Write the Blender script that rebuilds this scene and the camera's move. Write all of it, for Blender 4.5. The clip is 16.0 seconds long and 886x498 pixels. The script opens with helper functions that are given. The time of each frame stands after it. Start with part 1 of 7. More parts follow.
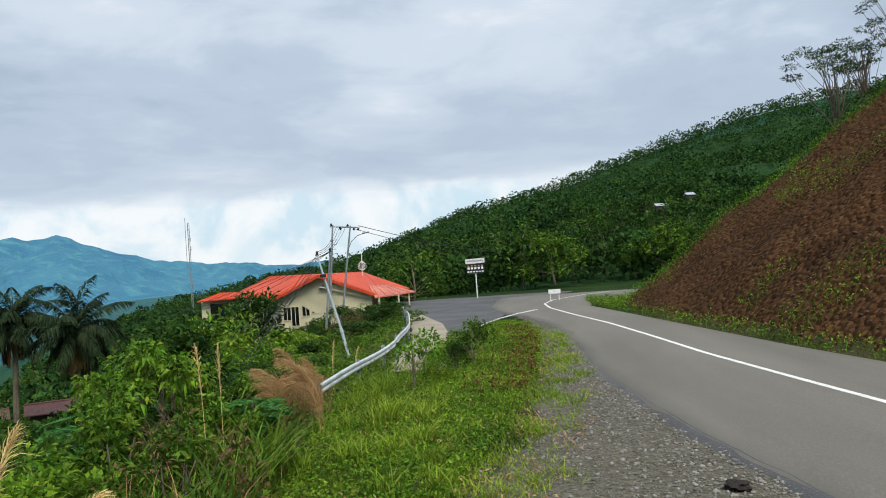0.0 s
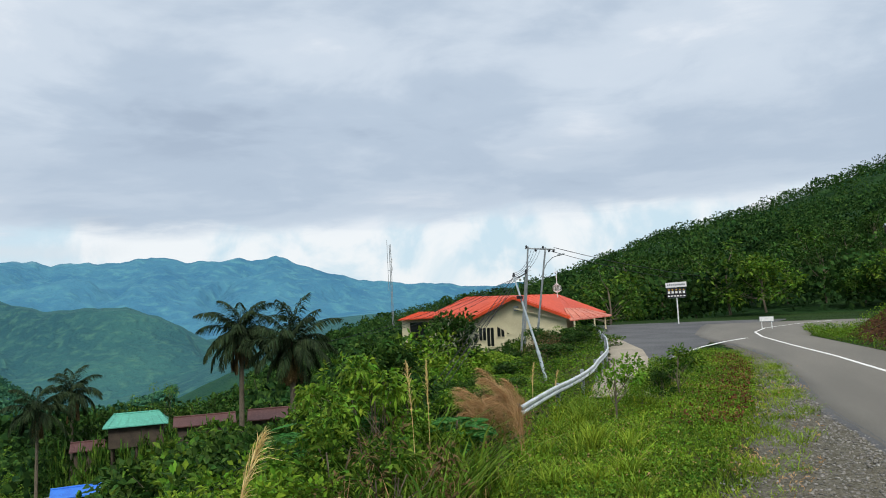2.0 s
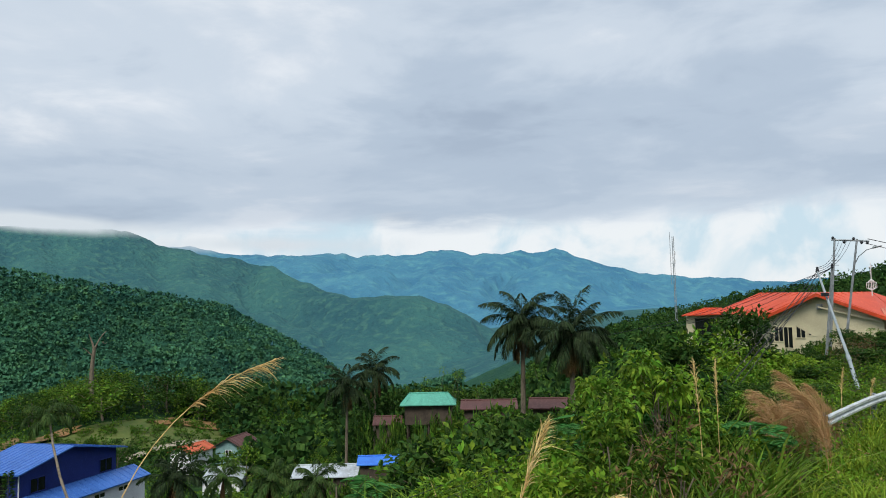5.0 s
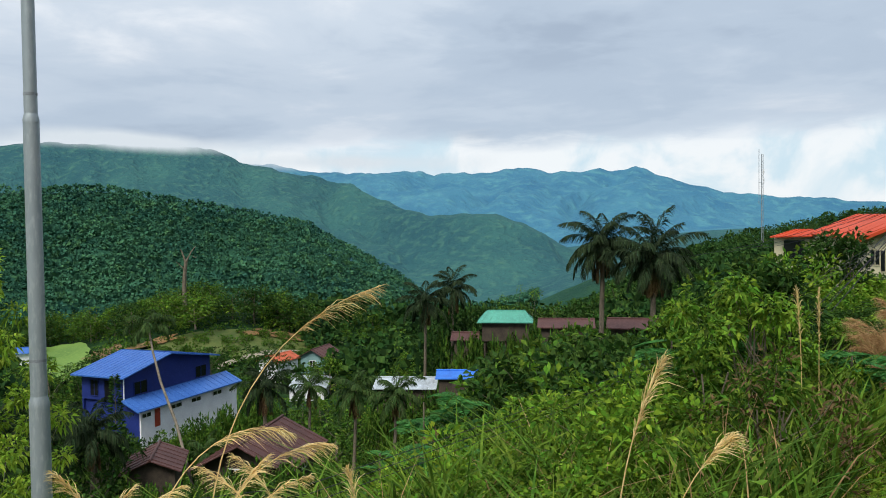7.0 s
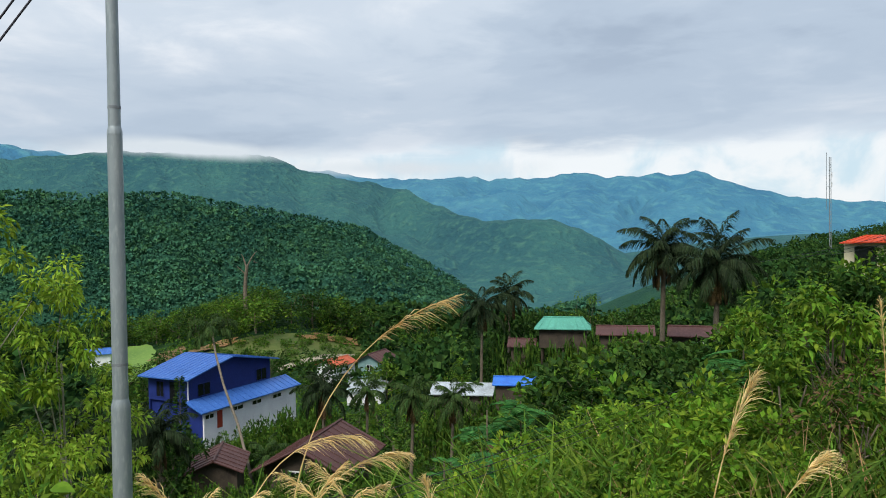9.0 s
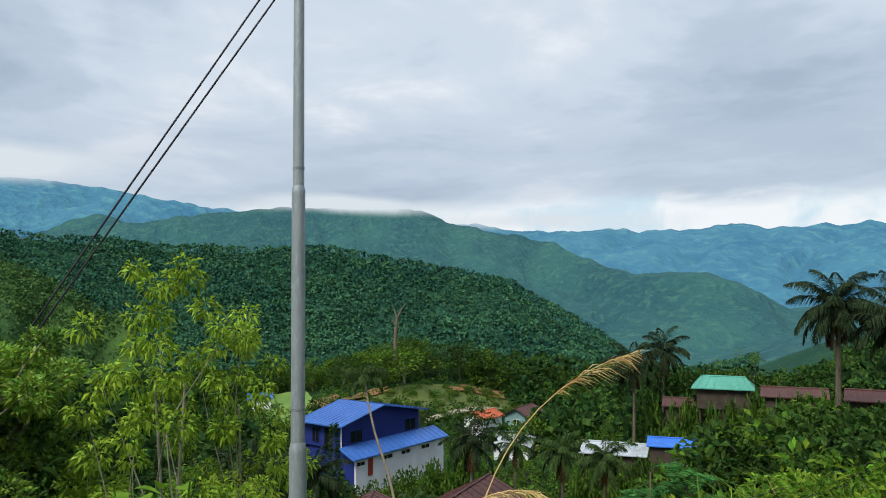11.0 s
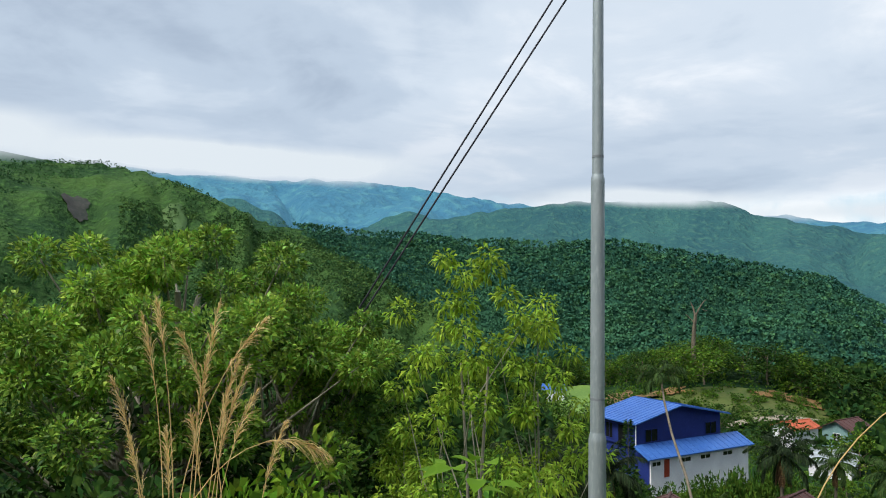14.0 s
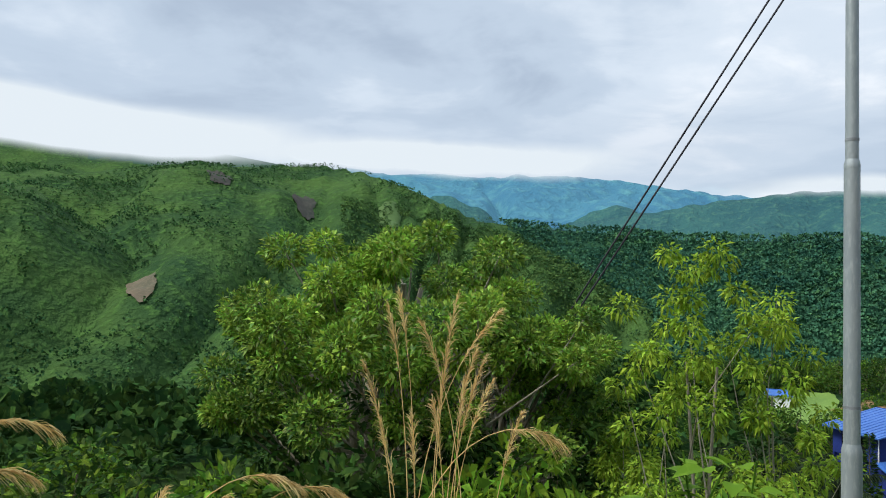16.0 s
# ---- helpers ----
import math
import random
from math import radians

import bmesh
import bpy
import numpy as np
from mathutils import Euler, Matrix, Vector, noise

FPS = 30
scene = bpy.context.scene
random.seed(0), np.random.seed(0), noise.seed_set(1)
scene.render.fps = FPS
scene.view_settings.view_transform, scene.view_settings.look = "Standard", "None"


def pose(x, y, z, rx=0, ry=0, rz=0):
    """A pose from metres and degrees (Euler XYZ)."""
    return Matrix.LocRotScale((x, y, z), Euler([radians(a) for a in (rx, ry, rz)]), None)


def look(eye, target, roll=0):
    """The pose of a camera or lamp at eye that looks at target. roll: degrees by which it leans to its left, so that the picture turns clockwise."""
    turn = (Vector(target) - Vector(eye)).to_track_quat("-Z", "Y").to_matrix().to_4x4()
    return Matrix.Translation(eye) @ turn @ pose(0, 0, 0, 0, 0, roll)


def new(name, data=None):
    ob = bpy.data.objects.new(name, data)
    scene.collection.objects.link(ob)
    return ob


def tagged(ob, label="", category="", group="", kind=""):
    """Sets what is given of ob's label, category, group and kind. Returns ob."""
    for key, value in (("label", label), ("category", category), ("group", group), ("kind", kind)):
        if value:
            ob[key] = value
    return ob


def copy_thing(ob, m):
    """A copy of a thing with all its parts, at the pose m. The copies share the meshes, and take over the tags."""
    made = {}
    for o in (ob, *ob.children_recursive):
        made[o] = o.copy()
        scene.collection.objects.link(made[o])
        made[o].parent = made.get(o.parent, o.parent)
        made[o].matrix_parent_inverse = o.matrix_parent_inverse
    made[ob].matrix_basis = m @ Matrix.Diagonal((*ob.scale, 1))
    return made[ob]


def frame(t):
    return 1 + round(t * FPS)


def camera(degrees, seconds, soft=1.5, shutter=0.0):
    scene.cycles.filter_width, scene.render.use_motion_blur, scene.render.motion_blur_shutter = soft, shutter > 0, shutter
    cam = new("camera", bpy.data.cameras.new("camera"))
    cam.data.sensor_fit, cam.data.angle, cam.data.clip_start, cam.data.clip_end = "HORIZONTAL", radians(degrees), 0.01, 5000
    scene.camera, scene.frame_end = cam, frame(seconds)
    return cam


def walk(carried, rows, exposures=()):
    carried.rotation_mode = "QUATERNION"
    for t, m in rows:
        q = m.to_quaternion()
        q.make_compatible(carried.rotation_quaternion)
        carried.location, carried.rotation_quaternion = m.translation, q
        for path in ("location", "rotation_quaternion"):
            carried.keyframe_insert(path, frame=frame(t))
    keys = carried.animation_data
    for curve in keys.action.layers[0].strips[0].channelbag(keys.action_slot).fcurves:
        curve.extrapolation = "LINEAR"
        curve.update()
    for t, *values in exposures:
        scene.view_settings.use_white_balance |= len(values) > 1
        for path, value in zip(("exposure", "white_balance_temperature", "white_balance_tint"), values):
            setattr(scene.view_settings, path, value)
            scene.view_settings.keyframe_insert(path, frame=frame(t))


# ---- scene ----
cam = camera(61.20, 16.0, soft=1.0)
PATH = [
    (0.0, pose(-0.00, 0.00, 3.10, 91.73, 3.97, 5.60)),
    (0.5, pose(-0.09, 0.04, 3.10, 93.45, 3.66, 9.49)),
    (1.0, pose(-0.13, 0.07, 3.09, 94.04, 3.42, 13.06)),
    (1.5, pose(-0.15, 0.03, 3.11, 94.18, 3.12, 16.46)),
    (2.0, pose(-0.22, 0.08, 3.10, 94.29, 2.84, 20.27)),
    (2.5, pose(-0.25, 0.08, 3.11, 94.39, 2.46, 25.03)),
    (3.0, pose(-0.31, 0.19, 3.08, 94.51, 2.14, 29.60)),
    (3.5, pose(-0.29, 0.15, 3.09, 94.49, 1.86, 32.84)),
    (4.0, pose(-0.27, 0.12, 3.09, 94.49, 1.70, 35.35)),
    (4.5, pose(-0.28, 0.13, 3.09, 94.50, 1.50, 37.95)),
    (5.0, pose(-0.27, 0.12, 3.09, 94.48, 1.27, 41.33)),
    (5.2, pose(-0.27, 0.12, 3.09, 94.35, 1.27, 42.78)),
    (7.3, pose(-0.51, 0.06, 3.17, 87.92, 0.81, 47.70)),
    (7.5, pose(-0.51, 0.06, 3.17, 87.92, 0.81, 48.16)),
    (7.8, pose(-0.55, 0.04, 3.18, 87.91, 0.86, 48.73)),
    (8.0, pose(-0.56, 0.03, 3.19, 87.91, 0.88, 49.07)),
    (8.2, pose(-0.56, 0.03, 3.19, 87.91, 0.88, 49.47)),
    (10.3, pose(-0.71, -0.23, 3.22, 91.95, 0.62, 57.31)),
    (10.5, pose(-0.71, -0.23, 3.22, 92.40, 0.62, 58.76)),
    (11.0, pose(-0.68, -0.28, 3.21, 92.92, 0.40, 62.50)),
    (11.5, pose(-0.73, -0.25, 3.20, 92.91, 0.19, 65.95)),
    (12.0, pose(-0.71, -0.26, 3.20, 92.86, 0.15, 68.63)),
    (12.5, pose(-0.72, -0.24, 3.19, 92.76, -0.04, 71.28)),
    (13.0, pose(-0.72, -0.26, 3.18, 92.70, -0.14, 74.46)),
    (13.5, pose(-0.73, -0.30, 3.17, 92.57, -0.36, 79.08)),
    (14.0, pose(-0.75, -0.34, 3.15, 92.43, -0.60, 84.59)),
    (14.5, pose(-0.77, -0.37, 3.15, 92.27, -0.76, 89.31)),
    (15.0, pose(-0.76, -0.42, 3.15, 92.10, -0.92, 93.03)),
    (15.5, pose(-0.74, -0.52, 3.15, 91.99, -1.07, 96.33)),
    (16.0, pose(-0.72, -0.58, 3.13, 91.83, -1.06, 100.20)),
]
walk(cam, PATH, exposures=((0.0, 0.00), (0.5, -0.14), (1.0, -0.07), (2.0, -0.05), (4.5, -0.10), (7.5, -0.02), (11.0, -0.04), (13.0, 0.02), (14.5, 0.10), (16.0, 0.13)))

# ---------------------------------------------------------------- world, sun
SUN_EL, SUN_AZ = 52.0, 150.0
world = bpy.data.worlds.new("overcast_sky")
scene.world = world
world.use_nodes = True
wn = world.node_tree.nodes
wl = world.node_tree.links
wn.clear()


def wnode(kind, **kw):
    n = wn.new(kind)
    for k, v in kw.items():
        setattr(n, k, v)
    return n


def wmath(op, a, b=None, clamp=False):
    n = wnode("ShaderNodeMath", operation=op, use_clamp=clamp)
    for i, s in enumerate((a, b)):
        if s is None:
            continue
        if isinstance(s, (int, float)):
            n.inputs[i].default_value = s
        else:
            wl.new(s, n.inputs[i])
    return n.outputs[0]


def wramp(src, stops, mode="EASE"):
    n = wnode("ShaderNodeValToRGB")
    n.color_ramp.interpolation = mode
    el = n.color_ramp.elements
    while len(el) < len(stops):
        el.new(0.5)
    for e, (p, c) in zip(el, stops):
        e.position = p
        e.color = (*c, 1) if not isinstance(c, (int, float)) else (c, c, c, 1)
    wl.new(src, n.inputs[0])
    return n.outputs[0]


def wmix(fac, a, b):
    n = wnode("ShaderNodeMix", data_type="RGBA")
    if isinstance(fac, (int, float)):
        n.inputs[0].default_value = fac
    else:
        wl.new(fac, n.inputs[0])
    for i, s in ((6, a), (7, b)):
        if isinstance(s, tuple):
            n.inputs[i].default_value = (*s, 1)
        else:
            wl.new(s, n.inputs[i])
    return n.outputs[2]


sky = wnode("ShaderNodeTexSky", sky_type="NISHITA", sun_disc=False,
            sun_elevation=radians(SUN_EL), sun_rotation=radians(SUN_AZ))
coord = wnode("ShaderNodeTexCoord").outputs["Generated"]
sep = wnode("ShaderNodeSeparateXYZ")
wl.new(coord, sep.inputs[0])
sx, sy, sz = sep.outputs
# cloud deck seen as a flat layer overhead
zz = wmath("ADD", wmath("MAXIMUM", sz, 0.0), 0.10)
comb = wnode("ShaderNodeCombineXYZ")
wl.new(wmath("DIVIDE", sx, zz), comb.inputs[0])
wl.new(wmath("DIVIDE", sy, zz), comb.inputs[1])
deck = comb.outputs[0]


def wnoise(vec, scale, detail, rough, dist=0.0):
    n = wnode("ShaderNodeTexNoise")
    n.inputs["Scale"].default_value = scale
    n.inputs["Detail"].default_value = detail
    n.inputs["Roughness"].default_value = rough
    n.inputs["Distortion"].default_value = dist
    wl.new(vec, n.inputs["Vector"])
    return n.outputs["Fac"]


n_big = wnoise(deck, 0.62, 5.0, 0.52, 0.35)
n_fine = wnoise(deck, 1.7, 6.0, 0.6, 0.4)
mixn = wmath("ADD", wmath("MULTIPLY", n_big, 0.72), wmath("MULTIPLY", n_fine, 0.28))
cloud = wramp(mixn, [(0.36, (0.40, 0.485, 0.605)), (0.45, (0.51, 0.605, 0.725)), (0.54, (0.655, 0.74, 0.84)), (0.65, (0.91, 0.945, 0.99))])
# bright gap under the deck near the horizon, with heaped clouds and pale blue between
heap = wnoise(coord, 9.0, 5.0, 0.55, 0.4)
low = wmix(wramp(heap, [(0.38, 0.0), (0.56, 1.0)]), (0.62, 0.785, 0.89), (0.90, 0.94, 0.97))
wob = wmath("MULTIPLY", wmath("SUBTRACT", n_fine, 0.5), 0.05)
wob2 = wmath("MULTIPLY", wmath("SUBTRACT", wnoise(coord, 2.2, 3.0, 0.5), 0.5), 0.07)
lift = wmath("ADD", wmath("ADD", sz, wob), wob2)
lowmask = wramp(lift, [(0.095, 1.0), (0.125, 0.0)])
# the flat grey underside of the deck just above the gap
under = wramp(lift, [(0.10, 0.0), (0.135, 1.0), (0.17, 1.0), (0.27, 0.0)])
cloud = wmix(wmath("MULTIPLY", under, 0.55), cloud, (0.46, 0.55, 0.67))
cover = wmix(lowmask, cloud, low)
sky_dim = wnode("ShaderNodeVectorMath", operation="SCALE")
wl.new(sky.outputs[0], sky_dim.inputs[0])
sky_dim.inputs["Scale"].default_value = 0.10
final = wmix(0.93, sky_dim.outputs[0], cover)
bg = wnode("ShaderNodeBackground")
bg.inputs["Strength"].default_value = 1.04
wl.new(final, bg.inputs["Color"])
wout = wnode("ShaderNodeOutputWorld")
wl.new(bg.outputs[0], wout.inputs[0])

sun = new("sun", bpy.data.lights.new("sun", "SUN"))
sun.data.energy, sun.data.angle, sun.data.color = 3.4, radians(22), (1.0, 0.96, 0.88)
sun.matrix_world = look((0, 0, 60), (0 - 60 * math.sin(radians(SUN_AZ)) / math.tan(radians(SUN_EL)), 0 - 60 * math.cos(radians(SUN_AZ)) / math.tan(radians(SUN_EL)), 0))

# ---------------------------------------------------------------- materials
def material(name, base, dark=None, rough=0.8, metal=0.0, scale=4.0, fine=40.0, bump=0.2, light=None,
             bump_scale=None, per_object=0.0, per_island=0.0, translucent=0.0, haze_glow=None, spec=0.3, coords="Object", stretch=None, cells=0.0, cell_mix=0.5):
    """A procedural surface: base colour varied at two scales, grain and relief."""
    m = bpy.data.materials.new(name)
    m.use_nodes = True
    n, l = m.node_tree.nodes, m.node_tree.links
    n.clear()
    out = n.new("ShaderNodeOutputMaterial")
    b = n.new("ShaderNodeBsdfPrincipled")
    b.inputs["Roughness"].default_value = rough
    b.inputs["Metallic"].default_value = metal
    b.inputs["Specular IOR Level"].default_value = spec
    tc = n.new("ShaderNodeTexCoord").outputs[coords] if coords != "Position" else n.new("ShaderNodeNewGeometry").outputs["Position"]
    if stretch:
        mp = n.new("ShaderNodeMapping")
        mp.inputs["Scale"].default_value = stretch
        l.new(tc, mp.inputs[0])
        tc = mp.outputs[0]

    def tex(s, d, r=0.55):
        t = n.new("ShaderNodeTexNoise")
        t.inputs["Scale"].default_value, t.inputs["Detail"].default_value, t.inputs["Roughness"].default_value = s, d, r
        l.new(tc, t.inputs["Vector"])
        return t.outputs["Fac"]

    def mix(f, a, c, blend="MIX"):
        x = n.new("ShaderNodeMix")
        x.data_type, x.blend_type = "RGBA", blend
        if isinstance(f, (int, float)):
            x.inputs[0].default_value = f
        else:
            l.new(f, x.inputs[0])
        for i, s in ((6, a), (7, c)):
            if isinstance(s, tuple):
                x.inputs[i].default_value = (*s, 1)
            else:
                l.new(s, x.inputs[i])
        return x.outputs[2]

    def span(src, lo, hi):
        r = n.new("ShaderNodeMapRange")
        r.inputs[1].default_value, r.inputs[2].default_value = lo, hi
        l.new(src, r.inputs[0])
        return r.outputs[0]

    dark = dark or tuple(c * 0.6 for c in base)
    light = light or tuple(min(1, c * 1.3) for c in base)
    big, small = tex(scale, 4), tex(fine, 3)
    col = mix(span(big, 0.35, 0.65), dark, base)
    col = mix(span(small, 0.5, 0.8), col, light)
    height_src = small
    if cells:
        vo = n.new("ShaderNodeTexVoronoi")
        vo.inputs["Scale"].default_value = cells
        l.new(tc, vo.inputs["Vector"])
        vs_ = n.new("ShaderNodeSeparateColor")
        l.new(vo.outputs["Color"], vs_.inputs[0])
        pick = mix(vs_.outputs[0], dark, light)
        col = mix(cell_mix, col, pick)
        inv = n.new("ShaderNodeMath")
        inv.operation = "SUBTRACT"
        inv.inputs[0].default_value = 1.0
        l.new(vo.outputs["Distance"], inv.inputs[1])
        height_src = inv.outputs[0]
    if per_object or per_island:
        src = n.new("ShaderNodeObjectInfo").outputs["Random"] if per_object else n.new("ShaderNodeNewGeometry").outputs["Random Per Island"]
        k = per_object or per_island
        hsv = n.new("ShaderNodeHueSaturation")
        v = n.new("ShaderNodeMapRange")
        v.inputs[3].default_value, v.inputs[4].default_value = 1 - k, 1 + k
        l.new(src, v.inputs[0])
        l.new(v.outputs[0], hsv.inputs["Value"])
        h = n.new("ShaderNodeMapRange")
        h.inputs[3].default_value, h.inputs[4].default_value = 0.5 - 0.06 * k, 0.5 + 0.05 * k
        wn_ = n.new("ShaderNodeTexWhiteNoise")
        wn_.noise_dimensions = "1D"
        l.new(src, wn_.inputs["W"])
        l.new(wn_.outputs["Value"], h.inputs[0])
        l.new(h.outputs[0], hsv.inputs["Hue"])
        l.new(col, hsv.inputs["Color"])
        col = hsv.outputs[0]
    l.new(col, b.inputs["Base Color"])
    if bump:
        bp = n.new("ShaderNodeBump")
        bp.inputs["Strength"].default_value = bump
        bp.inputs["Distance"].default_value = 0.02 if bump_scale is None else bump_scale
        l.new(height_src, bp.inputs["Height"])
        l.new(bp.outputs[0], b.inputs["Normal"])
    surf = b.outputs[0]
    if translucent:
        tr = n.new("ShaderNodeBsdfTranslucent")
        l.new(col, tr.inputs["Color"])
        ms = n.new("ShaderNodeMixShader")
        ms.inputs[0].default_value = translucent
        l.new(surf, ms.inputs[1])
        l.new(tr.outputs[0], ms.inputs[2])
        surf = ms.outputs[0]
    # Emission that stands in for distance haze on the far ridges.
    if haze_glow:
        b.inputs["Emission Color"].default_value = (*haze_glow[:3], 1)
        b.inputs["Emission Strength"].default_value = haze_glow[3]
    l.new(surf, out.inputs[0])
    return m


M = {}
# Soil and undergrowth are darkened for the shade in gaps between plants.
M["shaded_soil"] = material("shaded_soil", (0.055, 0.048, 0.022), (0.024, 0.032, 0.011), scale=0.6, fine=12, bump=0.8, coords="Position", light=(0.075, 0.09, 0.026), spec=0.03)
M["shaded_undergrowth"] = material("shaded_undergrowth", (0.026, 0.052, 0.015), (0.012, 0.027, 0.008), scale=0.12, fine=2.5, bump=0.8, bump_scale=0.4, coords="Position", light=(0.045, 0.08, 0.02), spec=0.03)
M["hill_forest"] = material("hill_forest", (0.024, 0.060, 0.018), (0.012, 0.036, 0.014), scale=0.012, fine=0.22, bump=0.9, bump_scale=4.0, coords="Position", light=(0.045, 0.095, 0.026), spec=0.03)
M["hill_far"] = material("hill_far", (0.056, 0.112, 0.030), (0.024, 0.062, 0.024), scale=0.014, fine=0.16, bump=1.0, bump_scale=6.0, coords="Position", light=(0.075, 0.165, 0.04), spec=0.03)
# Forest ground with distance haze tinted into its blue-green base.
M["ridge_forest_hazed"] = material("ridge_forest_hazed", (0.029, 0.090, 0.049), (0.015, 0.056, 0.041), scale=0.010, fine=0.14, bump=1.0, bump_scale=6.0, coords="Position", light=(0.036, 0.09, 0.04), spec=0.03)
# Teal base and blue emission carry the haze over the middle ridge.
M["ridge_mid_hazed"] = material("ridge_mid_hazed", (0.030, 0.098, 0.078), (0.014, 0.058, 0.060), scale=0.007, fine=0.07, bump=1.0, bump_scale=16.0, coords="Position", light=(0.06, 0.15, 0.095), haze_glow=(0.11, 0.26, 0.38, 0.20), spec=0.03)
# Aerial haze put into blue base and emission; noise tones stand for slope shading.
M["ridge_far_hazed"] = material("ridge_far_hazed", (0.035, 0.115, 0.16), (0.014, 0.065, 0.125), scale=0.004, fine=0.02, bump=1.0, bump_scale=40.0, coords="Position", light=(0.07, 0.19, 0.19), haze_glow=(0.12, 0.33, 0.48, 0.42), spec=0.03)
M["asphalt"] = material("asphalt", (0.170, 0.158, 0.134), (0.125, 0.117, 0.10), rough=0.85, scale=0.35, fine=60, bump=0.25, coords="Position", light=(0.215, 0.203, 0.178), stretch=(1.0, 0.18, 1.0))
M["old_asphalt"] = material("old_asphalt", (0.10, 0.10, 0.102), (0.055, 0.055, 0.057), rough=0.75, scale=0.25, fine=30, bump=0.25, coords="Position", light=(0.16, 0.16, 0.155))
M["concrete"] = material("concrete", (0.34, 0.30, 0.23), (0.24, 0.21, 0.165), rough=0.9, scale=0.5, fine=25, bump=0.25, coords="Position")
M["gravel"] = material("gravel", (0.105, 0.088, 0.062), (0.045, 0.042, 0.022), rough=0.95, scale=0.9, fine=26, bump=1.0, bump_scale=0.03, coords="Position", light=(0.21, 0.195, 0.16), cells=24.0, cell_mix=0.6)
M["line_paint"] = material("line_paint", (0.75, 0.75, 0.72), (0.6, 0.6, 0.57), rough=0.7, scale=2, fine=40, bump=0.1, coords="Position")
M["bank_earth"] = material("bank_earth", (0.072, 0.033, 0.014), (0.026, 0.013, 0.007), rough=0.95, scale=0.28, fine=6, bump=1.0, bump_scale=0.25, coords="Position", light=(0.15, 0.080, 0.036), cells=3.5, cell_mix=0.3, spec=0.03)


# ---------------------------------------------------------------- small builders
def smooth(a, b, v):
    t = np.clip((np.asarray(v, float) - a) / (b - a), 0, 1)
    return t * t * (3 - 2 * t)


def hash2(ix, iy, seed):
    h = (ix * 374761393 + iy * 668265263 + seed * 974711) & 0xFFFFFFFF
    h = ((h ^ (h >> 13)) * 1274126177) & 0xFFFFFFFF
    return ((h ^ (h >> 16)) & 0xFFFF) / 65535.0


def vnoise(x, y, seed=0):
    x, y = np.asarray(x, float), np.asarray(y, float)
    ix, iy = np.floor(x).astype(np.int64), np.floor(y).astype(np.int64)
    fx, fy = x - ix, y - iy
    fx, fy = fx * fx * (3 - 2 * fx), fy * fy * (3 - 2 * fy)
    a, b_ = hash2(ix, iy, seed), hash2(ix + 1, iy, seed)
    c, d = hash2(ix, iy + 1, seed), hash2(ix + 1, iy + 1, seed)
    return (a * (1 - fx) + b_ * fx) * (1 - fy) + (c * (1 - fx) + d * fx) * fy


def fbm(x, y, octaves=4, seed=0):
    v, amp, tot = 0.0, 1.0, 0.0
    for o in range(octaves):
        v = v + amp * (vnoise(np.asarray(x) * 2 ** o, np.asarray(y) * 2 ** o, seed + o) - 0.5)
        tot += amp
        amp *= 0.5
    return v / tot * 2


def mesh_object(name, verts, faces, mats=(), smooth_shade=False, parent=None, mat_index=None):
    me = bpy.data.meshes.new(name)
    verts = np.asarray(verts, dtype=np.float64).reshape(-1, 3)
    if isinstance(faces, np.ndarray):
        nf, k = faces.shape
        me.vertices.add(len(verts))
        me.vertices.foreach_set("co", verts.ravel())
        me.loops.add(nf * k)
        me.loops.foreach_set("vertex_index", faces.ravel().astype(np.int32))
        me.polygons.add(nf)
        me.polygons.foreach_set("loop_start", np.arange(0, nf * k, k, dtype=np.int32))
        me.update(calc_edges=True)
    else:
        me.from_pydata([tuple(v) for v in verts], [], faces)
    for m in (mats if isinstance(mats, (list, tuple)) else [mats]):
        me.materials.append(m)
    if mat_index is not None:
        me.polygons.foreach_set("material_index", np.asarray(mat_index, dtype=np.int32))
    if smooth_shade:
        me.polygons.foreach_set("use_smooth", np.ones(len(me.polygons), dtype=bool))
    ob = new(name, me)
    if parent:
        ob.parent = parent
    return ob


def polar(az, r):
    a = np.radians(az)
    return -np.sin(a) * r, np.cos(a) * r


# ---------------------------------------------------------------- the lie of the land
EYE_H = 3.1


def table(pairs, v):
    k = sorted(pairs)
    return np.interp(v, [p[0] for p in k], [p[1] for p in k])


# crest lines: azimuth in degrees (left of ahead is positive), angle above the viewpoint
CREST_WOOD = ((-60, 12), (-40, 11.5), (-23.6, 11.0), (-16.4, 10.1), (-12.5, 9.2), (-6.7, 7.5), (0.2, 5.6), (4.6, 4.6), (9, 3.0), (11.7, 2.0), (16.8, 1.2), (21, 0.5), (25.7, -0.4), (29, -1.5), (34, -4), (40, -8))
CREST_DARK = ((44, -9), (47.2, -6), (50.9, -3.1), (53.3, -1.7), (57.5, 0.7), (65.3, 2.2), (71, 3.3), (75.8, 3.2), (82.6, 3.3), (88.8, 3.8), (93, 4.1), (105, 5), (150, 5))
CREST_KNOLL = ((80, -6), (85.2, -1.6), (91, 1.1), (99.6, 5.1), (106.2, 7.6), (109.6, 8.0), (114.5, 7.6), (119, 7.6), (126, 6.8), (150, 6))
CREST_FOG = ((-60, -9), (80, -9), (100, 5), (112, 7.9), (117, 8.6), (121, 9.1), (124.2, 9.4), (131, 9.1), (150, 9))
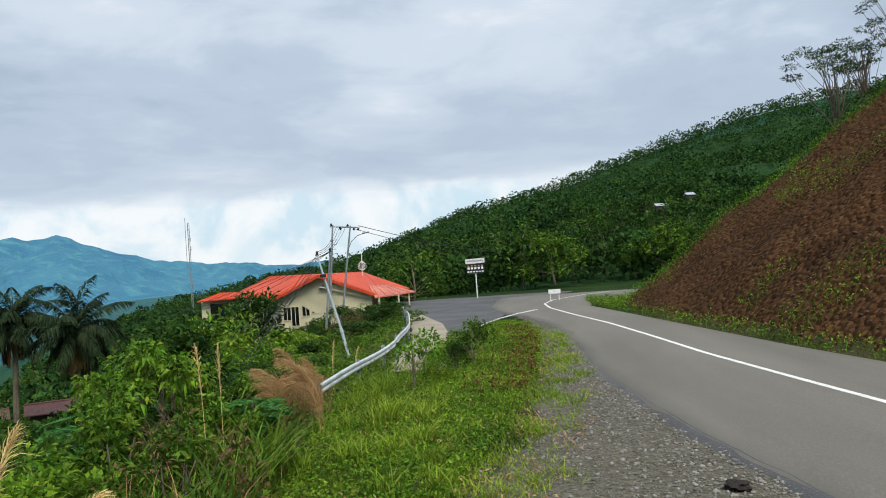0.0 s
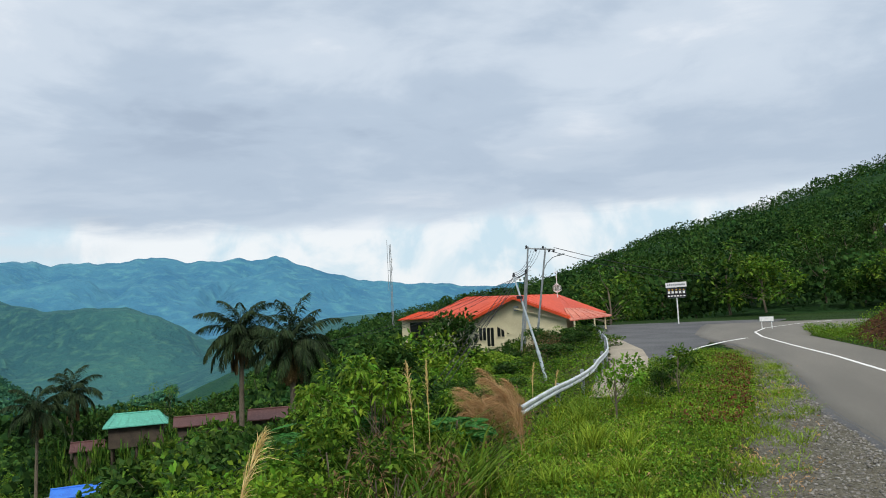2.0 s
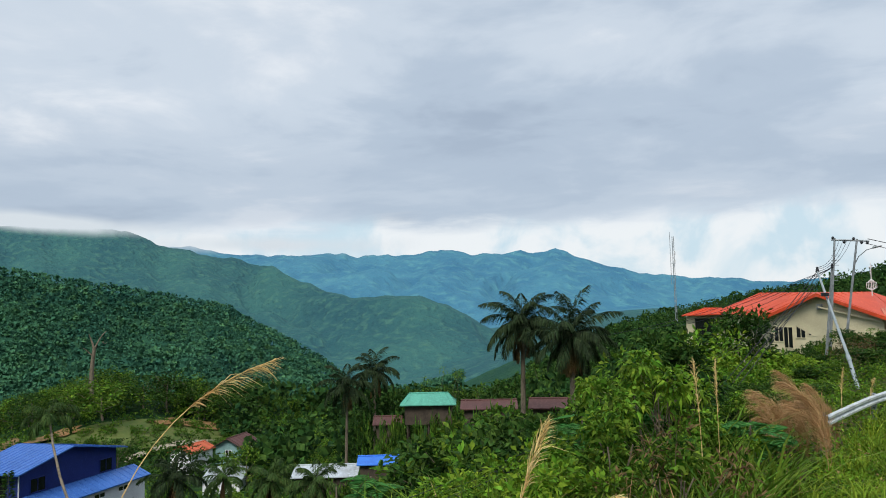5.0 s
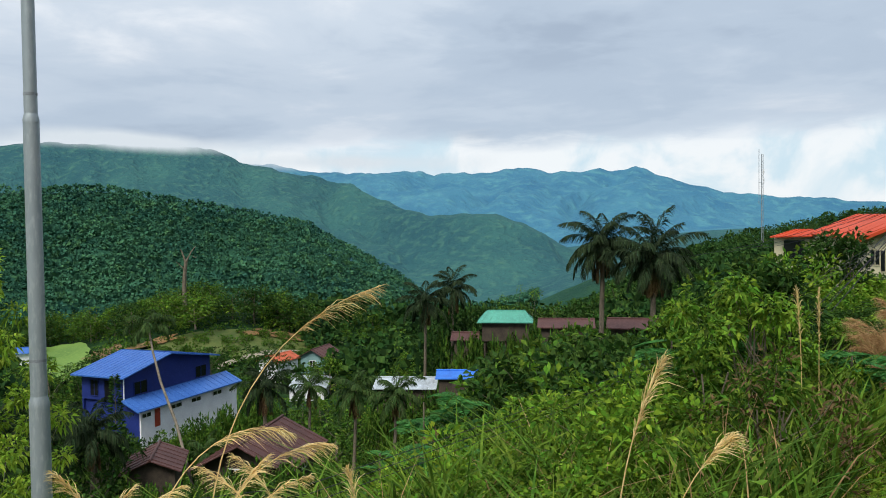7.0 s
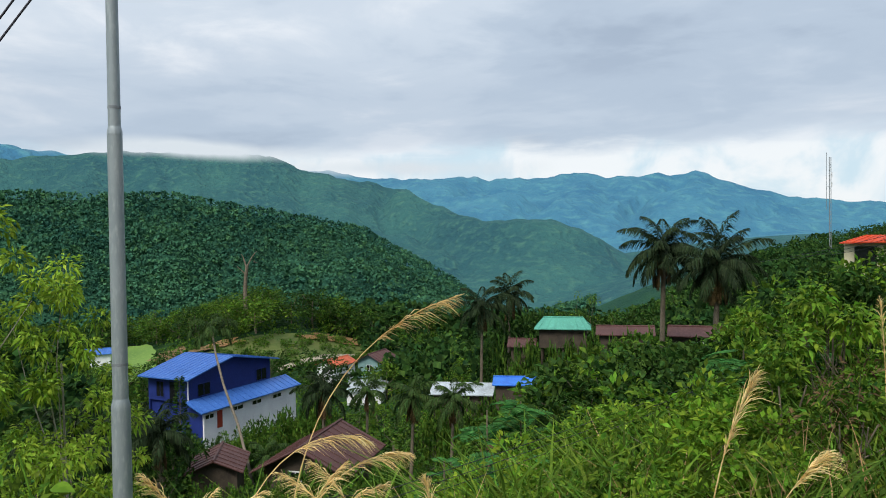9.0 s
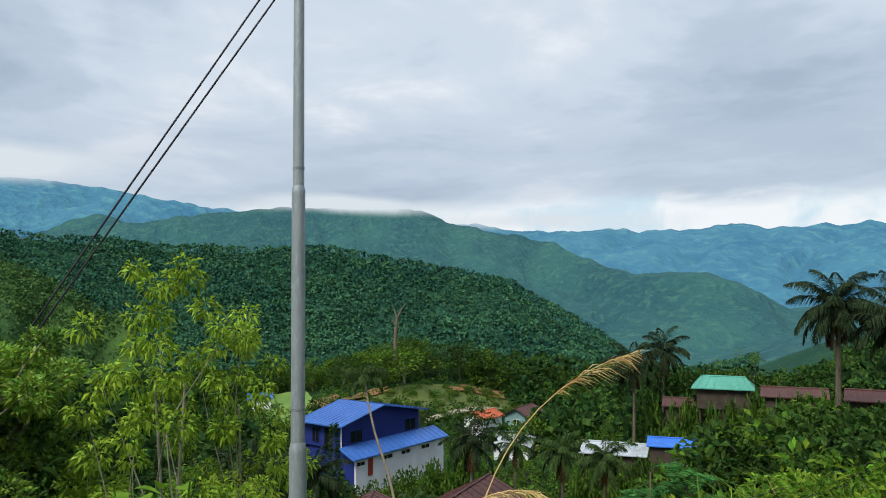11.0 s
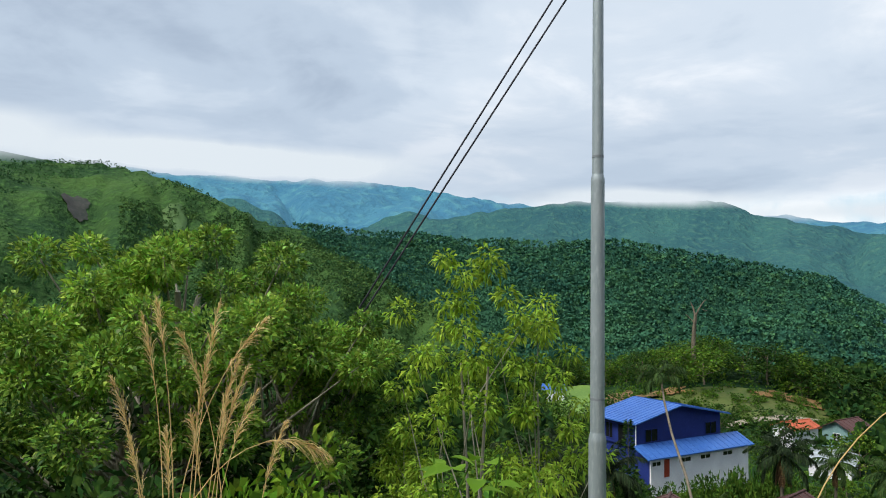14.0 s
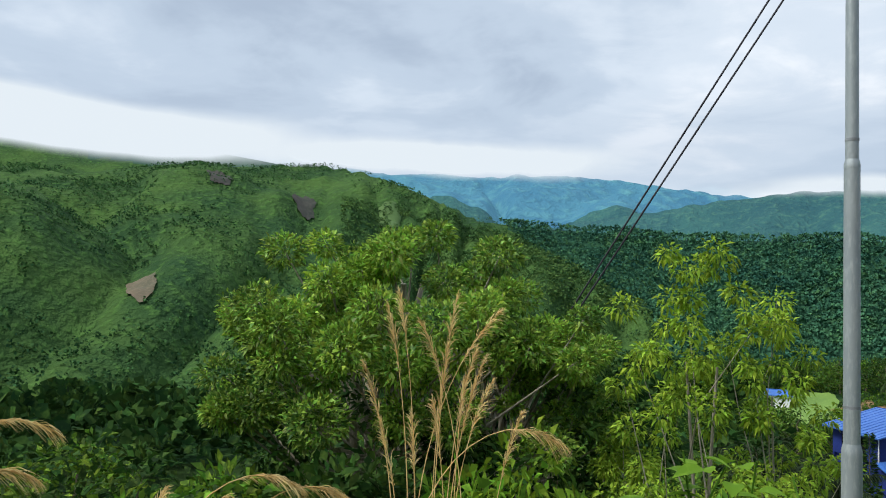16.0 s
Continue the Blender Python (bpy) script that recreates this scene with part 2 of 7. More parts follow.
CREST_CLIFF = ((-60, -8), (30, -6), (38.1, -1.6), (40.6, 0), (43.2, 0.9), (48.4, 1.0), (50.9, 1.7), (54.2, 3.5), (61.4, 4.7), (64.3, 6.0), (72, 5.9), (74.6, 6.2), (77.5, 5.8), (84, 5.0), (95, 3), (105, -8), (150, -8))
CREST_PALE = ((-60, -8), (45, -8), (60, 2), (66, 5.4), (73.9, 6.1), (78, 5.9), (82.2, 6.5), (87.6, 7.5), (93.5, 7.6), (99, 7.5), (106.4, 7.8), (115, 7.5), (150, 7))
CREST_BLUE = ((-60, 2), (10, 1.5), (18.8, 1.6), (24.4, 2.1), (27.7, 2.8), (29.2, 3.2), (32.8, 4.4), (36.8, 4.0), (41.5, 4.5), (45.2, 4.2), (51.3, 4.4), (55.8, 4.4), (60.6, 5), (68, 5), (150, 5))

ROAD_L = ((-12, 7.6), (0, 4.9), (9.9, 3.6), (12.2, 3.2), (16.4, 2.6), (22.4, 2.1), (27.7, 2.1), (33.4, 2.0), (40, 1.6), (46, 0.6), (54, -1.4), (60, -2.2), (80, -2))
ROAD_C = ((-12, 11.4), (0, 9.0), (9.9, 7.7), (15.5, 6.9), (19, 6.4), (24.3, 5.7), (31, 5.1), (37.8, 4.4), (46, 3.2), (54, 2.2), (60, 2.0), (66, 3.0), (72, 6.0), (80, 12))
ROAD_R = ((-12, 15), (0, 12.6), (9.9, 11.2), (20.4, 9.4), (25.2, 8.6), (32.5, 7.7), (43.4, 6.4), (54.7, 5.0), (58, 5.6), (64, 8.5), (72, 15), (80, 24))


SHELF_LIP = ((-12, -3.0), (0, -3.5), (8, -4.0), (16, -5.0), (24, -5.0), (34, -5.9), (45, -7.3), (55, -9.2), (70, -12.2), (85, -15))


def bank(x, y):
    """The cut slope of bare earth beside the road."""
    foot = table(ROAD_R, np.minimum(y, 55)) + 0.9
    up = np.clip((x - foot) * 0.725, 0, 30)
    up = up - np.clip(y - 50.5, 0, 200) * 0.55
    return np.clip(up, 0, 26)


def height(x, y):
    x, y = np.asarray(x, float), np.asarray(y, float)
    r = np.hypot(x, y)
    az = np.degrees(np.arctan2(-x, y))
    a = np.where(az < -160, az + 360, az)
    # ground falls from the road shelf into the valley
    w = 0.12 + 0.88 * smooth(8, 52, a) * (1 - 0.0 * a)
    w = w * smooth(-3, 10, a)
    edge = np.where(a > 34, 4.5, 4.5 + (34 - a) * 0.7)
    base = -25 * (1 - np.exp(-np.clip(r - edge, 0, None) / 45)) * w - 70 * smooth(120, 420, r) * smooth(25, 50, a)
    n1 = fbm(x / 30, y / 30, 4, 3)
    base = base + n1 * 1.6 * smooth(25, 90, r) * smooth(12, 30, a) + fbm(x / 3.0, y / 3.0, 3, 9) * 0.12 * smooth(4, 9, r) * smooth(5, 12, a)
    h = base
    # low mound with a clearing past the blue hall
    mound = -25 + 8.5 * np.exp(-((a - 64) / 9) ** 2 - ((r - 185) / 30) ** 2) - 60 * smooth(205, 330, r)
    h = np.where((a > 40) & (a < 90), np.maximum(h, mound * smooth(110, 150, r) + h * (1 - smooth(110, 150, r))), h)

    def ridge(crest, rk, start, rough, seed, spurs=0.0, back=0.5, trees=0.0, bow=0.9, fold=0.0, jag=0.0):
        zc = EYE_H + rk * np.tan(np.radians(table(crest, a) + jag * fbm(a * 0.9, a * 0 + seed, 4, seed))) - trees
        floor = table(((0, -1), (40, -20), (50, -70), (180, -70)), a) if start < 150 else -90
        t = (r - start) / (rk - start)
        front = floor + (zc - floor) * np.clip(t, 0, 1) ** bow
        front = front + spurs * fbm(x / (spurs * 5) + seed, y / (spurs * 5), 3, seed) * np.sin(np.pi * np.clip(t, 0, 1))
        if fold:
            # gullies that run down the slope between rounded spurs
            u = a * np.pi / 180 * rk / (fold * 5.5) + 0.9 * fbm(x / (fold * 9), y / (fold * 9), 2, seed + 7)
            gully = np.abs(fbm(u, r / (fold * 16) + seed, 3, seed + 11)) * 2.2
            front = front + fold * (np.minimum(gully, 1.0) - 0.75) * np.sin(np.pi * np.clip(t, 0, 1)) ** 0.7
        front = front + rough * fbm(x / (rough * 4), y / (rough * 4), 4, seed + 20) * np.clip(np.minimum(t * 4, 1), 0, 1) * (1 - 0.7 * smooth(0.8, 1.0, t))
        front = np.minimum(front, EYE_H + (zc - EYE_H) * r / rk - 0.006 * (rk - r))
        z = np.where(r <= rk, front, zc - (r - rk) * back)
        return np.where(r < start, -400, z)

    h = np.maximum(h, ridge(CREST_WOOD, 420, 100, 5, 31, 10, trees=7, bow=1.2))
    h = np.maximum(h, ridge(CREST_DARK, 800, 380, 9, 41, 60, trees=4, fold=22))
    rk = np.clip(600 + 16 * (a - 85), 560, 1000)
    h = np.maximum(h, ridge(CREST_KNOLL, rk, 330, 9, 52, 80, trees=0.5, fold=30))
    h = np.maximum(h, ridge(CREST_FOG, 1500, 900, 16, 63, 60, fold=60))
    h = np.maximum(h, ridge(CREST_CLIFF, 1800, 900, 26, 74, 110, fold=65, jag=0.25))
    h = np.maximum(h, ridge(CREST_PALE, 2600, 1500, 30, 85, 140, fold=75, jag=0.2))
    h = np.maximum(h, ridge(CREST_BLUE, 3900, 2300, 40, 96, 170, fold=95, jag=0.25))
    # road shelf and cut bank
    lip = table(SHELF_LIP, y)
    flat = smooth(-7, -0.5, x - lip) * (1 - smooth(88, 100, y)) * smooth(-16, -8, y)
    h = np.where(r < 110, h * (1 - flat), h)
    h = np.where((a < 8) & (r < 100), np.maximum(h, 0) * 0.02 - 0.12, h - 0.12 * (r < 110))
    bk = bank(x, y)
    bk = bk + (fbm(x / 2.2, y / 2.2, 4, 15) * 0.5 + fbm(x / 9, y / 9, 2, 16) * 0.8) * smooth(0.2, 2.5, bk)
    h = np.where(bk > 0.02, np.maximum(h, bk), h)
    return h


azs = np.concatenate([np.arange(-34, 140, 0.29), np.arange(140, 326, 3.0)])
radii = np.concatenate([np.linspace(0.8, 12, 36), np.geomspace(12.3, 4900, 270)])
A, R = np.meshgrid(azs, radii)
gx, gy = polar(A, R)
gz = height(gx, gy)
na, nr = len(azs), len(radii)
idx = np.arange(na * nr).reshape(nr, na)
nxt = np.roll(idx, -1, axis=1)
quads = np.stack([idx[:-1], nxt[:-1], nxt[1:], idx[1:]], -1).reshape(-1, 4)
# facing up whichever way the rings run
quads = quads[:, ::-1]
qr = np.repeat((radii[:-1] + radii[1:]) / 2, na)
qa = np.tile(azs, nr - 1)
qx, qy = polar(qa, qr)
qz = gz[:-1].ravel()
slot = np.zeros(len(quads), int)
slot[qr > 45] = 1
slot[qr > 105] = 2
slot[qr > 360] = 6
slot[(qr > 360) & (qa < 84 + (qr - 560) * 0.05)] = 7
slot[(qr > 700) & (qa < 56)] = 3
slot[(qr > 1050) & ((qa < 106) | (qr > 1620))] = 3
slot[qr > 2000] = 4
slot[(bank(qx, qy) > 0.15) & (qr < 110)] = 5
ground = mesh_object("ground", np.stack([gx, gy, gz], -1), quads, [M["shaded_soil"], M["shaded_undergrowth"], M["hill_forest"], M["ridge_mid_hazed"], M["ridge_far_hazed"], M["bank_earth"], M["hill_far"], M["ridge_forest_hazed"]], True, mat_index=slot)
tagged(ground, "green hill country falling from a road shelf into a wooded valley", "ground", kind="structure")


# ---------------------------------------------------------------- road
def ribbon(name, left, right, y0, y1, z, mats, step=0.5, cols=6, thick=0.04, wobble=0.0, seed=0):
    ys = np.arange(y0, y1 + 1e-6, step)
    ax = table(left, ys) + wobble * fbm(ys / 0.9, ys * 0, 3, seed)
    bx = table(right, ys)
    vs, fs = [], []
    for i, yy in enumerate(ys):
        for c in range(cols + 1):
            k = c / cols
            vs.append((ax[i] * (1 - k) + bx[i] * k, yy, z + 0.03 * math.sin(math.pi * k)))
    n = cols + 1
    for i in range(len(ys) - 1):
        for c in range(cols):
            p = i * n + c
            fs.append((p, p + 1, p + n + 1, p + n))
    base = len(vs)
    for i in range(len(ys)):
        vs.append((vs[i * n][0] - 0.03, vs[i * n][1], z - thick))
        vs.append((vs[i * n + cols][0] + 0.03, vs[i * n][1], z - thick))
    for i in range(len(ys) - 1):
        fs.append((base + 2 * i, i * n, (i + 1) * n, base + 2 * i + 2))
        fs.append((i * n + cols, base + 2 * i + 1, base + 2 * i + 3, (i + 1) * n + cols))
    return mesh_object(name, vs, fs, mats, True)


road = ribbon("road", ROAD_L, ROAD_R, -12, 78, -0.035, [M["asphalt"]], 0.4, 10, 0.12, 0.10, 4)
road_edge = ribbon("road_edge", tuple((y, x - 0.16) for y, x in ROAD_L), tuple((y, x + 0.35) for y, x in ROAD_L), -12, 56, -0.062, [M["old_asphalt"]], 0.3, 2, 0.03, 0.16, 14)
tagged(road_edge, "dark crumbling asphalt edge above the gravel", "road edge", kind="structure")
tagged(road, "grey two-lane asphalt road curving past the cut bank", "road", kind="structure")
line = ribbon("road_line", tuple((y, x - 0.055) for y, x in ROAD_C), tuple((y, x + 0.055) for y, x in ROAD_C), -12, 76, 0.0, [M["line_paint"]], 0.5, 1, 0.004)
tagged(line, "continuous white centre line painted on the asphalt", "road line", kind="structure")
SHOULDER = ((-12, 1.0), (0, -1.2), (6, -1.4), (9.9, -0.9), (15, 0.1), (23, 0.9), (34, 1.3), (46, 0.2), (54, -1.6), (60, -2.5))
verge = ribbon("gravel_shoulder", SHOULDER, tuple((y, x + 0.25) for y, x in ROAD_L), -12, 58, -0.085, [M["gravel"]], 0.35, 8, 0.06, 0.35, 8)
tagged(verge, "loose grey gravel shoulder beside the road", "road shoulder", kind="structure")
APRON_L = ((24, -4.3), (34, -5.1), (45, -6.4), (55, -8.3), (70, -11.4), (85, -14))
APRON_R = ((24, -3.4), (34, -3.2), (45, -1.5), (55, -0.8), (70, 2.0), (85, 6))
apron = ribbon("side_road", APRON_L, APRON_R, 24, 86, -0.06, [M["old_asphalt"]], 0.6, 8, 0.08)
tagged(apron, "patched dark asphalt side road joining the main road", "side road", kind="structure")
edge_line = ribbon("edge_line", ((33, -3.25), (40, -2.5), (46, -1.4), (50, -0.2), (53, 1.0)), ((33, -3.12), (40, -2.37), (46, -1.25), (50, 0.0), (53, 1.3)), 33, 53, -0.002, [M["line_paint"]], 0.5, 1, 0.004)
tagged(edge_line, "white edge line curving across the junction", "road line", kind="structure")
kerb_pad = ribbon("concrete_pad", APRON_L, tuple((y, x + 2.0 - max(0, y - 40) * 0.05) for y, x in APRON_L), 24, 60, -0.022, [M["concrete"]], 0.6, 3, 0.03, 0.3, 5)
tagged(kerb_pad, "pale worn concrete strip along the guard rail", "pavement", kind="structure")

# ---------------------------------------------------------------- more materials
def leafy(name, base, light, dark, k=0.35, tr=0.36, spec=0.10, rough=0.65):
    return material(name, base, dark, rough=rough, scale=0.6, fine=9, bump=0.0, light=light, per_island=k, translucent=tr, coords="Position", spec=spec)


M["leaf_bright"] = leafy("leaf_bright", (0.135, 0.3, 0.022), (0.22, 0.42, 0.04), (0.06, 0.16, 0.015))
M["leaf_fresh"] = leafy("leaf_fresh", (0.27, 0.46, 0.055), (0.46, 0.66, 0.11), (0.04, 0.115, 0.02), 0.55, 0.32, 0.25, 0.5)
M["leaf_mid"] = leafy("leaf_mid", (0.112, 0.22, 0.020), (0.25, 0.40, 0.042), (0.024, 0.068, 0.01), 0.5, 0.3)
M["leaf_valley"] = leafy("leaf_valley", (0.080, 0.168, 0.020), (0.175, 0.29, 0.036), (0.024, 0.070, 0.011), 0.45, 0.25)
M["leaf_deep"] = leafy("leaf_deep", (0.040, 0.096, 0.016), (0.088, 0.17, 0.026), (0.012, 0.038, 0.009), 0.4, 0.25)
M["leaf_yellow"] = leafy("leaf_yellow", (0.30, 0.46, 0.045), (0.44, 0.60, 0.085), (0.12, 0.22, 0.016))
M["leaf_weed"] = leafy("leaf_weed", (0.16, 0.29, 0.022), (0.28, 0.44, 0.045), (0.05, 0.125, 0.012), 0.5, 0.32)
M["leaf_fern"] = leafy("leaf_fern", (0.08, 0.25, 0.06), (0.11, 0.31, 0.09), (0.045, 0.15, 0.035))
M["palm_leaf"] = leafy("palm_leaf", (0.03, 0.055, 0.022), (0.055, 0.085, 0.03), (0.014, 0.026, 0.012), 0.4, 0.2)
M["palm_light"] = leafy("palm_light", (0.06, 0.12, 0.03), (0.10, 0.16, 0.04), (0.03, 0.06, 0.02), 0.4, 0.25)
M["grass_blade"] = leafy("grass_blade", (0.23, 0.34, 0.028), (0.35, 0.45, 0.055), (0.11, 0.2, 0.02), 0.45)
M["grass_tall"] = leafy("grass_tall", (0.115, 0.215, 0.022), (0.22, 0.34, 0.045), (0.04, 0.09, 0.012), 0.45)
M["straw"] = leafy("straw", (0.86, 0.68, 0.31), (0.93, 0.80, 0.44), (0.66, 0.48, 0.20), 0.25, 0.3)
M["rust_plume"] = leafy("rust_plume", (0.52, 0.34, 0.17), (0.6, 0.43, 0.24), (0.38, 0.23, 0.1), 0.25, 0.3)
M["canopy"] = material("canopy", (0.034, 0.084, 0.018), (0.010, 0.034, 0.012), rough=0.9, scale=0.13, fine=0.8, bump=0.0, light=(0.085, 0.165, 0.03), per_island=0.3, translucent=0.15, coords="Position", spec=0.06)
# Blue-green cast of distance haze worked into the tree colour.
M["canopy_far_hazed"] = material("canopy_far_hazed", (0.048, 0.140, 0.076), (0.023, 0.086, 0.062), rough=0.9, scale=0.016, fine=0.12, bump=0.0, light=(0.10, 0.23, 0.086), per_island=0.2, coords="Position", spec=0.04)
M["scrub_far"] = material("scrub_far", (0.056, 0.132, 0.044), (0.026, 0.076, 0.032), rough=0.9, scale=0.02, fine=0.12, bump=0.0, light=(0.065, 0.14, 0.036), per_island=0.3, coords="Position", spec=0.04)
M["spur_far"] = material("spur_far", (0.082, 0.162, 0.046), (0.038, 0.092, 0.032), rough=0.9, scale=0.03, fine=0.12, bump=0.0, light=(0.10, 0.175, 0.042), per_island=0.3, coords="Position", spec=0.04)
M["dead_frond"] = leafy("dead_frond", (0.16, 0.115, 0.045), (0.24, 0.18, 0.08), (0.09, 0.055, 0.03), 0.3, 0.2)
M["bark"] = material("bark", (0.20, 0.165, 0.12), (0.09, 0.075, 0.055), scale=3, fine=25, bump=0.7, coords="Object", stretch=(1, 1, 0.3))
M["pale_bark"] = material("pale_bark", (0.36, 0.33, 0.27), (0.20, 0.18, 0.14), scale=3, fine=25, bump=0.4, stretch=(1, 1, 0.3))
M["galvanised"] = material("galvanised", (0.36, 0.41, 0.43), (0.27, 0.32, 0.34), rough=0.5, metal=0.35, scale=2.5, fine=30, bump=0.08, light=(0.45, 0.50, 0.51), stretch=(1, 1, 0.25))
M["dull_steel"] = material("dull_steel", (0.30, 0.33, 0.35), (0.18, 0.20, 0.21), rough=0.55, metal=0.3, scale=2, fine=20, bump=0.1)
M["rail_white"] = material("rail_white", (0.62, 0.68, 0.70), (0.42, 0.46, 0.48), rough=0.5, metal=0.2, scale=2, fine=20, bump=0.1)
M["cable"] = material("cable", (0.025, 0.025, 0.035), rough=0.6, scale=5, fine=30, bump=0)
M["roof_orange"] = material("roof_orange", (0.62, 0.075, 0.022), (0.50, 0.055, 0.018), rough=0.5, scale=0.3, fine=5, bump=0.05, light=(0.70, 0.12, 0.05))
M["roof_faded"] = material("roof_faded", (0.55, 0.19, 0.13), (0.44, 0.12, 0.08), rough=0.6, scale=0.6, fine=6, bump=0.05, light=(0.62, 0.34, 0.27))
M["cream_wall"] = material("cream_wall", (0.66, 0.60, 0.40), (0.55, 0.49, 0.32), rough=0.85, scale=0.6, fine=12, bump=0.08, light=(0.72, 0.67, 0.48))
M["white_wall"] = material("white_wall", (0.82, 0.82, 0.86), (0.70, 0.69, 0.74), rough=0.85, scale=0.5, fine=10, bump=0.08)
M["navy_wall"] = material("navy_wall", (0.018, 0.035, 0.19), (0.012, 0.024, 0.14), rough=0.55, scale=0.4, fine=8, bump=0.05, light=(0.03, 0.05, 0.24))
M["blue_roof"] = material("blue_roof", (0.05, 0.15, 0.47), (0.036, 0.12, 0.40), rough=0.42, scale=0.3, fine=5, bump=0.05, light=(0.10, 0.24, 0.62))
M["tarp_blue"] = material("tarp_blue", (0.04, 0.18, 0.62), (0.03, 0.12, 0.5), rough=0.5, scale=0.9, fine=8, bump=0.4)
M["brown_roof"] = material("brown_roof", (0.10, 0.045, 0.04), (0.07, 0.032, 0.03), rough=0.6, scale=0.4, fine=5, bump=0.1, light=(0.15, 0.08, 0.075))
M["zinc"] = material("zinc", (0.50, 0.56, 0.60), (0.32, 0.35, 0.37), rough=0.5, metal=0.2, scale=0.5, fine=5, bump=0.1)
M["green_roof"] = material("green_roof", (0.10, 0.36, 0.27), (0.07, 0.26, 0.20), rough=0.5, scale=0.5, fine=5, bump=0.1)
M["red_roof"] = material("red_roof", (0.48, 0.11, 0.05), (0.34, 0.08, 0.04), rough=0.7, scale=0.8, fine=6, bump=0.2)
M["timber"] = material("timber", (0.075, 0.058, 0.042), (0.04, 0.032, 0.025), scale=1.5, fine=14, bump=0.3)
M["teal_wall"] = material("teal_wall", (0.22, 0.36, 0.36), (0.15, 0.26, 0.26), scale=0.8, fine=10, bump=0.1)
M["dark_glass"] = material("dark_glass", (0.012, 0.013, 0.016), rough=0.15, scale=1, fine=8, bump=0, spec=0.6)
M["white_paint"] = material("white_paint", (0.76, 0.77, 0.78), (0.62, 0.63, 0.64), rough=0.6, scale=1.5, fine=14, bump=0.05)
M["black_panel"] = material("black_panel", (0.02, 0.022, 0.028), rough=0.5, scale=2, fine=10, bump=0)
M["red_paint"] = material("red_paint", (0.36, 0.05, 0.025), rough=0.6, scale=2, fine=12, bump=0.05)
M["yellow_paint"] = material("yellow_paint", (0.62, 0.42, 0.06), rough=0.6, scale=2, fine=12, bump=0.05)
M["grass_field"] = material("grass_field", (0.16, 0.27, 0.05), (0.10, 0.19, 0.035), scale=0.08, fine=2.0, bump=0.3, coords="Position", light=(0.21, 0.32, 0.07))
M["bare_clay"] = material("bare_clay", (0.24, 0.125, 0.05), (0.12, 0.085, 0.035), scale=0.12, fine=1.4, bump=0.4, coords="Position", light=(0.36, 0.21, 0.10))
M["burnt_field"] = material("burnt_field", (0.05, 0.045, 0.04), (0.026, 0.034, 0.026), scale=0.03, fine=0.4, bump=0.3, coords="Position")
M["slope_grass"] = material("slope_grass", (0.085, 0.115, 0.026), (0.045, 0.075, 0.018), scale=0.12, fine=0.9, bump=0.6, bump_scale=0.3, coords="Position", light=(0.11, 0.115, 0.035))
M["cut_field"] = material("cut_field", (0.13, 0.105, 0.07), (0.075, 0.075, 0.045), scale=0.05, fine=0.5, bump=0.3, coords="Position")
M["meadow_far"] = material("meadow_far", (0.066, 0.128, 0.034), (0.048, 0.102, 0.030), scale=0.02, fine=0.3, bump=0.3, coords="Position")
M["stone"] = material("stone", (0.24, 0.23, 0.21), (0.13, 0.125, 0.11), scale=4, fine=30, bump=0.5, per_object=0.0, per_island=0.4)
M["clod_earth"] = material("clod_earth", (0.03, 0.022, 0.017), (0.015, 0.012, 0.01), scale=9, fine=50, bump=1.0)
M["earth_lump"] = material("earth_lump", (0.10, 0.052, 0.03), (0.05, 0.027, 0.018), scale=2, fine=18, bump=0.6, per_island=0.45)
M["dead_leaf"] = leafy("dead_leaf", (0.17, 0.065, 0.03), (0.24, 0.10, 0.05), (0.09, 0.035, 0.02), 0.4, 0.15)

rng = np.random.default_rng(7)


# ---------------------------------------------------------------- mesh helpers
def thing(name, loc, label, category, group="", rz=0.0):
    e = new(name)
    e.empty_display_size = 0.3
    e.matrix_basis = pose(*loc, 0, 0, rz)
    return tagged(e, label, category, group)


def part(name, geo, mat, parent, label="", smooth_shade=False):
    """Links vertices and faces, or a bmesh, as one mesh under a thing or a part, in its space."""
    if isinstance(geo, bmesh.types.BMesh):
        me = bpy.data.meshes.new(name)
        geo.to_mesh(me)
        geo.free()
        me.materials.append(mat)
        ob = new(name, me)
        if smooth_shade:
            me.polygons.foreach_set("use_smooth", np.ones(len(me.polygons), dtype=bool))
    else:
        ob = mesh_object(name, geo[0], geo[1], [mat], smooth_shade)
        for p in ob.data.polygons if smooth_shade else ():
            if len(p.vertices) > 4:
                p.use_smooth = False
    ob.parent = parent
    if label:
        ob["label"] = label
    return ob


def box(size, at=(0, 0, 0), rz=0.0, bevel=0.0, tilt=(0, 0)):
    bm = bmesh.new()
    bmesh.ops.create_cube(bm, size=1.0)
    bmesh.ops.scale(bm, vec=size, verts=bm.verts)
    if bevel:
        bmesh.ops.bevel(bm, geom=bm.edges[:], offset=bevel, segments=2, affect="EDGES")
    bmesh.ops.transform(bm, matrix=pose(*at, tilt[0], tilt[1], rz), verts=bm.verts)
    return bm


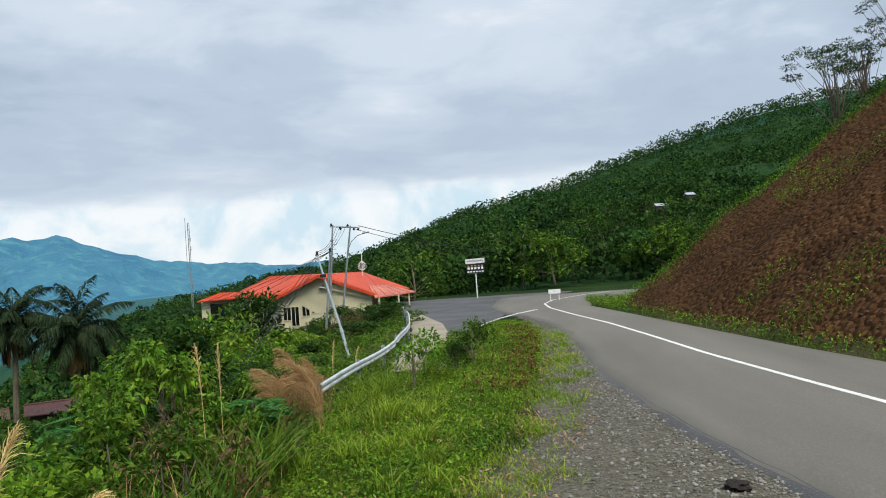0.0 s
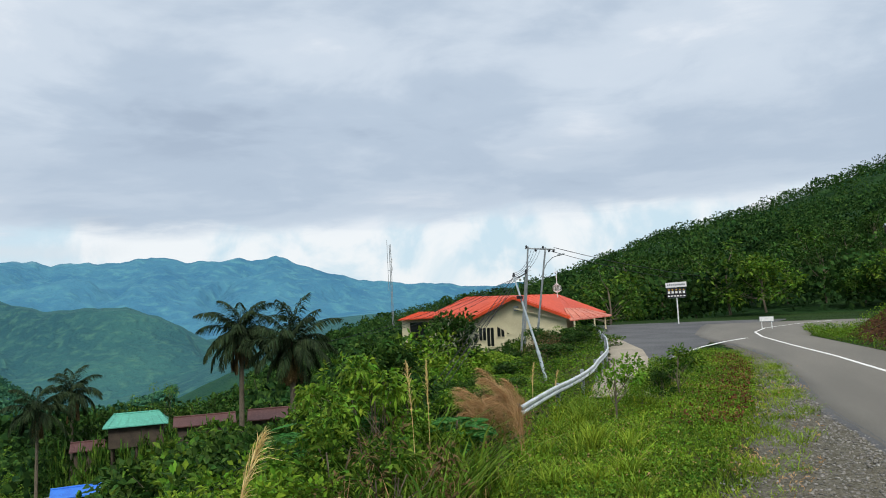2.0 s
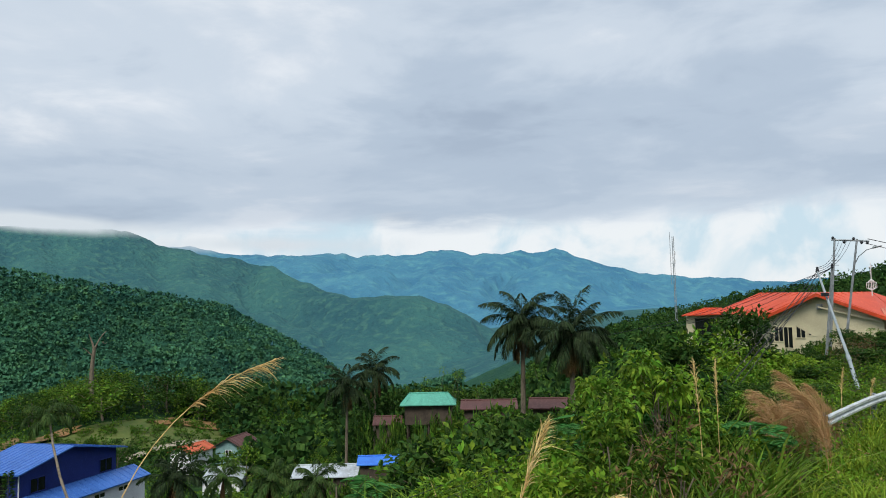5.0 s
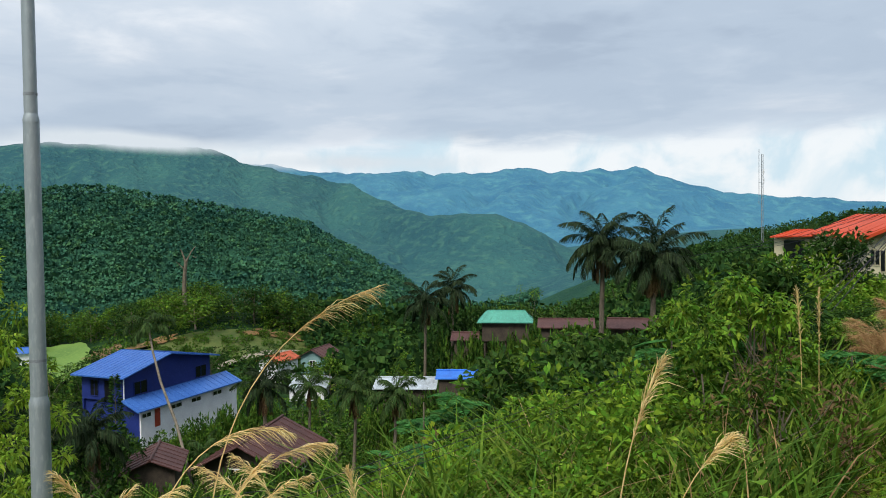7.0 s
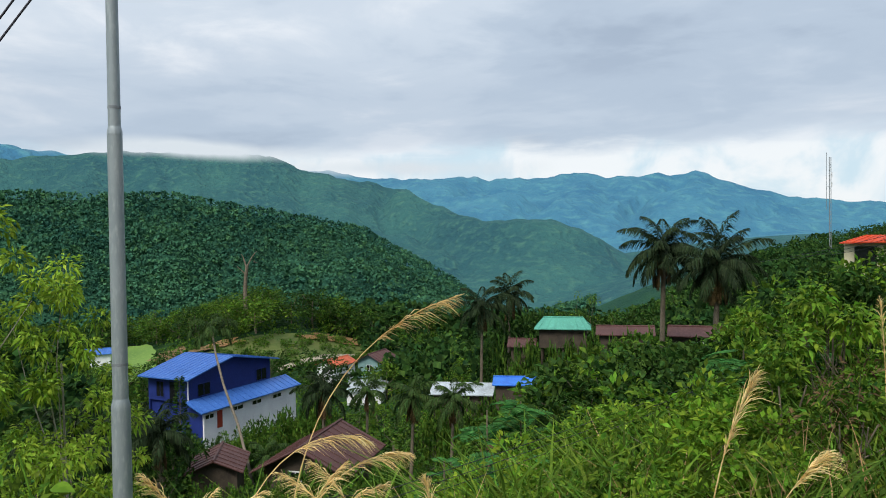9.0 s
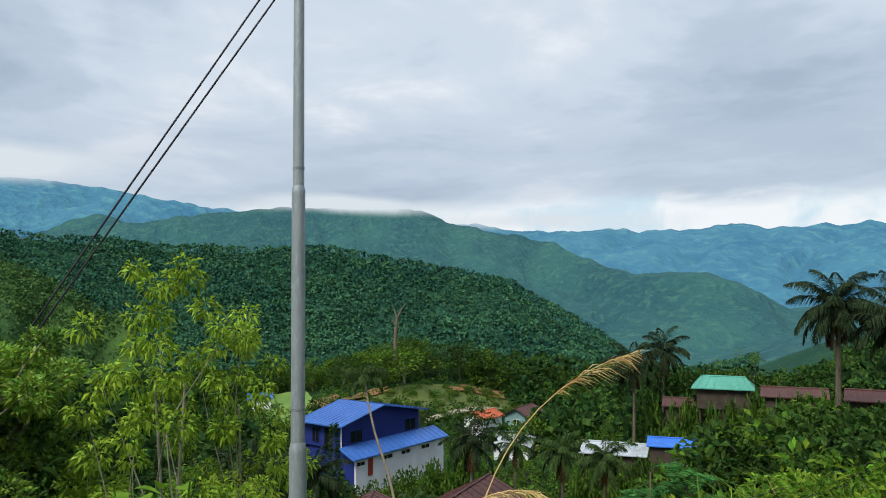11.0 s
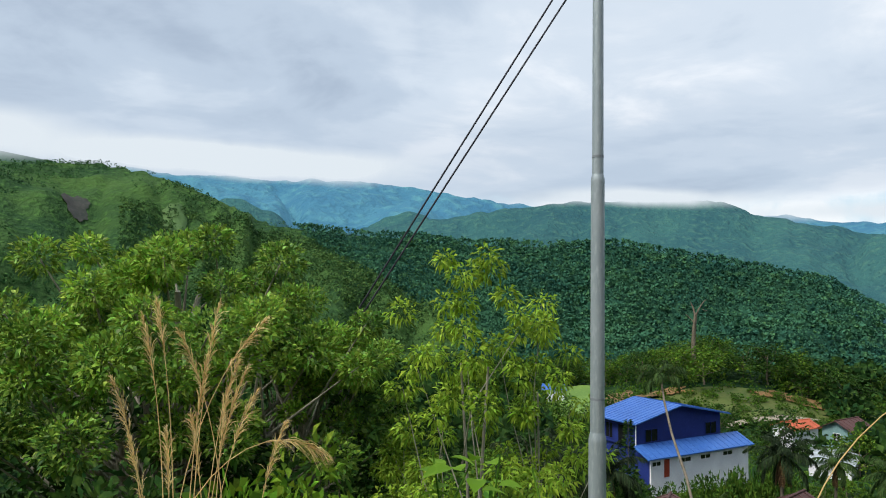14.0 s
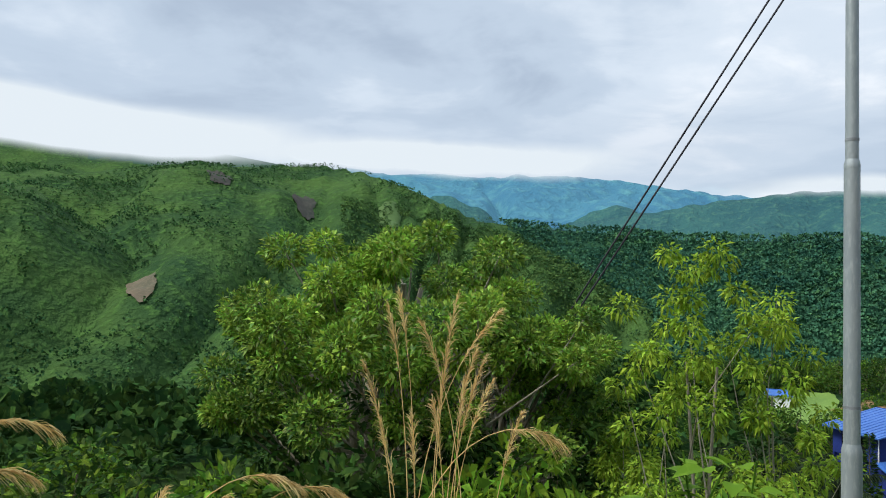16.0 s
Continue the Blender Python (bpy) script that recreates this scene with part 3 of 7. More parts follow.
def prism(poly, depth_vec):
    """A closed solid: a polygon of points pushed along a vector."""
    a = [Vector(p) for p in poly]
    d = Vector(depth_vec)
    vs = [tuple(p) for p in a] + [tuple(p + d) for p in a]
    n = len(a)
    fs = [tuple(range(n))[::-1], tuple(range(n, 2 * n))] + [(i, (i + 1) % n, n + (i + 1) % n, n + i) for i in range(n)]
    bm = bmesh.new()
    bv = [bm.verts.new(v) for v in vs]
    for f in fs:
        bm.faces.new([bv[i] for i in f])
    bmesh.ops.recalc_face_normals(bm, faces=bm.faces)
    return bm


def tube(points, radii, sides=8, cap=True):
    P_ = [Vector(p) for p in points]
    if isinstance(radii, (int, float)):
        radii = [radii] * len(P_)
    vs, fs = [], []
    for i, p in enumerate(P_):
        d = (P_[min(i + 1, len(P_) - 1)] - P_[max(i - 1, 0)]).normalized()
        u = d.cross(Vector((0.31, 0.95, 0.05))).normalized()
        v = d.cross(u)
        for k in range(sides):
            a = 2 * math.pi * k / sides
            vs.append(tuple(p + (u * math.cos(a) + v * math.sin(a)) * radii[i]))
    for i in range(len(P_) - 1):
        for k in range(sides):
            a, b = i * sides + k, i * sides + (k + 1) % sides
            fs.append((a, b, b + sides, a + sides))
    if cap:
        n = len(vs)
        vs += vs[:sides] + vs[n - sides:]
        fs.append(tuple(range(n, n + sides))[::-1])
        fs.append(tuple(range(n + sides, n + 2 * sides)))
    return vs, fs


def merge(geos):
    vs, fs = [], []
    for v, f in geos:
        o = len(vs)
        vs += [tuple(q) for q in v]
        fs += [tuple(i + o for i in g) for g in f]
    return vs, fs


def unit(v):
    return v / np.maximum(np.linalg.norm(v, axis=-1, keepdims=True), 1e-9)


def leaf_quads(pos, way, length, width, droop=0.15):
    """Folded leaf shapes: one quad each, from the stalk at pos along way."""
    n = len(pos)
    way = unit(way)
    side = unit(np.cross(way, rng.normal(size=(n, 3)) * 0.6 + np.array([0, 0, 1.0])))
    up = np.cross(side, way)
    L, W = np.reshape(length, (-1, 1)) * np.ones((n, 1)), np.reshape(width, (-1, 1)) * np.ones((n, 1))
    mid = pos + way * L * 0.45
    tip = pos + way * L - np.array([0, 0, 1.0]) * L * droop
    v = np.stack([pos, mid + side * W * 0.5 + up * W * 0.18, tip, mid - side * W * 0.5 + up * W * 0.18], 1)
    return v.reshape(-1, 3), np.arange(4 * n).reshape(-1, 4)


def blades(pos, height_, lean, width, curve=0.5):
    """Grass blades of three segments, bent over; lean is a flat vector."""
    n = len(pos)
    H = np.reshape(height_, (-1, 1)) * np.ones((n, 1))
    W = np.reshape(width, (-1, 1)) * np.ones((n, 1))
    lean = np.concatenate([lean, np.zeros((n, 1))], 1)
    side = unit(np.stack([-lean[:, 1], lean[:, 0], np.zeros(n)], 1) + rng.normal(size=(n, 3)) * 0.3 * np.array([1, 1, 0]))
    rows = []
    for t, w in ((0, 0.7), (0.4, 1.0), (0.75, 0.7), (1.0, 0.08)):
        c = pos + np.array([0, 0, 1.0]) * H * (t - curve * 0.35 * t ** 3) + lean * H * (t ** 2)
        rows += [c - side * W * w / 2, c + side * W * w / 2]
    v = np.stack(rows, 1)
    base = (np.arange(n) * 8)[:, None]
    f = np.concatenate([base + np.array([a, a + 1, a + 3, a + 2]) for a in (0, 2, 4)], 0)
    return v.reshape(-1, 3), f


def ground_z(x, y):
    return float(height(np.array([x]), np.array([y]))[0])


def at_polar(az, r):
    x, y = polar(az, r)
    return float(x), float(y)


def join_arrays(list_):
    vs, fs, o = [], [], 0
    for v, f in list_:
        vs.append(v)
        fs.append(f + o)
        o += len(v)
    return np.concatenate(vs), np.concatenate(fs)


# ---------------------------------------------------------------- plants
def crown_leaves(clumps, radii, per, leaf_len, leaf_w, up=0.25, droop=0.2, flat=0.75):
    """Leaves in loose tufts round clump centres, thicker at their outer sides."""
    out = []
    for c, r in zip(clumps, radii):
        n = int(per * (r ** 1.5 + 0.2))
        d = unit(rng.normal(size=(n, 3)))
        rad = r * rng.uniform(0.35, 1.0, (n, 1)) ** 0.6
        pos = np.array(c) + d * rad * np.array([1, 1, flat])
        way = d + rng.normal(size=(n, 3)) * 0.55 + np.array([0, 0, up])
        out.append(leaf_quads(pos, way, leaf_len * rng.uniform(0.6, 1.25, n), leaf_w * rng.uniform(0.7, 1.2, n), droop))
    return join_arrays(out)


def limb(a, b, r0, r1, bend=0.12, n=5):
    a, b = np.array(a, float), np.array(b, float)
    k = rng.normal(size=3) * np.linalg.norm(b - a) * bend
    pts = [a + (b - a) * t + k * math.sin(math.pi * t) for t in np.linspace(0, 1, n)]
    return tube(pts, list(np.linspace(r0, r1, n)), 5)


def broadleaf(name, loc, h, spread, base, clumps_n, per, leaf, leafmat, barkmat, label, category="tree", group="", trunk_r=0.12, stems=1, flat=0.75, up=0.25, droop=0.2, dome=0.6, clump_r=0.3, limb_every=1):
    """A tree or shrub: stems, limbs that reach each tuft, and a crown of single leaves."""
    t = thing(name, loc, label, category, group)
    centres, rads = [], []
    for i in range(clumps_n):
        a = rng.uniform(0, 2 * math.pi)
        k = math.sqrt(rng.uniform(0, 1))
        zc = base + (h - base) * (rng.uniform(0.1, 1.0) if k > 0.5 else rng.uniform(0.45, 1.0)) * (1 - (1 - dome) * k ** 2)
        centres.append((spread * k * math.cos(a), spread * k * math.sin(a), zc - h * 0.06))
        rads.append(spread * clump_r * rng.uniform(0.7, 1.25))
    wood = []
    forks = []
    for s in range(stems):
        a = 2 * math.pi * s / max(1, stems) + rng.uniform(0, 1)
        k = 0.0 if stems == 1 else spread * 0.25
        top = np.array([k * math.cos(a), k * math.sin(a), base + (h - base) * 0.55])
        foot = np.array([0.12 * k * math.cos(a), 0.12 * k * math.sin(a), -0.15])
        wood.append(limb(foot, top, trunk_r, trunk_r * 0.45, 0.05, 6))
        forks.append((foot, top))
    for c in centres[::limb_every]:
        f, tp = forks[int(rng.integers(len(forks)))]
        s = np.clip((c[2] - 0.25 * h) / max(0.1, tp[2]), 0.35, 1.0) * rng.uniform(0.7, 1.0)
        wood.append(limb(f + (tp - f) * s, c, trunk_r * 0.4, trunk_r * 0.1, 0.08, 3))
    part("trunk", merge(wood), barkmat, t, "", True)
    part("crown", crown_leaves(centres, rads, per, leaf[0], leaf[1], up, droop, flat), leafmat, t)
    return t


def coconut(name, loc, trunk_pts, fronds, length, leafmat, label, group="palms", trunk_r=0.16, droop=1.0, leaflet=0.55, dead=3, top_rise=1.35, low_rise=-0.65):
    """A palm: ringed trunk, feather fronds that arch over with hanging leaflets, a few dead ones below."""
    t = thing(name, loc, label, "palm tree", group)
    part("trunk", tube(trunk_pts, list(np.linspace(trunk_r * 1.25, trunk_r * 0.8, len(trunk_pts))), 8), M["bark"], t, "", True)
    top = np.array(trunk_pts[-1], float)
    for i in range(fronds + dead):
        gone = i >= fronds
        a = 2 * math.pi * (i * 0.382) + rng.uniform(-0.25, 0.25)
        rise = top_rise - (top_rise - low_rise) * (i / fronds) ** 0.9 + rng.uniform(-0.12, 0.12) if not gone else -1.1 + rng.uniform(-0.2, 0.2)
        d = np.array([math.cos(a), math.sin(a), 0])
        L = length * rng.uniform(0.85, 1.12) * (0.75 if gone else 1.0)
        n = 12
        spine = []
        p, el = top.copy(), rise
        for k in range(n):
            spine.append(p.copy())
            p = p + (d * math.cos(el) + np.array([0, 0, math.sin(el)])) * L / (n - 1)
            el = max(el - (0.035 + 0.021 * k * droop) * droop, -1.45)
        sp = np.array(spine)
        m = 58
        ts = np.linspace(0.10, 1.0, m)
        pos = np.stack([np.interp(ts, np.linspace(0, 1, n), sp[:, j]) for j in range(3)], 1)
        fw = unit(np.gradient(pos, axis=0))
        side = unit(np.cross(fw, np.array([0, 0, 1.0]) + 0.05 * d))
        vs = []
        for sgn in (-1, 1):
            w = fw * 0.75 + side * sgn * 0.62 + np.array([0, 0, -0.42 - 0.5 * gone]) + rng.normal(size=(m, 3)) * 0.10
            ln = leaflet * length * 0.44 * np.sin(np.clip(ts, 0, 1) * math.pi * 0.80 + 0.45) * rng.uniform(0.75, 1.1, m)
            vs.append(leaf_quads(pos, w, np.abs(ln) + 0.08, 0.048 * length / 2.6 + 0.02, 0.5))
        lv, lf = join_arrays(vs)
        tv, tf = tube(spine, list(np.linspace(0.045, 0.008, n)), 4)
        verts = np.concatenate([lv, np.array(tv)])
        faces = [tuple(q) for q in lf] + [tuple(j + len(lv) for j in q) for q in tf]
        part("frond", (verts, faces), M["dead_frond"] if gone else leafmat, t, "brown dead frond" if gone else "")
    return t


def reed(name, loc, h, lean, plume_len, mat, label, group="dry reeds", width=0.10, stalk=True, fluffy=1.0):
    """A dry reed: a thin stalk that bends over under a feathery plume."""
    t = thing(name, loc, label, "reed", group)
    n = 20
    lean = np.array([lean[0], lean[1], 0.0])
    pts = []
    ln = float(np.linalg.norm(lean))
    bend = min(2.1, 0.35 + ln * 2.0 + max(0.0, ln - 0.44) * 12) * np.linspace(0, 1, n) ** 2.8
    run = np.concatenate([[0], np.cumsum(np.sin(bend[1:]))])
    rise = np.concatenate([[0], np.cumsum(np.cos(bend[1:]))])
    run, rise = run / max(run[-1], 1e-6), rise / rise[-1]
    pts = [np.array([0, 0, 1.0]) * h * (1 - 0.12 * ln) * b + lean * h * a for a, b in zip(run, rise)]
    part("stalk", tube(pts, list(np.linspace(0.008, 0.0025, n)), 5), mat, t)
    pts = np.array(pts)
    seg = np.linalg.norm(np.diff(pts, axis=0), axis=1).sum()
    k0 = 1 - plume_len / seg
    cnt = int(200 * fluffy)
    ts = rng.uniform(k0, 1.0, cnt)
    pos = np.stack([np.interp(ts, np.linspace(0, 1, n), pts[:, j]) for j in range(3)], 1)
    fw = unit(np.stack([np.interp(ts, np.linspace(0, 1, n), np.gradient(pts[:, j])) for j in range(3)], 1))
    w = fw * 1.0 + rng.normal(size=(cnt, 3)) * 0.22 + lean * 0.35 - np.array([0, 0, 0.5 * ln])
    k = (ts - k0) / (1 - k0)
    part("plume", leaf_quads(pos, w, width * 1.7 * (0.35 + np.sin(np.pi * np.clip(k, 0.05, 0.95))), 0.0065, 0.35), mat, t)
    return t


# ---------------------------------------------------------------- forest on the hills
def wood_stuff(name, az0, az1, r0, r1, count, size, mat, label, quads=60, dens=None, seed=1, leaf=0.2, avoid=False, spur=0):
    g = np.random.default_rng(seed)
    az = g.uniform(az0, az1, count)
    r = np.sqrt(g.uniform(r0 ** 2, r1 ** 2, count))
    x, y = polar(az, r)
    keep = np.ones(count, bool)
    if dens is not None:
        keep &= fbm(x / dens[0], y / dens[0], 3, seed) > dens[1] + g.uniform(-0.15, 0.15, count)
    keep &= ~((bank(x, y) > 0.3) & (r < 150))
    if spur:
        # the cultivated spur lies in front of the dark ridge
        on_spur = az > 84 + (r - 560) * 0.05
        keep &= on_spur if spur > 0 else ~on_spur
    if avoid:
        for a, b_, c in KEEP_OUT:
            keep &= np.hypot(x - a, y - b_) > c * 0.85
        keep &= ~((az > 72.4) & (az < 78) & (r > 146) & (r < 190))
    az, r, x, y = az[keep], r[keep], x[keep], y[keep]
    z = height(x, y)
    s = size * g.uniform(0.6, 1.22, len(x)) * (1 + 0.25 * fbm(x / 60, y / 60, 2, 5))
    m = len(x)
    d = unit(g.normal(size=(m, quads, 3)) + np.array([0, 0, 0.35]))
    c = np.stack([x, y, z + s * 0.55], -1)[:, None] + d * s[:, None, None] * np.array([0.5, 0.5, 0.48]) * g.uniform(0.7, 1.05, (m, quads, 1))
    way = unit(d + g.normal(size=d.shape) * 0.7 + np.array([0, 0, 0.3]))
    side = unit(np.cross(way, g.normal(size=d.shape)))
    L = (s * leaf)[:, None, None] * g.uniform(0.7, 1.3, (m, quads, 1))
    v = np.stack([c - way * L * 0.5, c + side * L * 0.42, c + way * L * 0.6 - np.array([0, 0, 0.15]) * L, c - side * L * 0.42], 2)
    ob = mesh_object(name, v.reshape(-1, 3), np.arange(m * quads * 4).reshape(-1, 4), [mat])
    return tagged(ob, label, "forest", kind="stuff")


KEEP_OUT = ((-88, 35, 15), (-46, 25, 7), (-54, 20, 5), (-110.5, 72.6, 5), (-121, 70.6, 5), (-97, 62, 7), (-58, 63, 6), (-48, 62, 5), (-38.6, 58.8, 5), (-57, 47.6, 6), (-52, 50, 5), (-20, 78, 14), (-34, 84, 5))
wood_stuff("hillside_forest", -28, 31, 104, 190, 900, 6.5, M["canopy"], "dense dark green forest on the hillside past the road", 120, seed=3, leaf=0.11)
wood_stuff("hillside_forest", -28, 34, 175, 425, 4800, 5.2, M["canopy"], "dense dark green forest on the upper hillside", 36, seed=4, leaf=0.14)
wood_stuff("valley_forest", 40, 96, 400, 805, 30000, 4.4, M["canopy_far_hazed"], "dark rain forest covering the valley ridge", 8, dens=(26, -0.6), seed=5, leaf=0.52, spur=-1)
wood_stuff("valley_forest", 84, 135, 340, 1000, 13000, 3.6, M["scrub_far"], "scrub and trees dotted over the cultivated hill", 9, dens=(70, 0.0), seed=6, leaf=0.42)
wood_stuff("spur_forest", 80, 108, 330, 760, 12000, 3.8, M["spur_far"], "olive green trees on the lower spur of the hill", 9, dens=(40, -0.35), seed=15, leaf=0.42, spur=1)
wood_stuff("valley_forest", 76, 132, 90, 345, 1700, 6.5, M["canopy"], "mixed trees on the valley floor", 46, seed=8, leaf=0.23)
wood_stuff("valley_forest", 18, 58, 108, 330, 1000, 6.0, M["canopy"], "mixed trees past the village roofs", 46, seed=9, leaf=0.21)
wood_stuff("village_scrub", 46, 84, 48, 205, 2600, 1.9, M["leaf_valley"], "low scrub around the village roofs", 26, seed=12, leaf=0.24, avoid=True)


# ---------------------------------------------------------------- low cloud resting on the far crests
def cloud_material():
    m = bpy.data.materials.new("low_cloud")
    m.use_nodes = True
    n, l = m.node_tree.nodes, m.node_tree.links
    n.clear()
    out = n.new("ShaderNodeOutputMaterial")
    em = n.new("ShaderNodeEmission")
    em.inputs[0].default_value = (0.72, 0.79, 0.85, 1)
    tr = n.new("ShaderNodeBsdfTransparent")
    mx = n.new("ShaderNodeMixShader")
    uv = n.new("ShaderNodeAttribute")
    uv.attribute_name = "cloud_cover"
    geo = n.new("ShaderNodeNewGeometry")
    tx_ = n.new("ShaderNodeTexNoise")
    tx_.inputs["Scale"].default_value, tx_.inputs["Detail"].default_value, tx_.inputs["Roughness"].default_value = 0.006, 4, 0.55
    l.new(geo.outputs["Position"], tx_.inputs["Vector"])
    a = n.new("ShaderNodeMath")
    a.operation = "MULTIPLY_ADD"
    l.new(tx_.outputs["Fac"], a.inputs[0])
    a.inputs[1].default_value = 1.6
    a.inputs[2].default_value = -0.85
    b = n.new("ShaderNodeMath")
    b.operation = "ADD"
    l.new(a.outputs[0], b.inputs[0])
    l.new(uv.outputs["Fac"], b.inputs[1])
    c = n.new("ShaderNodeMath")
    c.operation, c.use_clamp = "MULTIPLY", True
    l.new(b.outputs[0], c.inputs[0])
    l.new(uv.outputs["Fac"], c.inputs[1])
    l.new(c.outputs[0], mx.inputs[0])
    l.new(tr.outputs[0], mx.inputs[1])
    l.new(em.outputs[0], mx.inputs[2])
    l.new(mx.outputs[0], out.inputs[0])
    return m


M["low_cloud"] = cloud_material()


def low_cloud(az0, az1, el0, el1, r, peak):
    na_, ne_ = 40, 14
    vs, fs, dens_ = [], [], []
    for i in range(na_ + 1):
        for j in range(ne_ + 1):
            u, v = i / na_, j / ne_
            x, y = at_polar(az0 + (az1 - az0) * u, r + 60 * math.sin(u * 7))
            vs.append((x, y, EYE_H + r * math.tan(radians(el0 + (el1 - el0) * v))))
            dens_.append(peak * math.sin(math.pi * u) ** 0.7 * math.sin(math.pi * v) ** 1.1)
    for i in range(na_):
        for j in range(ne_):
            a = i * (ne_ + 1) + j
            fs.append((a, a + ne_ + 1, a + ne_ + 2, a + 1))
    ob = mesh_object("low_cloud", vs, fs, [M["low_cloud"]], True)
    at = ob.data.attributes.new("cloud_cover", "FLOAT", "POINT")
    at.data.foreach_set("value", dens_)
    ob.visible_shadow = False
    return tagged(ob, "pale low cloud resting on the mountain crest", "cloud", kind="structure")


low_cloud(108, 156, 7.4, 12.5, 980, 2.3)
low_cloud(84, 118, 6.9, 10.4, 2350, 1.7)
low_cloud(58, 82, 5.3, 7.3, 1650, 1.15)
low_cloud(42, 68, 4.0, 5.9, 3300, 1.0)

# ---------------------------------------------------------------- steel pole with stay wires
def steel_pole():
    x, y = -9.58, 2.37
    b = ground_z(x, y) - 0.2
    t = thing("utility_pole", (x, y, b), "tall stepped galvanised steel utility pole standing among reeds", "utility pole")

    def up(*pairs):
        return tube([(0, 0, z - b) for z, _ in pairs], [r for _, r in pairs], 24)
    part("lower_section", up((b, 0.108), (1.24, 0.104)), M["galvanised"], t, "", True)
    part("collar", up((1.24, 0.1045), (1.28, 0.1045), (1.36, 0.086)), M["galvanised"], t, "", True)
    part("middle_section", up((1.36, 0.0855), (4.36, 0.0815)), M["galvanised"], t, "", True)
    part("collar", up((4.36, 0.0825), (4.40, 0.0825), (4.46, 0.069)), M["galvanised"], t, "", True)
    part("upper_section", up((4.46, 0.0685), (9.6, 0.060)), M["galvanised"], t, "", True)
    for zb, r in ((1.74, 0.0885), (4.66, 0.0715)):
        part("band", up((zb, r), (zb + 0.03, r)), M["dull_steel"], t, "", True)
    part("crossarm", box((1.3, 0.08, 0.08), (0, 0, 9.3 - b), 20, 0.008), M["dull_steel"], t)


steel_pole()


def cable_run(name, pts, r, label, sag=0.0):
    a = []
    for p, q in zip(pts[:-1], pts[1:]):
        p, q = np.array(p, float), np.array(q, float)
        for k in np.linspace(0, 1, 14, endpoint=False):
            a.append(p + (q - p) * k - np.array([0, 0, sag * 4 * k * (1 - k)]))
    a.append(np.array(pts[-1], float))
    v, f = tube(a, r, 6)
    return tagged(mesh_object(name, v, f, [M["cable"]], True), label, "cable", "overhead cables")


# two cables come down past the pole into the valley
eye = np.array((-0.72, -0.58, 3.13))
for top, low in (((-14.28, 2.84, 7.93), (-14.71, -1.00, 1.80)), ((-14.33, 2.62, 7.96), (-14.71, -1.13, 1.78))):
    top, low = (eye + (np.array(p) - eye) * 1.25 for p in (top, low))
    d = low - top
    cable_run("stay_cable", [tuple(top - d * 0.7), tuple(low + d * 0.9)], 0.022, "black stay cable slanting down into the valley")


# ---------------------------------------------------------------- roadside pole pair, lamp and leaning pole
def pole_pair():
    t = thing("utility_pole_pair", (-16.2, 68.1, -3.0), "pair of leaning galvanised power poles joined by a crossarm", "utility pole")
    o = Vector((16.2, -68.1, 3.0))

    def W(p):
        return Vector(p) + o
    part("pole", tube([W((-17.6, 67.7, -3.2)), W((-16.62, 68.0, 8.13))], [0.12, 0.075], 10), M["dull_steel"], t, "", True)
    part("pole", tube([W((-16.7, 68.1, -3.2)), W((-15.05, 68.36, 7.95))], [0.12, 0.075], 10), M["dull_steel"], t, "", True)
    part("crossarm", tube([W((-16.9, 68.0, 8.0)), W((-14.2, 68.5, 7.72))], 0.07, 4), M["dull_steel"], t)
    for k in (0.05, 0.35, 0.6, 0.8, 0.95):
        p = W((-16.9, 68.0, 8.0)).lerp(W((-14.2, 68.5, 7.72)), k)
        up = 0.28 if k in (0.05, 0.6) else -0.28
        part("insulator", tube([p, p + Vector((0, 0, up * 0.5)), p + Vector((0, 0, up))], [0.05, 0.12, 0.06], 8), M["black_panel"], t)
    for i in range(6):
        z = 4.6 + i * 0.42
        a = W((-17.05 + (z - 3.3) * 0.09, 67.9, z))
        part("rung", tube([a + Vector((-0.2, 0, 0)), a + Vector((0.42, 0, 0))], 0.022, 5), M["dull_steel"], t)
    arm = [W((-15.35, 68.3, 5.8)), W((-15.0, 68.3, 6.5)), W((-14.4, 68.3, 7.0)), W((-13.8, 68.3, 7.15))]
    part("lamp_arm", tube(arm, 0.035, 6), M["dull_steel"], t)
    part("lamp_head", tube([W((-13.95, 68.3, 7.15)), W((-13.3, 68.3, 7.25))], [0.09, 0.05], 8), M["dull_steel"], t)


pole_pair()


def leaning_pole():
    t = thing("leaning_pole", (-6.6, 29.3, -0.8), "leaning galvanised pole beside the guard rail", "utility pole")
    part("pole", tube([(0, 0, -0.4), (-1.2, 3.0, 1.65)], [0.075, 0.07], 12), M["galvanised"], t, "", True)
    part("pole", tube([(-1.2, 3.0, 1.65), (-3.78, 9.33, 5.2)], [0.058, 0.048], 12), M["galvanised"], t, "upper section", True)
    part("collar", tube([(-1.1, 2.75, 1.5), (-1.25, 3.1, 1.7)], [0.08, 0.08], 12), M["galvanised"], t, "", True)
    part("clamp", box((0.3, 0.3, 0.16), (-2.9, 6.9, 4.1), 20, 0.02), M["black_panel"], t)
    part("cap", tube([(-3.78, 9.33, 5.2), (-3.8, 9.4, 5.42)], [0.09, 0.05], 8), M["black_panel"], t)


leaning_pole()


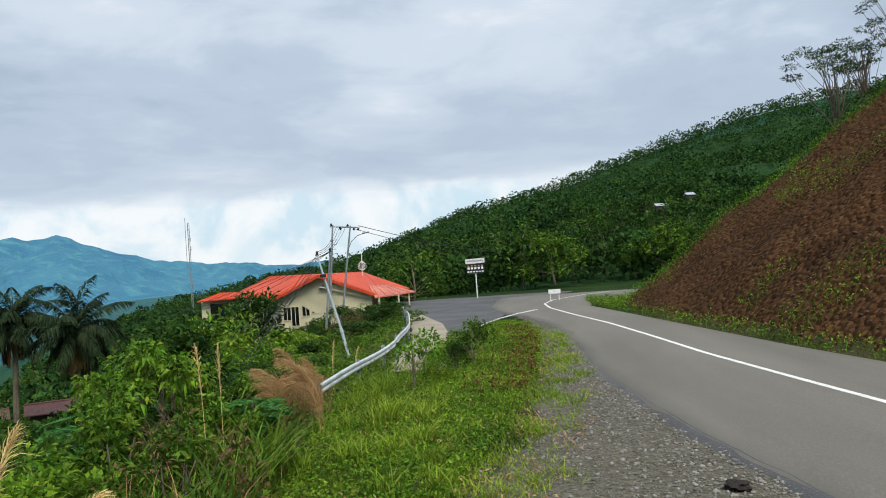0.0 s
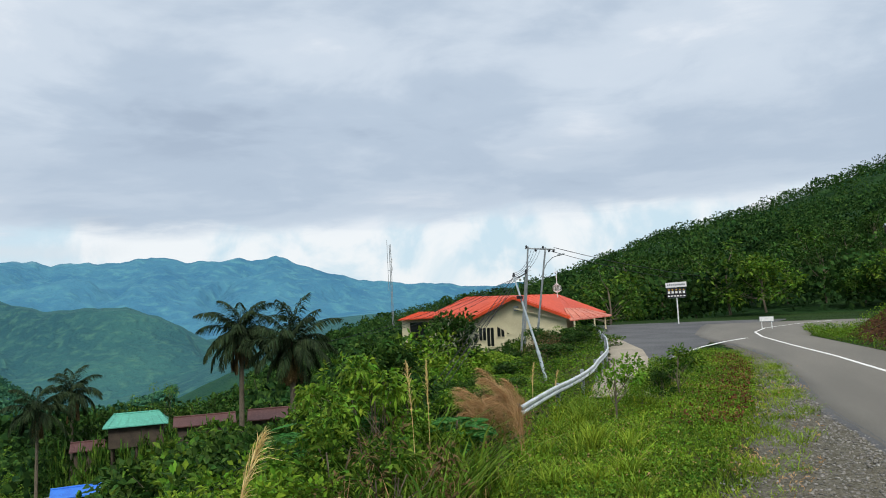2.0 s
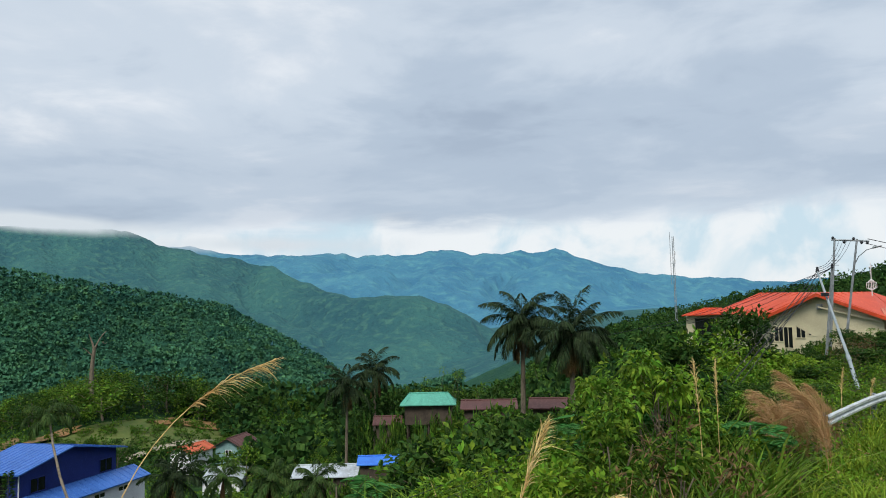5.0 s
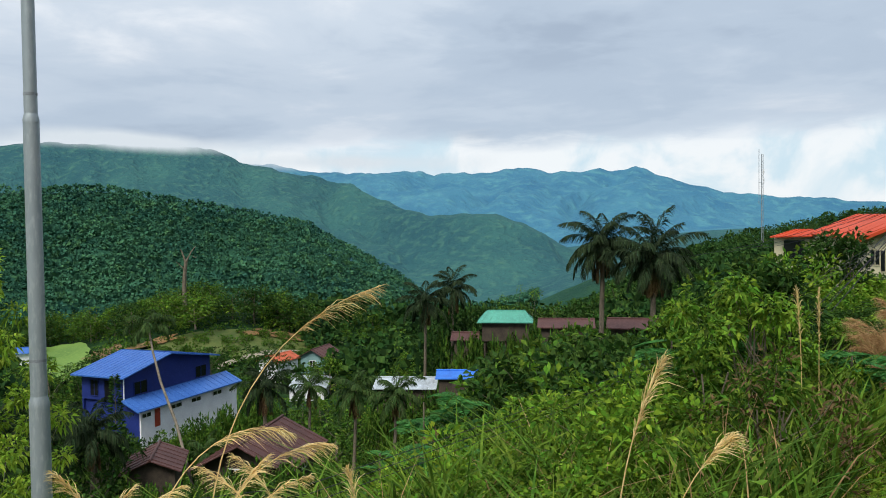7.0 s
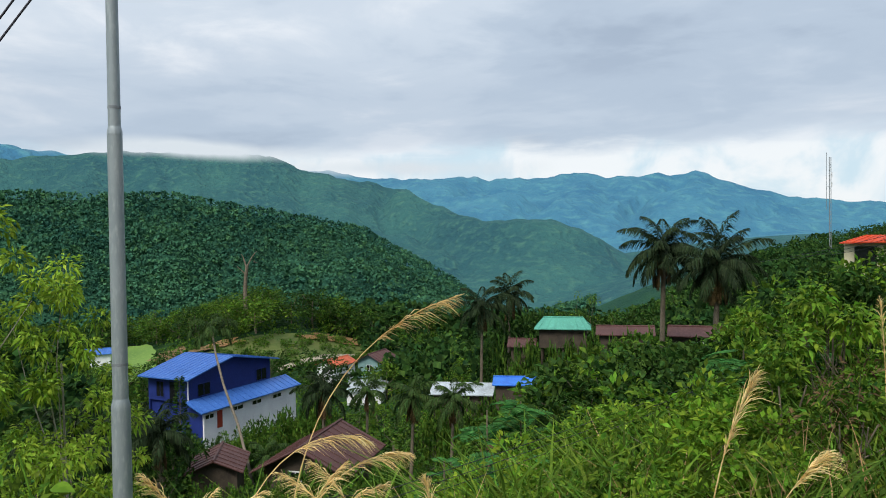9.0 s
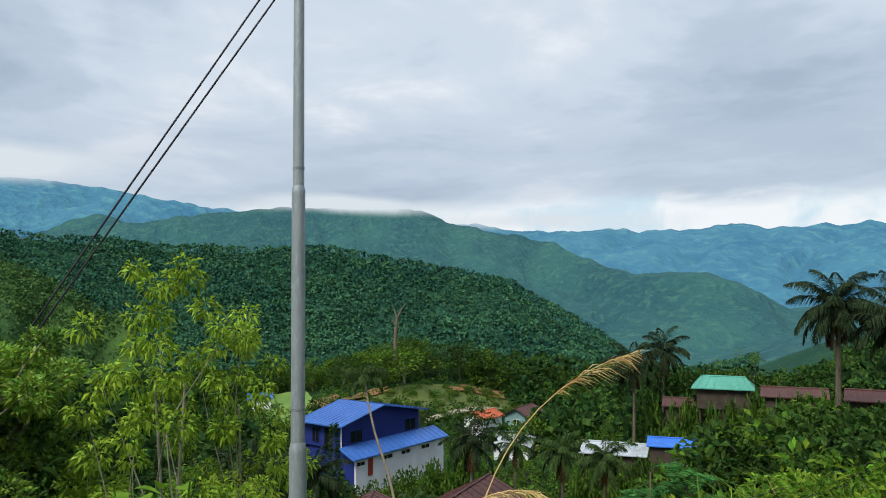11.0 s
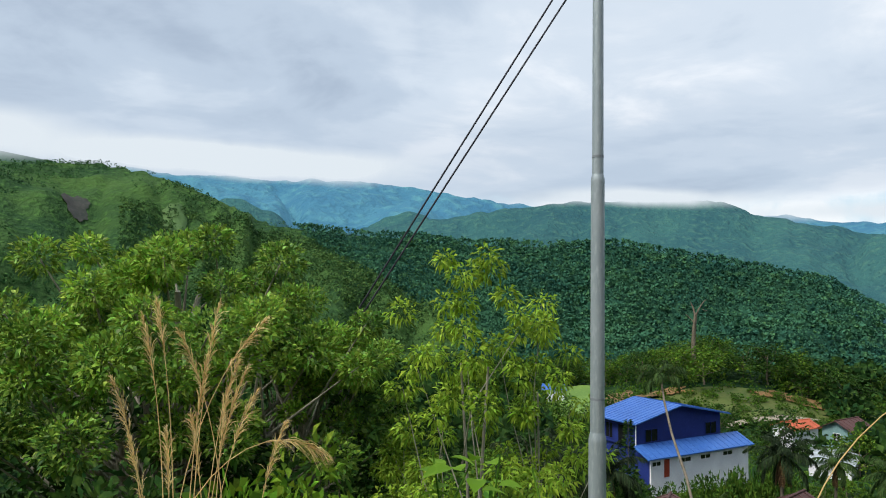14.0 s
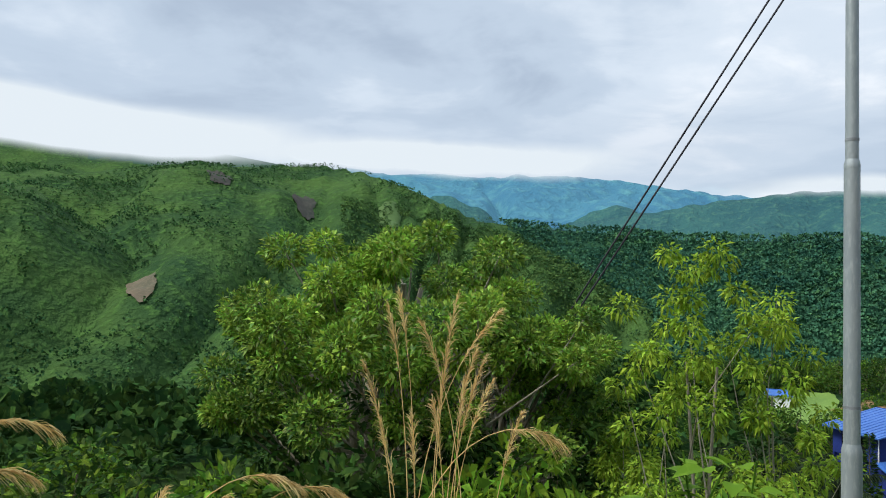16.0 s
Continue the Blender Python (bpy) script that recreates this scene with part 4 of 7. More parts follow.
def plain_pole():
    t = thing("thin_pole", (-13.9, 53.2, -3.0), "thin grey steel pole carrying slack wires", "utility pole")
    part("pole", tube([(-0.35, 0, 0), (0.55, 0.15, 8.2)], [0.10, 0.06], 8), M["dull_steel"], t, "", True)
    part("cap", tube([(0.55, 0.15, 8.1), (0.56, 0.15, 8.4)], [0.10, 0.06], 8), M["black_panel"], t)


plain_pole()
cable_run("power_line", [(-14.3, 68.5, 7.9), (2.5, 120, 4.9), (40, 170, 9)], 0.03, "power line sagging across the wooded hill", 0.6)
cable_run("power_line", [(-14.6, 68.5, 7.6), (2.0, 120, 4.3), (40, 170, 8.2)], 0.025, "power line sagging across the wooded hill", 0.8)
for i, (px_, py_) in enumerate(((-16, 22), (-14, 20), (-12.0, 17.5), (-19, 34))):
    cable_run("guy_wire", [(-10.4, 38.6, 4.4 - 0.2 * i), (px_, py_, ground_z(px_, py_) + 0.3)], 0.016, "slack guy wire running down into the bushes", 0.25)
for i in range(4):
    cable_run("power_line", [(-16.3 + 0.3 * i, 68, 7.9), (-10.38, 38.6, 4.6 - 0.1 * i)], 0.014, "slack wire between the poles", 0.5)
    cable_run("power_line", [(-13.35, 53.3, 5.1), (-34 + i * 2, 60 + 3 * i, 0.3 + i * 0.3)], 0.016, "wire running from the thin pole over the roof", 0.5)
for i in range(3):
    dz = 0.09 * i
    cable_run("power_line", [(-7.6, 0.9, 0.95 - dz), (-6.4, 3.8, 0.80 - dz), (-7.0, 12.4, 1.10 - dz), (-9.6, 36.4, 3.6 - dz)], 0.004, "thin slack cable hanging low over the weeds", 0.05)


# ---------------------------------------------------------------- radio mast
def radio_mast():
    t = thing("radio_mast", (-106.5, 237.3, -4), "slim grey lattice radio mast on the far rise", "mast")
    legs = [(0.3 * math.cos(a), 0.3 * math.sin(a)) for a in (0.5, 2.6, 4.7)]
    for lx, ly in legs:
        part("leg", tube([(lx, ly, 0), (lx, ly, 29)], 0.10, 5), M["dull_steel"], t)
    for i in range(22):
        z = 1 + i * 1.2
        a, b_ = legs[i % 3], legs[(i + 1) % 3]
        part("brace", tube([(*a, z), (*b_, z + 1.2)], 0.05, 4), M["dull_steel"], t)
    part("whip_antenna", tube([(-1.0, 0, 13), (-1.0, 0, 30.5)], 0.08, 5), M["dull_steel"], t)
    part("antenna_bracket", tube([(-1.0, 0, 20), (0, 0, 20)], 0.05, 4), M["dull_steel"], t)
    for z in (20.5, 23.5):
        part("panel_antenna", box((0.3, 0.25, 1.6), (0.55, 0, z), 0, 0.03), M["white_paint"], t)


radio_mast()


# ---------------------------------------------------------------- guard rail
def guard_rail():
    t = thing("guard_rail", (0, 0, 0), "curved galvanised guard rail with a bent white beam", "guard rail")
    pts = []
    for y in np.arange(17, 71, 1.0):
        pts.append((float(table(((17, -4.75), (22, -4.6), (27, -4.65), (36, -5.4), (44.5, -6.65), (56, -8.8), (70, -11.6)), y)), y))
    prof = ((0, 0.50), (0.04, 0.53), (0.04, 0.57), (0.0, 0.61), (0.04, 0.65), (0.04, 0.70), (0, 0.73))
    for s in range(0, len(pts) - 4, 4):
        vs, fs = [], []
        run = pts[s:s + 5]
        for (x, y) in run:
            for off, z in prof:
                vs.append((x + off + 0.06, y, z + 0.03 * math.sin(y * 0.7)))
            for off, z in prof[::-1]:
                vs.append((x + off + 0.045, y, z + 0.03 * math.sin(y * 0.7)))
        n = 2 * len(prof)
        for i in range(len(run) - 1):
            for k in range(n):
                a, b_ = i * n + k, i * n + (k + 1) % n
                fs.append((a, b_, b_ + n, a + n))
        part("rail_beam", (vs, fs), M["rail_white"], t)
        x, y = run[0]
        part("post", box((0.11, 0.15, 1.3), (x - 0.03, y, 0.12), 0, 0.01), M["dull_steel"], t)


guard_rail()


# ---------------------------------------------------------------- signs
def sign_board():
    t = thing("sign_board", (-4.45, 81.9, 0.0), "white and black roadside notice board on a white post", "sign")
    part("post", tube([(0, 0, -0.2), (0, 0, 4.25)], 0.07, 10), M["white_paint"], t, "", True)
    part("header_panel", box((2.1, 0.06, 0.52), (0, -0.1, 4.02), 0, 0.01, (0, -1.5)), M["white_paint"], t)
    part("dark_panel", box((1.95, 0.06, 1.0), (0, -0.1, 3.2), 0, 0.01), M["black_panel"], t, "black middle panel")
    for k in range(9):
        part("lettering_bar", box((0.16, 0.012, 0.16), (-0.82 + k * 0.205, -0.137, 4.02 + 0.02 * (k % 2)), 0), M["dull_steel"], t)
    for k in range(5):
        part("picture_square", box((0.24, 0.012, 0.24), (-0.74 + k * 0.37, -0.137, 3.24), 0), M["white_paint"], t)
        part("picture_mark", box((0.16, 0.012, 0.12), (-0.74 + k * 0.37, -0.137, 3.5), 0), M["yellow_paint"], t)
    for k in range(6):
        part("lettering_bar", box((0.22, 0.012, 0.13), (-0.78 + k * 0.31, -0.137, 2.86), 0), M["white_paint"], t)
    part("brace", box((1.6, 0.04, 0.05), (0, -0.05, 2.66), 0), M["dull_steel"], t)


sign_board()


def low_sign():
    t = thing("road_sign", (3.05, 63.95, 0.05), "small blank white sign on two short posts", "sign")
    part("panel", box((1.0, 0.04, 0.36), (0, 0, 0.72), 0, 0.008), M["white_paint"], t)
    part("panel_rim", box((1.06, 0.03, 0.42), (0, 0.03, 0.72), 0, 0.008), M["dull_steel"], t)
    for x in (-0.36, 0.36):
        part("post", box((0.06, 0.06, 0.9), (x, 0.075, 0.42)), M["white_paint"], t)


low_sign()


# ---------------------------------------------------------------- houses
def sheet_roof(parent, quad, mat, thick=0.12, ribs=0, name="roof", label=""):
    """A roof plane: a thick sheet with raised seams from ridge to eave. quad: ridge a, ridge b, eave b, eave a."""
    q = [Vector(p) for p in quad]
    ob = part(name, prism(q, (0, 0, -thick)), mat, parent, label)
    for i in range(ribs):
        k = (i + 0.5) / ribs
        a, b_ = q[0].lerp(q[1], k), q[3].lerp(q[2], k)
        nrm = (q[1] - q[0]).cross(q[3] - q[0]).normalized()
        if nrm.z < 0:
            nrm = -nrm
        s = (q[1] - q[0]).normalized() * 0.03
        seam = part("seam", prism([a - s, a + s, b_ + s, b_ - s], nrm * 0.05), mat, ob)
    return ob


def window(parent, at, along, w, h, mat_frame, out=(0, -1, 0)):
    """A dark window set in its wall, with a frame and a mullion."""
    A_, N_, U_ = Vector(along).normalized(), Vector(out).normalized(), Vector((0, 0, 1))
    c = Vector(at)

    def slab(cw, ch, cc, d0, d1):
        return prism([cc - A_ * cw / 2 - U_ * ch / 2 + N_ * d0, cc + A_ * cw / 2 - U_ * ch / 2 + N_ * d0, cc + A_ * cw / 2 + U_ * ch / 2 + N_ * d0, cc - A_ * cw / 2 + U_ * ch / 2 + N_ * d0], N_ * (d1 - d0))
    wob = part("window", slab(w, h, c, 0.0, 0.02), M["dark_glass"], parent, "dark window")
    for sx_ in (-1, 1):
        part("frame", slab(0.07, h + 0.14, c + A_ * sx_ * (w / 2 + 0.03), 0.0, 0.06), mat_frame, wob)
    for sz_ in (-1, 1):
        part("frame", slab(w, 0.07, c + U_ * sz_ * (h / 2 + 0.03), 0.0, 0.06), mat_frame, wob)
    part("mullion", slab(0.05, h, c, 0.02, 0.05), mat_frame, wob)
    return wob


def community_hall():
    t = thing("community_hall", (-20, 76, -3.5), "cream hall with a bright orange metal roof below the road", "house")
    o = Vector((20, -76, 3.5))

    def W(*p):
        return Vector(p) + o
    GL, GR = W(-24.67, 74.0, 1.55), W(-14.05, 72.7, 1.42)
    AP = W(-19.65, 73.0, 3.62)
    RL, RR = W(-28.0, 83.4, 3.95), W(-17.15, 82.2, 3.72)
    EL, ER = W(-32.9, 83.8, 2.05), W(-14.1, 78.7, 1.42)
    dn = Vector((0, 0, -5.4))
    inn = Vector((0, 0.55, 0))
    # gable wall, set back under the rake
    wl_, wr_, wa = GL + Vector((0.5, 0.6, -0.05)), GR + Vector((-0.4, 0.6, -0.05)), AP + Vector((0, 0.6, -0.2))
    part("wall", prism([wl_, wa, wr_, wr_ + dn, wl_ + dn], (0, 0.25, 0)), M["cream_wall"], t)
    part("wall", prism([wl_ + Vector((0, 0.3, 0)), EL + Vector((0.7, -0.6, -0.15)), EL + Vector((0.7, -0.6, -5)), wl_ + dn + Vector((0, 0.3, 0))], (0.25, 0, 0)), M["cream_wall"], t)
    part("wall", prism([wr_ + Vector((0, 0.3, 0)), ER + Vector((-0.5, 0, -0.15)), ER + Vector((-0.5, 0, -5)), wr_ + dn + Vector((0, 0.3, 0))], (-0.25, 0, 0)), M["cream_wall"], t)
    sheet_roof(t, (RL, AP, GL, EL), M["roof_orange"], 0.14, 9)
    sheet_roof(t, (AP, RR, ER, GR), M["roof_orange"], 0.14, 8)
    sheet_roof(t, (RR, RL, W(-30, 92, 1.6), W(-13, 90, 1.4)), M["roof_orange"], 0.14, 0)
    sheet_roof(t, (RL, RL + Vector((0.05, 0.1, 0)), W(-30, 92, 1.6), EL), M["roof_orange"], 0.14, 0)
    sheet_roof(t, (RR, RR + Vector((0.05, 0, 0)), ER, W(-13, 90, 1.4)), M["roof_orange"], 0.14, 0)
    sheet_roof(t, (AP + Vector((0, 0.1, -0.02)), RR + Vector((0, 0, -0.02)), RL + Vector((0, 0, -0.02)), AP + Vector((-0.1, 0.1, -0.02))), M["roof_orange"], 0.1, 0)
    for a, b_ in ((GL, AP), (AP, GR)):
        part("fascia", prism([a + Vector((0, -0.06, 0.03)), b_ + Vector((0, -0.06, 0.03)), b_ + Vector((0, -0.06, -0.28)), a + Vector((0, -0.06, -0.28))], (0, 0.05, 0)), M["roof_orange"], t)
    for b_, e in ((GL, EL), (GR, ER)):
        part("gutter", tube([b_ + Vector((0, 0, -0.1)), e + Vector((0, 0, -0.1))], 0.09, 6), M["roof_orange"], t)
    # porch roof on the road side, paler and worn
    sheet_roof(t, (W(-14.9, 74.6, 2.22), W(-13.4, 77.5, 2.1), W(-10.7, 76.0, 1.25), W(-13.9, 72.2, 1.05)), M["roof_faded"], 0.1, 5, label="faded porch roof")
    sheet_roof(t, (W(-13.4, 77.5, 2.09), W(-13.45, 77.5, 2.09), W(-11.0, 80.5, 1.2), W(-10.7, 76.0, 1.24)), M["roof_faded"], 0.1, 0)
    for p in ((-11.1, 75.9), (-13.6, 72.7), (-11.9, 74.2)):
        part("porch_post", box((0.14, 0.14, 4.4), tuple(W(p[0], p[1], -1.1)), 0, 0.01), M["cream_wall"], t)
    # low wing; a dark panel on its wall stands for the shaded opening
    sheet_roof(t, (W(-34.9, 85.1, 2.42), W(-32.6, 84.6, 2.4), W(-32.0, 82.6, 1.75), W(-37.2, 84.1, 1.6)), M["roof_orange"], 0.12, 5)
    part("wall", prism([W(-36.9, 84.6, 1.5), W(-32.4, 83.6, 1.6), W(-32.4, 83.6, -3), W(-36.9, 84.6, -3)], (0, 0.2, 0)), M["cream_wall"], t)
    part("wall_opening", prism([W(-35.6, 84.05, 1.2), W(-33.2, 83.55, 1.25), W(-33.2, 83.55, -1.2), W(-35.6, 84.05, -1.2)], (0, 0.05, 0)), M["dark_glass"], t, "dark panel for the shade inside an open doorway")
    # windows in the gable wall
    al = (wr_ - wl_)
    for k, top, hh in ((0.04, 0.55, 1.3), (0.13, 0.55, 1.9), (0.25, 0.7, 1.1), (0.36, 0.75, 0.9)):
        p = wl_ + al * k + Vector((0.3, -0.06, 0))
        p.z = (o.z + top) - hh / 2
        window(t, p, al, 0.8, hh, M["cream_wall"], (-0.12, -1, 0))
    part("vent", box((0.5, 0.08, 0.5), tuple(wa + Vector((0.1, -0.05, -1.0))), 7, 0.01), M["dull_steel"], t)
    part("ledge", prism([wa + Vector((0, -0.02, -0.95)), wr_ + Vector((0, -0.02, -0.3)), wr_ + Vector((0, -0.02, -0.42)), wa + Vector((0, -0.02, -1.07))], (0, -0.25, 0)), M["cream_wall"], t)
    f = W(-16.3, 78.6, 3.3)
    fin = part("finial", tube([f, f + Vector((0, 0, 3.1))], [0.06, 0.03], 6), M["white_paint"], t)
    part("finial_arm", tube([f + Vector((-0.2, 0, 2.7)), f + Vector((0.2, 0, 2.7))], 0.03, 5), M["white_paint"], fin)
    for k in range(6):
        a = k * math.pi / 3
        part("cage_bar", tube([f + Vector((0, 0, 0.5)), f + Vector((0.42 * math.cos(a), 0.42 * math.sin(a), 0.75)), f + Vector((0.42 * math.cos(a), 0.42 * math.sin(a), 1.2)), f + Vector((0, 0, 1.55))], 0.03, 5), M["white_paint"], fin)


community_hall()


def gabled_house(name, centre, rz, L, Wd, wall_h, rise, over, roofmat, wallmat, label, wins=(), ribs=8, stilts=0.0, open_front=False, hip=0.0):
    """A small house: walls with windows, two seamed roof planes and gables; long side along its x."""
    t = thing(name, centre, label, "house", "", rz)
    z0 = stilts
    for sy_ in (-1, 1):
        part("wall", prism([(-L / 2, sy_ * Wd / 2, z0 - 2.6 * (stilts == 0)), (L / 2, sy_ * Wd / 2, z0 - 2.6 * (stilts == 0)), (L / 2, sy_ * Wd / 2, z0 + wall_h), (-L / 2, sy_ * Wd / 2, z0 + wall_h)], (0, -sy_ * 0.15, 0)), wallmat, t)
    for sx_ in (-1, 1):
        x = sx_ * (L / 2 - 0.003)
        part("gable_wall", prism([(x, -Wd / 2 + 0.15, z0 - 2.6 * (stilts == 0)), (x, Wd / 2 - 0.15, z0 - 2.6 * (stilts == 0)), (x, Wd / 2 - 0.15, z0 + wall_h), (x, 0, z0 + wall_h + rise * (1 - hip) - 0.1), (x, -Wd / 2 + 0.15, z0 + wall_h)], (-sx_ * 0.15, 0, 0)), wallmat, t)
    zr, e = z0 + wall_h + rise, over
    ze = z0 + wall_h - rise * over / (Wd / 2)
    rx = L / 2 + e - hip * Wd / 2
    for sy_ in (-1, 1):
        sheet_roof(t, ((-rx, 0, zr), (rx, 0, zr), (L / 2 + e, sy_ * (Wd / 2 + e), ze), (-L / 2 - e, sy_ * (Wd / 2 + e), ze)), roofmat, 0.09, ribs)
    if hip:
        for sx_ in (-1, 1):
            sheet_roof(t, ((sx_ * rx, -0.02, zr), (sx_ * rx, 0.02, zr), (sx_ * (L / 2 + e), Wd / 2 + e, ze), (sx_ * (L / 2 + e), -Wd / 2 - e, ze)), roofmat, 0.09, 3)
    part("ridge_cap", tube([(-rx, 0, zr + 0.02), (rx, 0, zr + 0.02)], 0.10, 6), roofmat, t)
    for (side, k, zc, w, h) in wins:
        if side in ("front", "back"):
            s = -1 if side == "front" else 1
            window(t, (k * L / 2, s * (Wd / 2), z0 + zc), (1, 0, 0), w, h, M["white_paint"], (0, s, 0))
        else:
            s = -1 if side == "left" else 1
            window(t, (s * (L / 2), k * Wd / 2, z0 + zc), (0, 1, 0), w, h, M["white_paint"], (s, 0, 0))
    if stilts:
        for sx_ in (-0.45, 0, 0.45):
            for sy_ in (-0.42, 0.42):
                part("stilt", box((0.18, 0.18, stilts + 1.0), (sx_ * L, sy_ * Wd, stilts / 2 - 0.5)), M["timber"], t)
    return t


# the blue hall in the valley: a big gabled upper storey over a wider white base
def blue_hall():
    c = Vector((-88.0, 35.0, -18.8))
    t = thing("blue_hall", tuple(c), "navy blue two-storey hall with sheet roofs and a white base", "house")
    A_ = Vector((-0.4238, 0.9056, 0)).normalized()    # along the gable front, away from the viewer
    B_ = Vector((-A_.y, A_.x, 0))                     # along the ridge, away from the viewer
    gl = Vector((-83.06, 29.33, 0)) - Vector((c.x, c.y, 0))
    # upper storey footprint: front runs from gl along A_; the lean-to is longer
    Lf, Dp, zt, zp = 14.0, 5.85, 6.35, 7.75
    up0, Lb = 3.5, 16.6

    def P_(a, b_, z):
        q = gl + A_ * a + B_ * b_
        return Vector((q.x, q.y, z))
    mid = 6.4
    part("wall", prism([P_(0, 0, up0), P_(Lf, 0, up0), P_(Lf, 0, zt), P_(mid, 0, zp), P_(0, 0, zt)], B_ * 0.2), M["navy_wall"], t)
    part("wall", prism([P_(0, 0.2, up0), P_(0, Dp, up0), P_(0, Dp, zt), P_(0, 0.2, zt)], A_ * 0.2), M["navy_wall"], t)
    part("wall", prism([P_(Lf, 0.2, up0), P_(Lf, Dp, up0), P_(Lf, Dp, zt), P_(Lf, 0.2, zt)], A_ * -0.2), M["navy_wall"], t)
    part("wall", prism([P_(0, Dp, up0 - 3), P_(Lf, Dp, up0 - 3), P_(Lf, Dp, zt), P_(mid, Dp, zp), P_(0, Dp, zt)], B_ * 0.2), M["navy_wall"], t)
    e = 0.9
    dz = (zp - zt) / mid * e
    sheet_roof(t, (P_(mid, -e, zp + 0.15), P_(mid, Dp + e, zp + 0.15), P_(-e, Dp + e, zt - dz + 0.15), P_(-e, -e, zt - dz + 0.15)), M["blue_roof"], 0.14, 12)
    sheet_roof(t, (P_(mid, -e, zp + 0.15), P_(mid, Dp + e, zp + 0.15), P_(Lf + e, Dp + e, zt - dz + 0.15), P_(Lf + e, -e, zt - dz + 0.15)), M["blue_roof"], 0.14, 12)
    # lean-to roof along the front and the white base under it
    sheet_roof(t, (P_(-0.6, -0.02, up0 + 0.3), P_(Lb + 0.5, -0.02, up0 + 0.3), P_(Lb + 0.5, -2.5, up0 - 0.8), P_(-0.6, -2.5, up0 - 0.8)), M["blue_roof"], 0.12, 18, label="lean-to roof")
    part("base_wall", prism([P_(0.3, -2.0, -2), P_(Lb, -2.0, -2), P_(Lb, -2.0, up0 - 0.72), P_(0.3, -2.0, up0 - 0.72)], B_ * 0.2), M["white_wall"], t, "white rendered base wall")
    part("base_wall", prism([P_(0.3, -1.8, -2), P_(0.3, Dp, -2), P_(0.3, Dp, up0), P_(0.3, -1.8, up0 - 0.72)], A_ * 0.2), M["navy_wall"], t)
    part("base_wall", prism([P_(Lb, -1.8, -2), P_(Lb, Dp, -2), P_(Lb, Dp, up0), P_(Lb, -1.8, up0 - 0.72)], A_ * -0.2), M["white_wall"], t, "white rendered base wall")
    for k in (2.4, 12.3):
        window(t, P_(k, -0.003, up0 + 1.15), A_, 1.9, 1.35, M["navy_wall"], -B_)
    window(t, P_(-0.003, 4.2, up0 + 1.3), B_, 1.1, 1.7, M["navy_wall"], -A_)
    part("side_door", prism([P_(-0.02, 1.6, up0 + 0.1), P_(-0.02, 2.7, up0 + 0.1), P_(-0.02, 2.7, up0 + 2.2), P_(-0.02, 1.6, up0 + 2.2)], A_ * -0.05), M["dark_glass"], t)
    part("downpipe", tube([P_(-0.1, -0.1, up0), P_(-0.1, -0.1, zt)], 0.07, 6), M["white_paint"], t)
    part("door", prism([P_(2.3, -2.02, 0.4), P_(3.1, -2.02, 0.4), P_(3.1, -2.02, 2.35), P_(2.3, -2.02, 2.35)], B_ * -0.05), M["red_paint"], t, "red door")
    for k, w in ((1.1, 1.3), (5.6, 1.9), (9.0, 1.6), (12.8, 1.6)):
        window(t, P_(k, -2.003, 2.0), A_, w, 0.45, M["white_wall"], -B_)



blue_hall()

gabled_house("brown_roof_house", (-45.9, 25.2, -14.3), 128, 6.2, 5.2, 2.6, 1.3, 0.8, M["brown_roof"], M["timber"], "dark timber house under a brown sheet roof", (("front", 0.3, 1.6, 0.9, 0.9), ("front", -0.4, 1.6, 0.9, 0.9), ("left", 0.2, 1.7, 0.8, 0.9), ("right", 0.2, 1.7, 0.8, 0.9)), 9)
gabled_house("brown_roof_shed", (-55.2, 21.6, -15.9), 150, 4.2, 3.2, 2.2, 0.7, 0.5, M["brown_roof"], M["timber"], "low shed under a worn brown sheet roof", (), 6)
gabled_house("timber_house", (-110.5, 72.6, -22.6), 118, 5.6, 4.6, 3.0, 1.2, 0.6, M["brown_roof"], M["teal_wall"], "grey-green timber house with a dark brown roof", (("front", 0.4, 1.8, 0.8, 0.9), ("front", -0.3, 1.8, 0.8, 0.9), ("left", 0.0, 1.8, 1.0, 0.9)), 6, 1.0)
gabled_house("red_roof_hut", (-121.2, 70.6, -22.6), 110, 6.0, 4.0, 2.2, 0.8, 0.5, M["red_roof"], M["white_wall"], "small hut under a faded red roof", (("front", 0.2, 1.2, 0.8, 0.8),), 5)
gabled_house("zinc_shed", (-97.4, 62.0, -22.4), 140, 8.0, 5.0, 2.3, 0.5, 0.4, M["zinc"], M["white_wall"], "low shed roofed with bright zinc sheets", (), 9)
gabled_house("green_roof_house", (-58.2, 63.2, -10.6), 40, 5.2, 3.6, 2.4, 0.8, 0.5, M["green_roof"], M["timber"], "weathered timber house with a green sheet roof", (), 7, 0.9, hip=0.5)
gabled_house("annex_shed", (-61.3, 59.8, -11.6), 40, 2.4, 2.4, 2.2, 0.5, 0.4, M["brown_roof"], M["timber"], "dark lean-to shed beside the green-roofed house", (), 4)
gabled_house("tin_roof_house", (-48.5, 61.8, -8.9), 38, 5.0, 3.6, 1.9, 0.5, 0.4, M["brown_roof"], M["timber"], "low house under a rusty tin roof", (), 6)
gabled_house("small_dark_house", (-38.6, 58.8, -8.0), 33, 3.8, 3.4, 2.1, 0.5, 0.4, M["brown_roof"], M["timber"], "small house under a dark purplish tin roof", (("front", 0.2, 1.1, 0.6, 0.6),), 6)
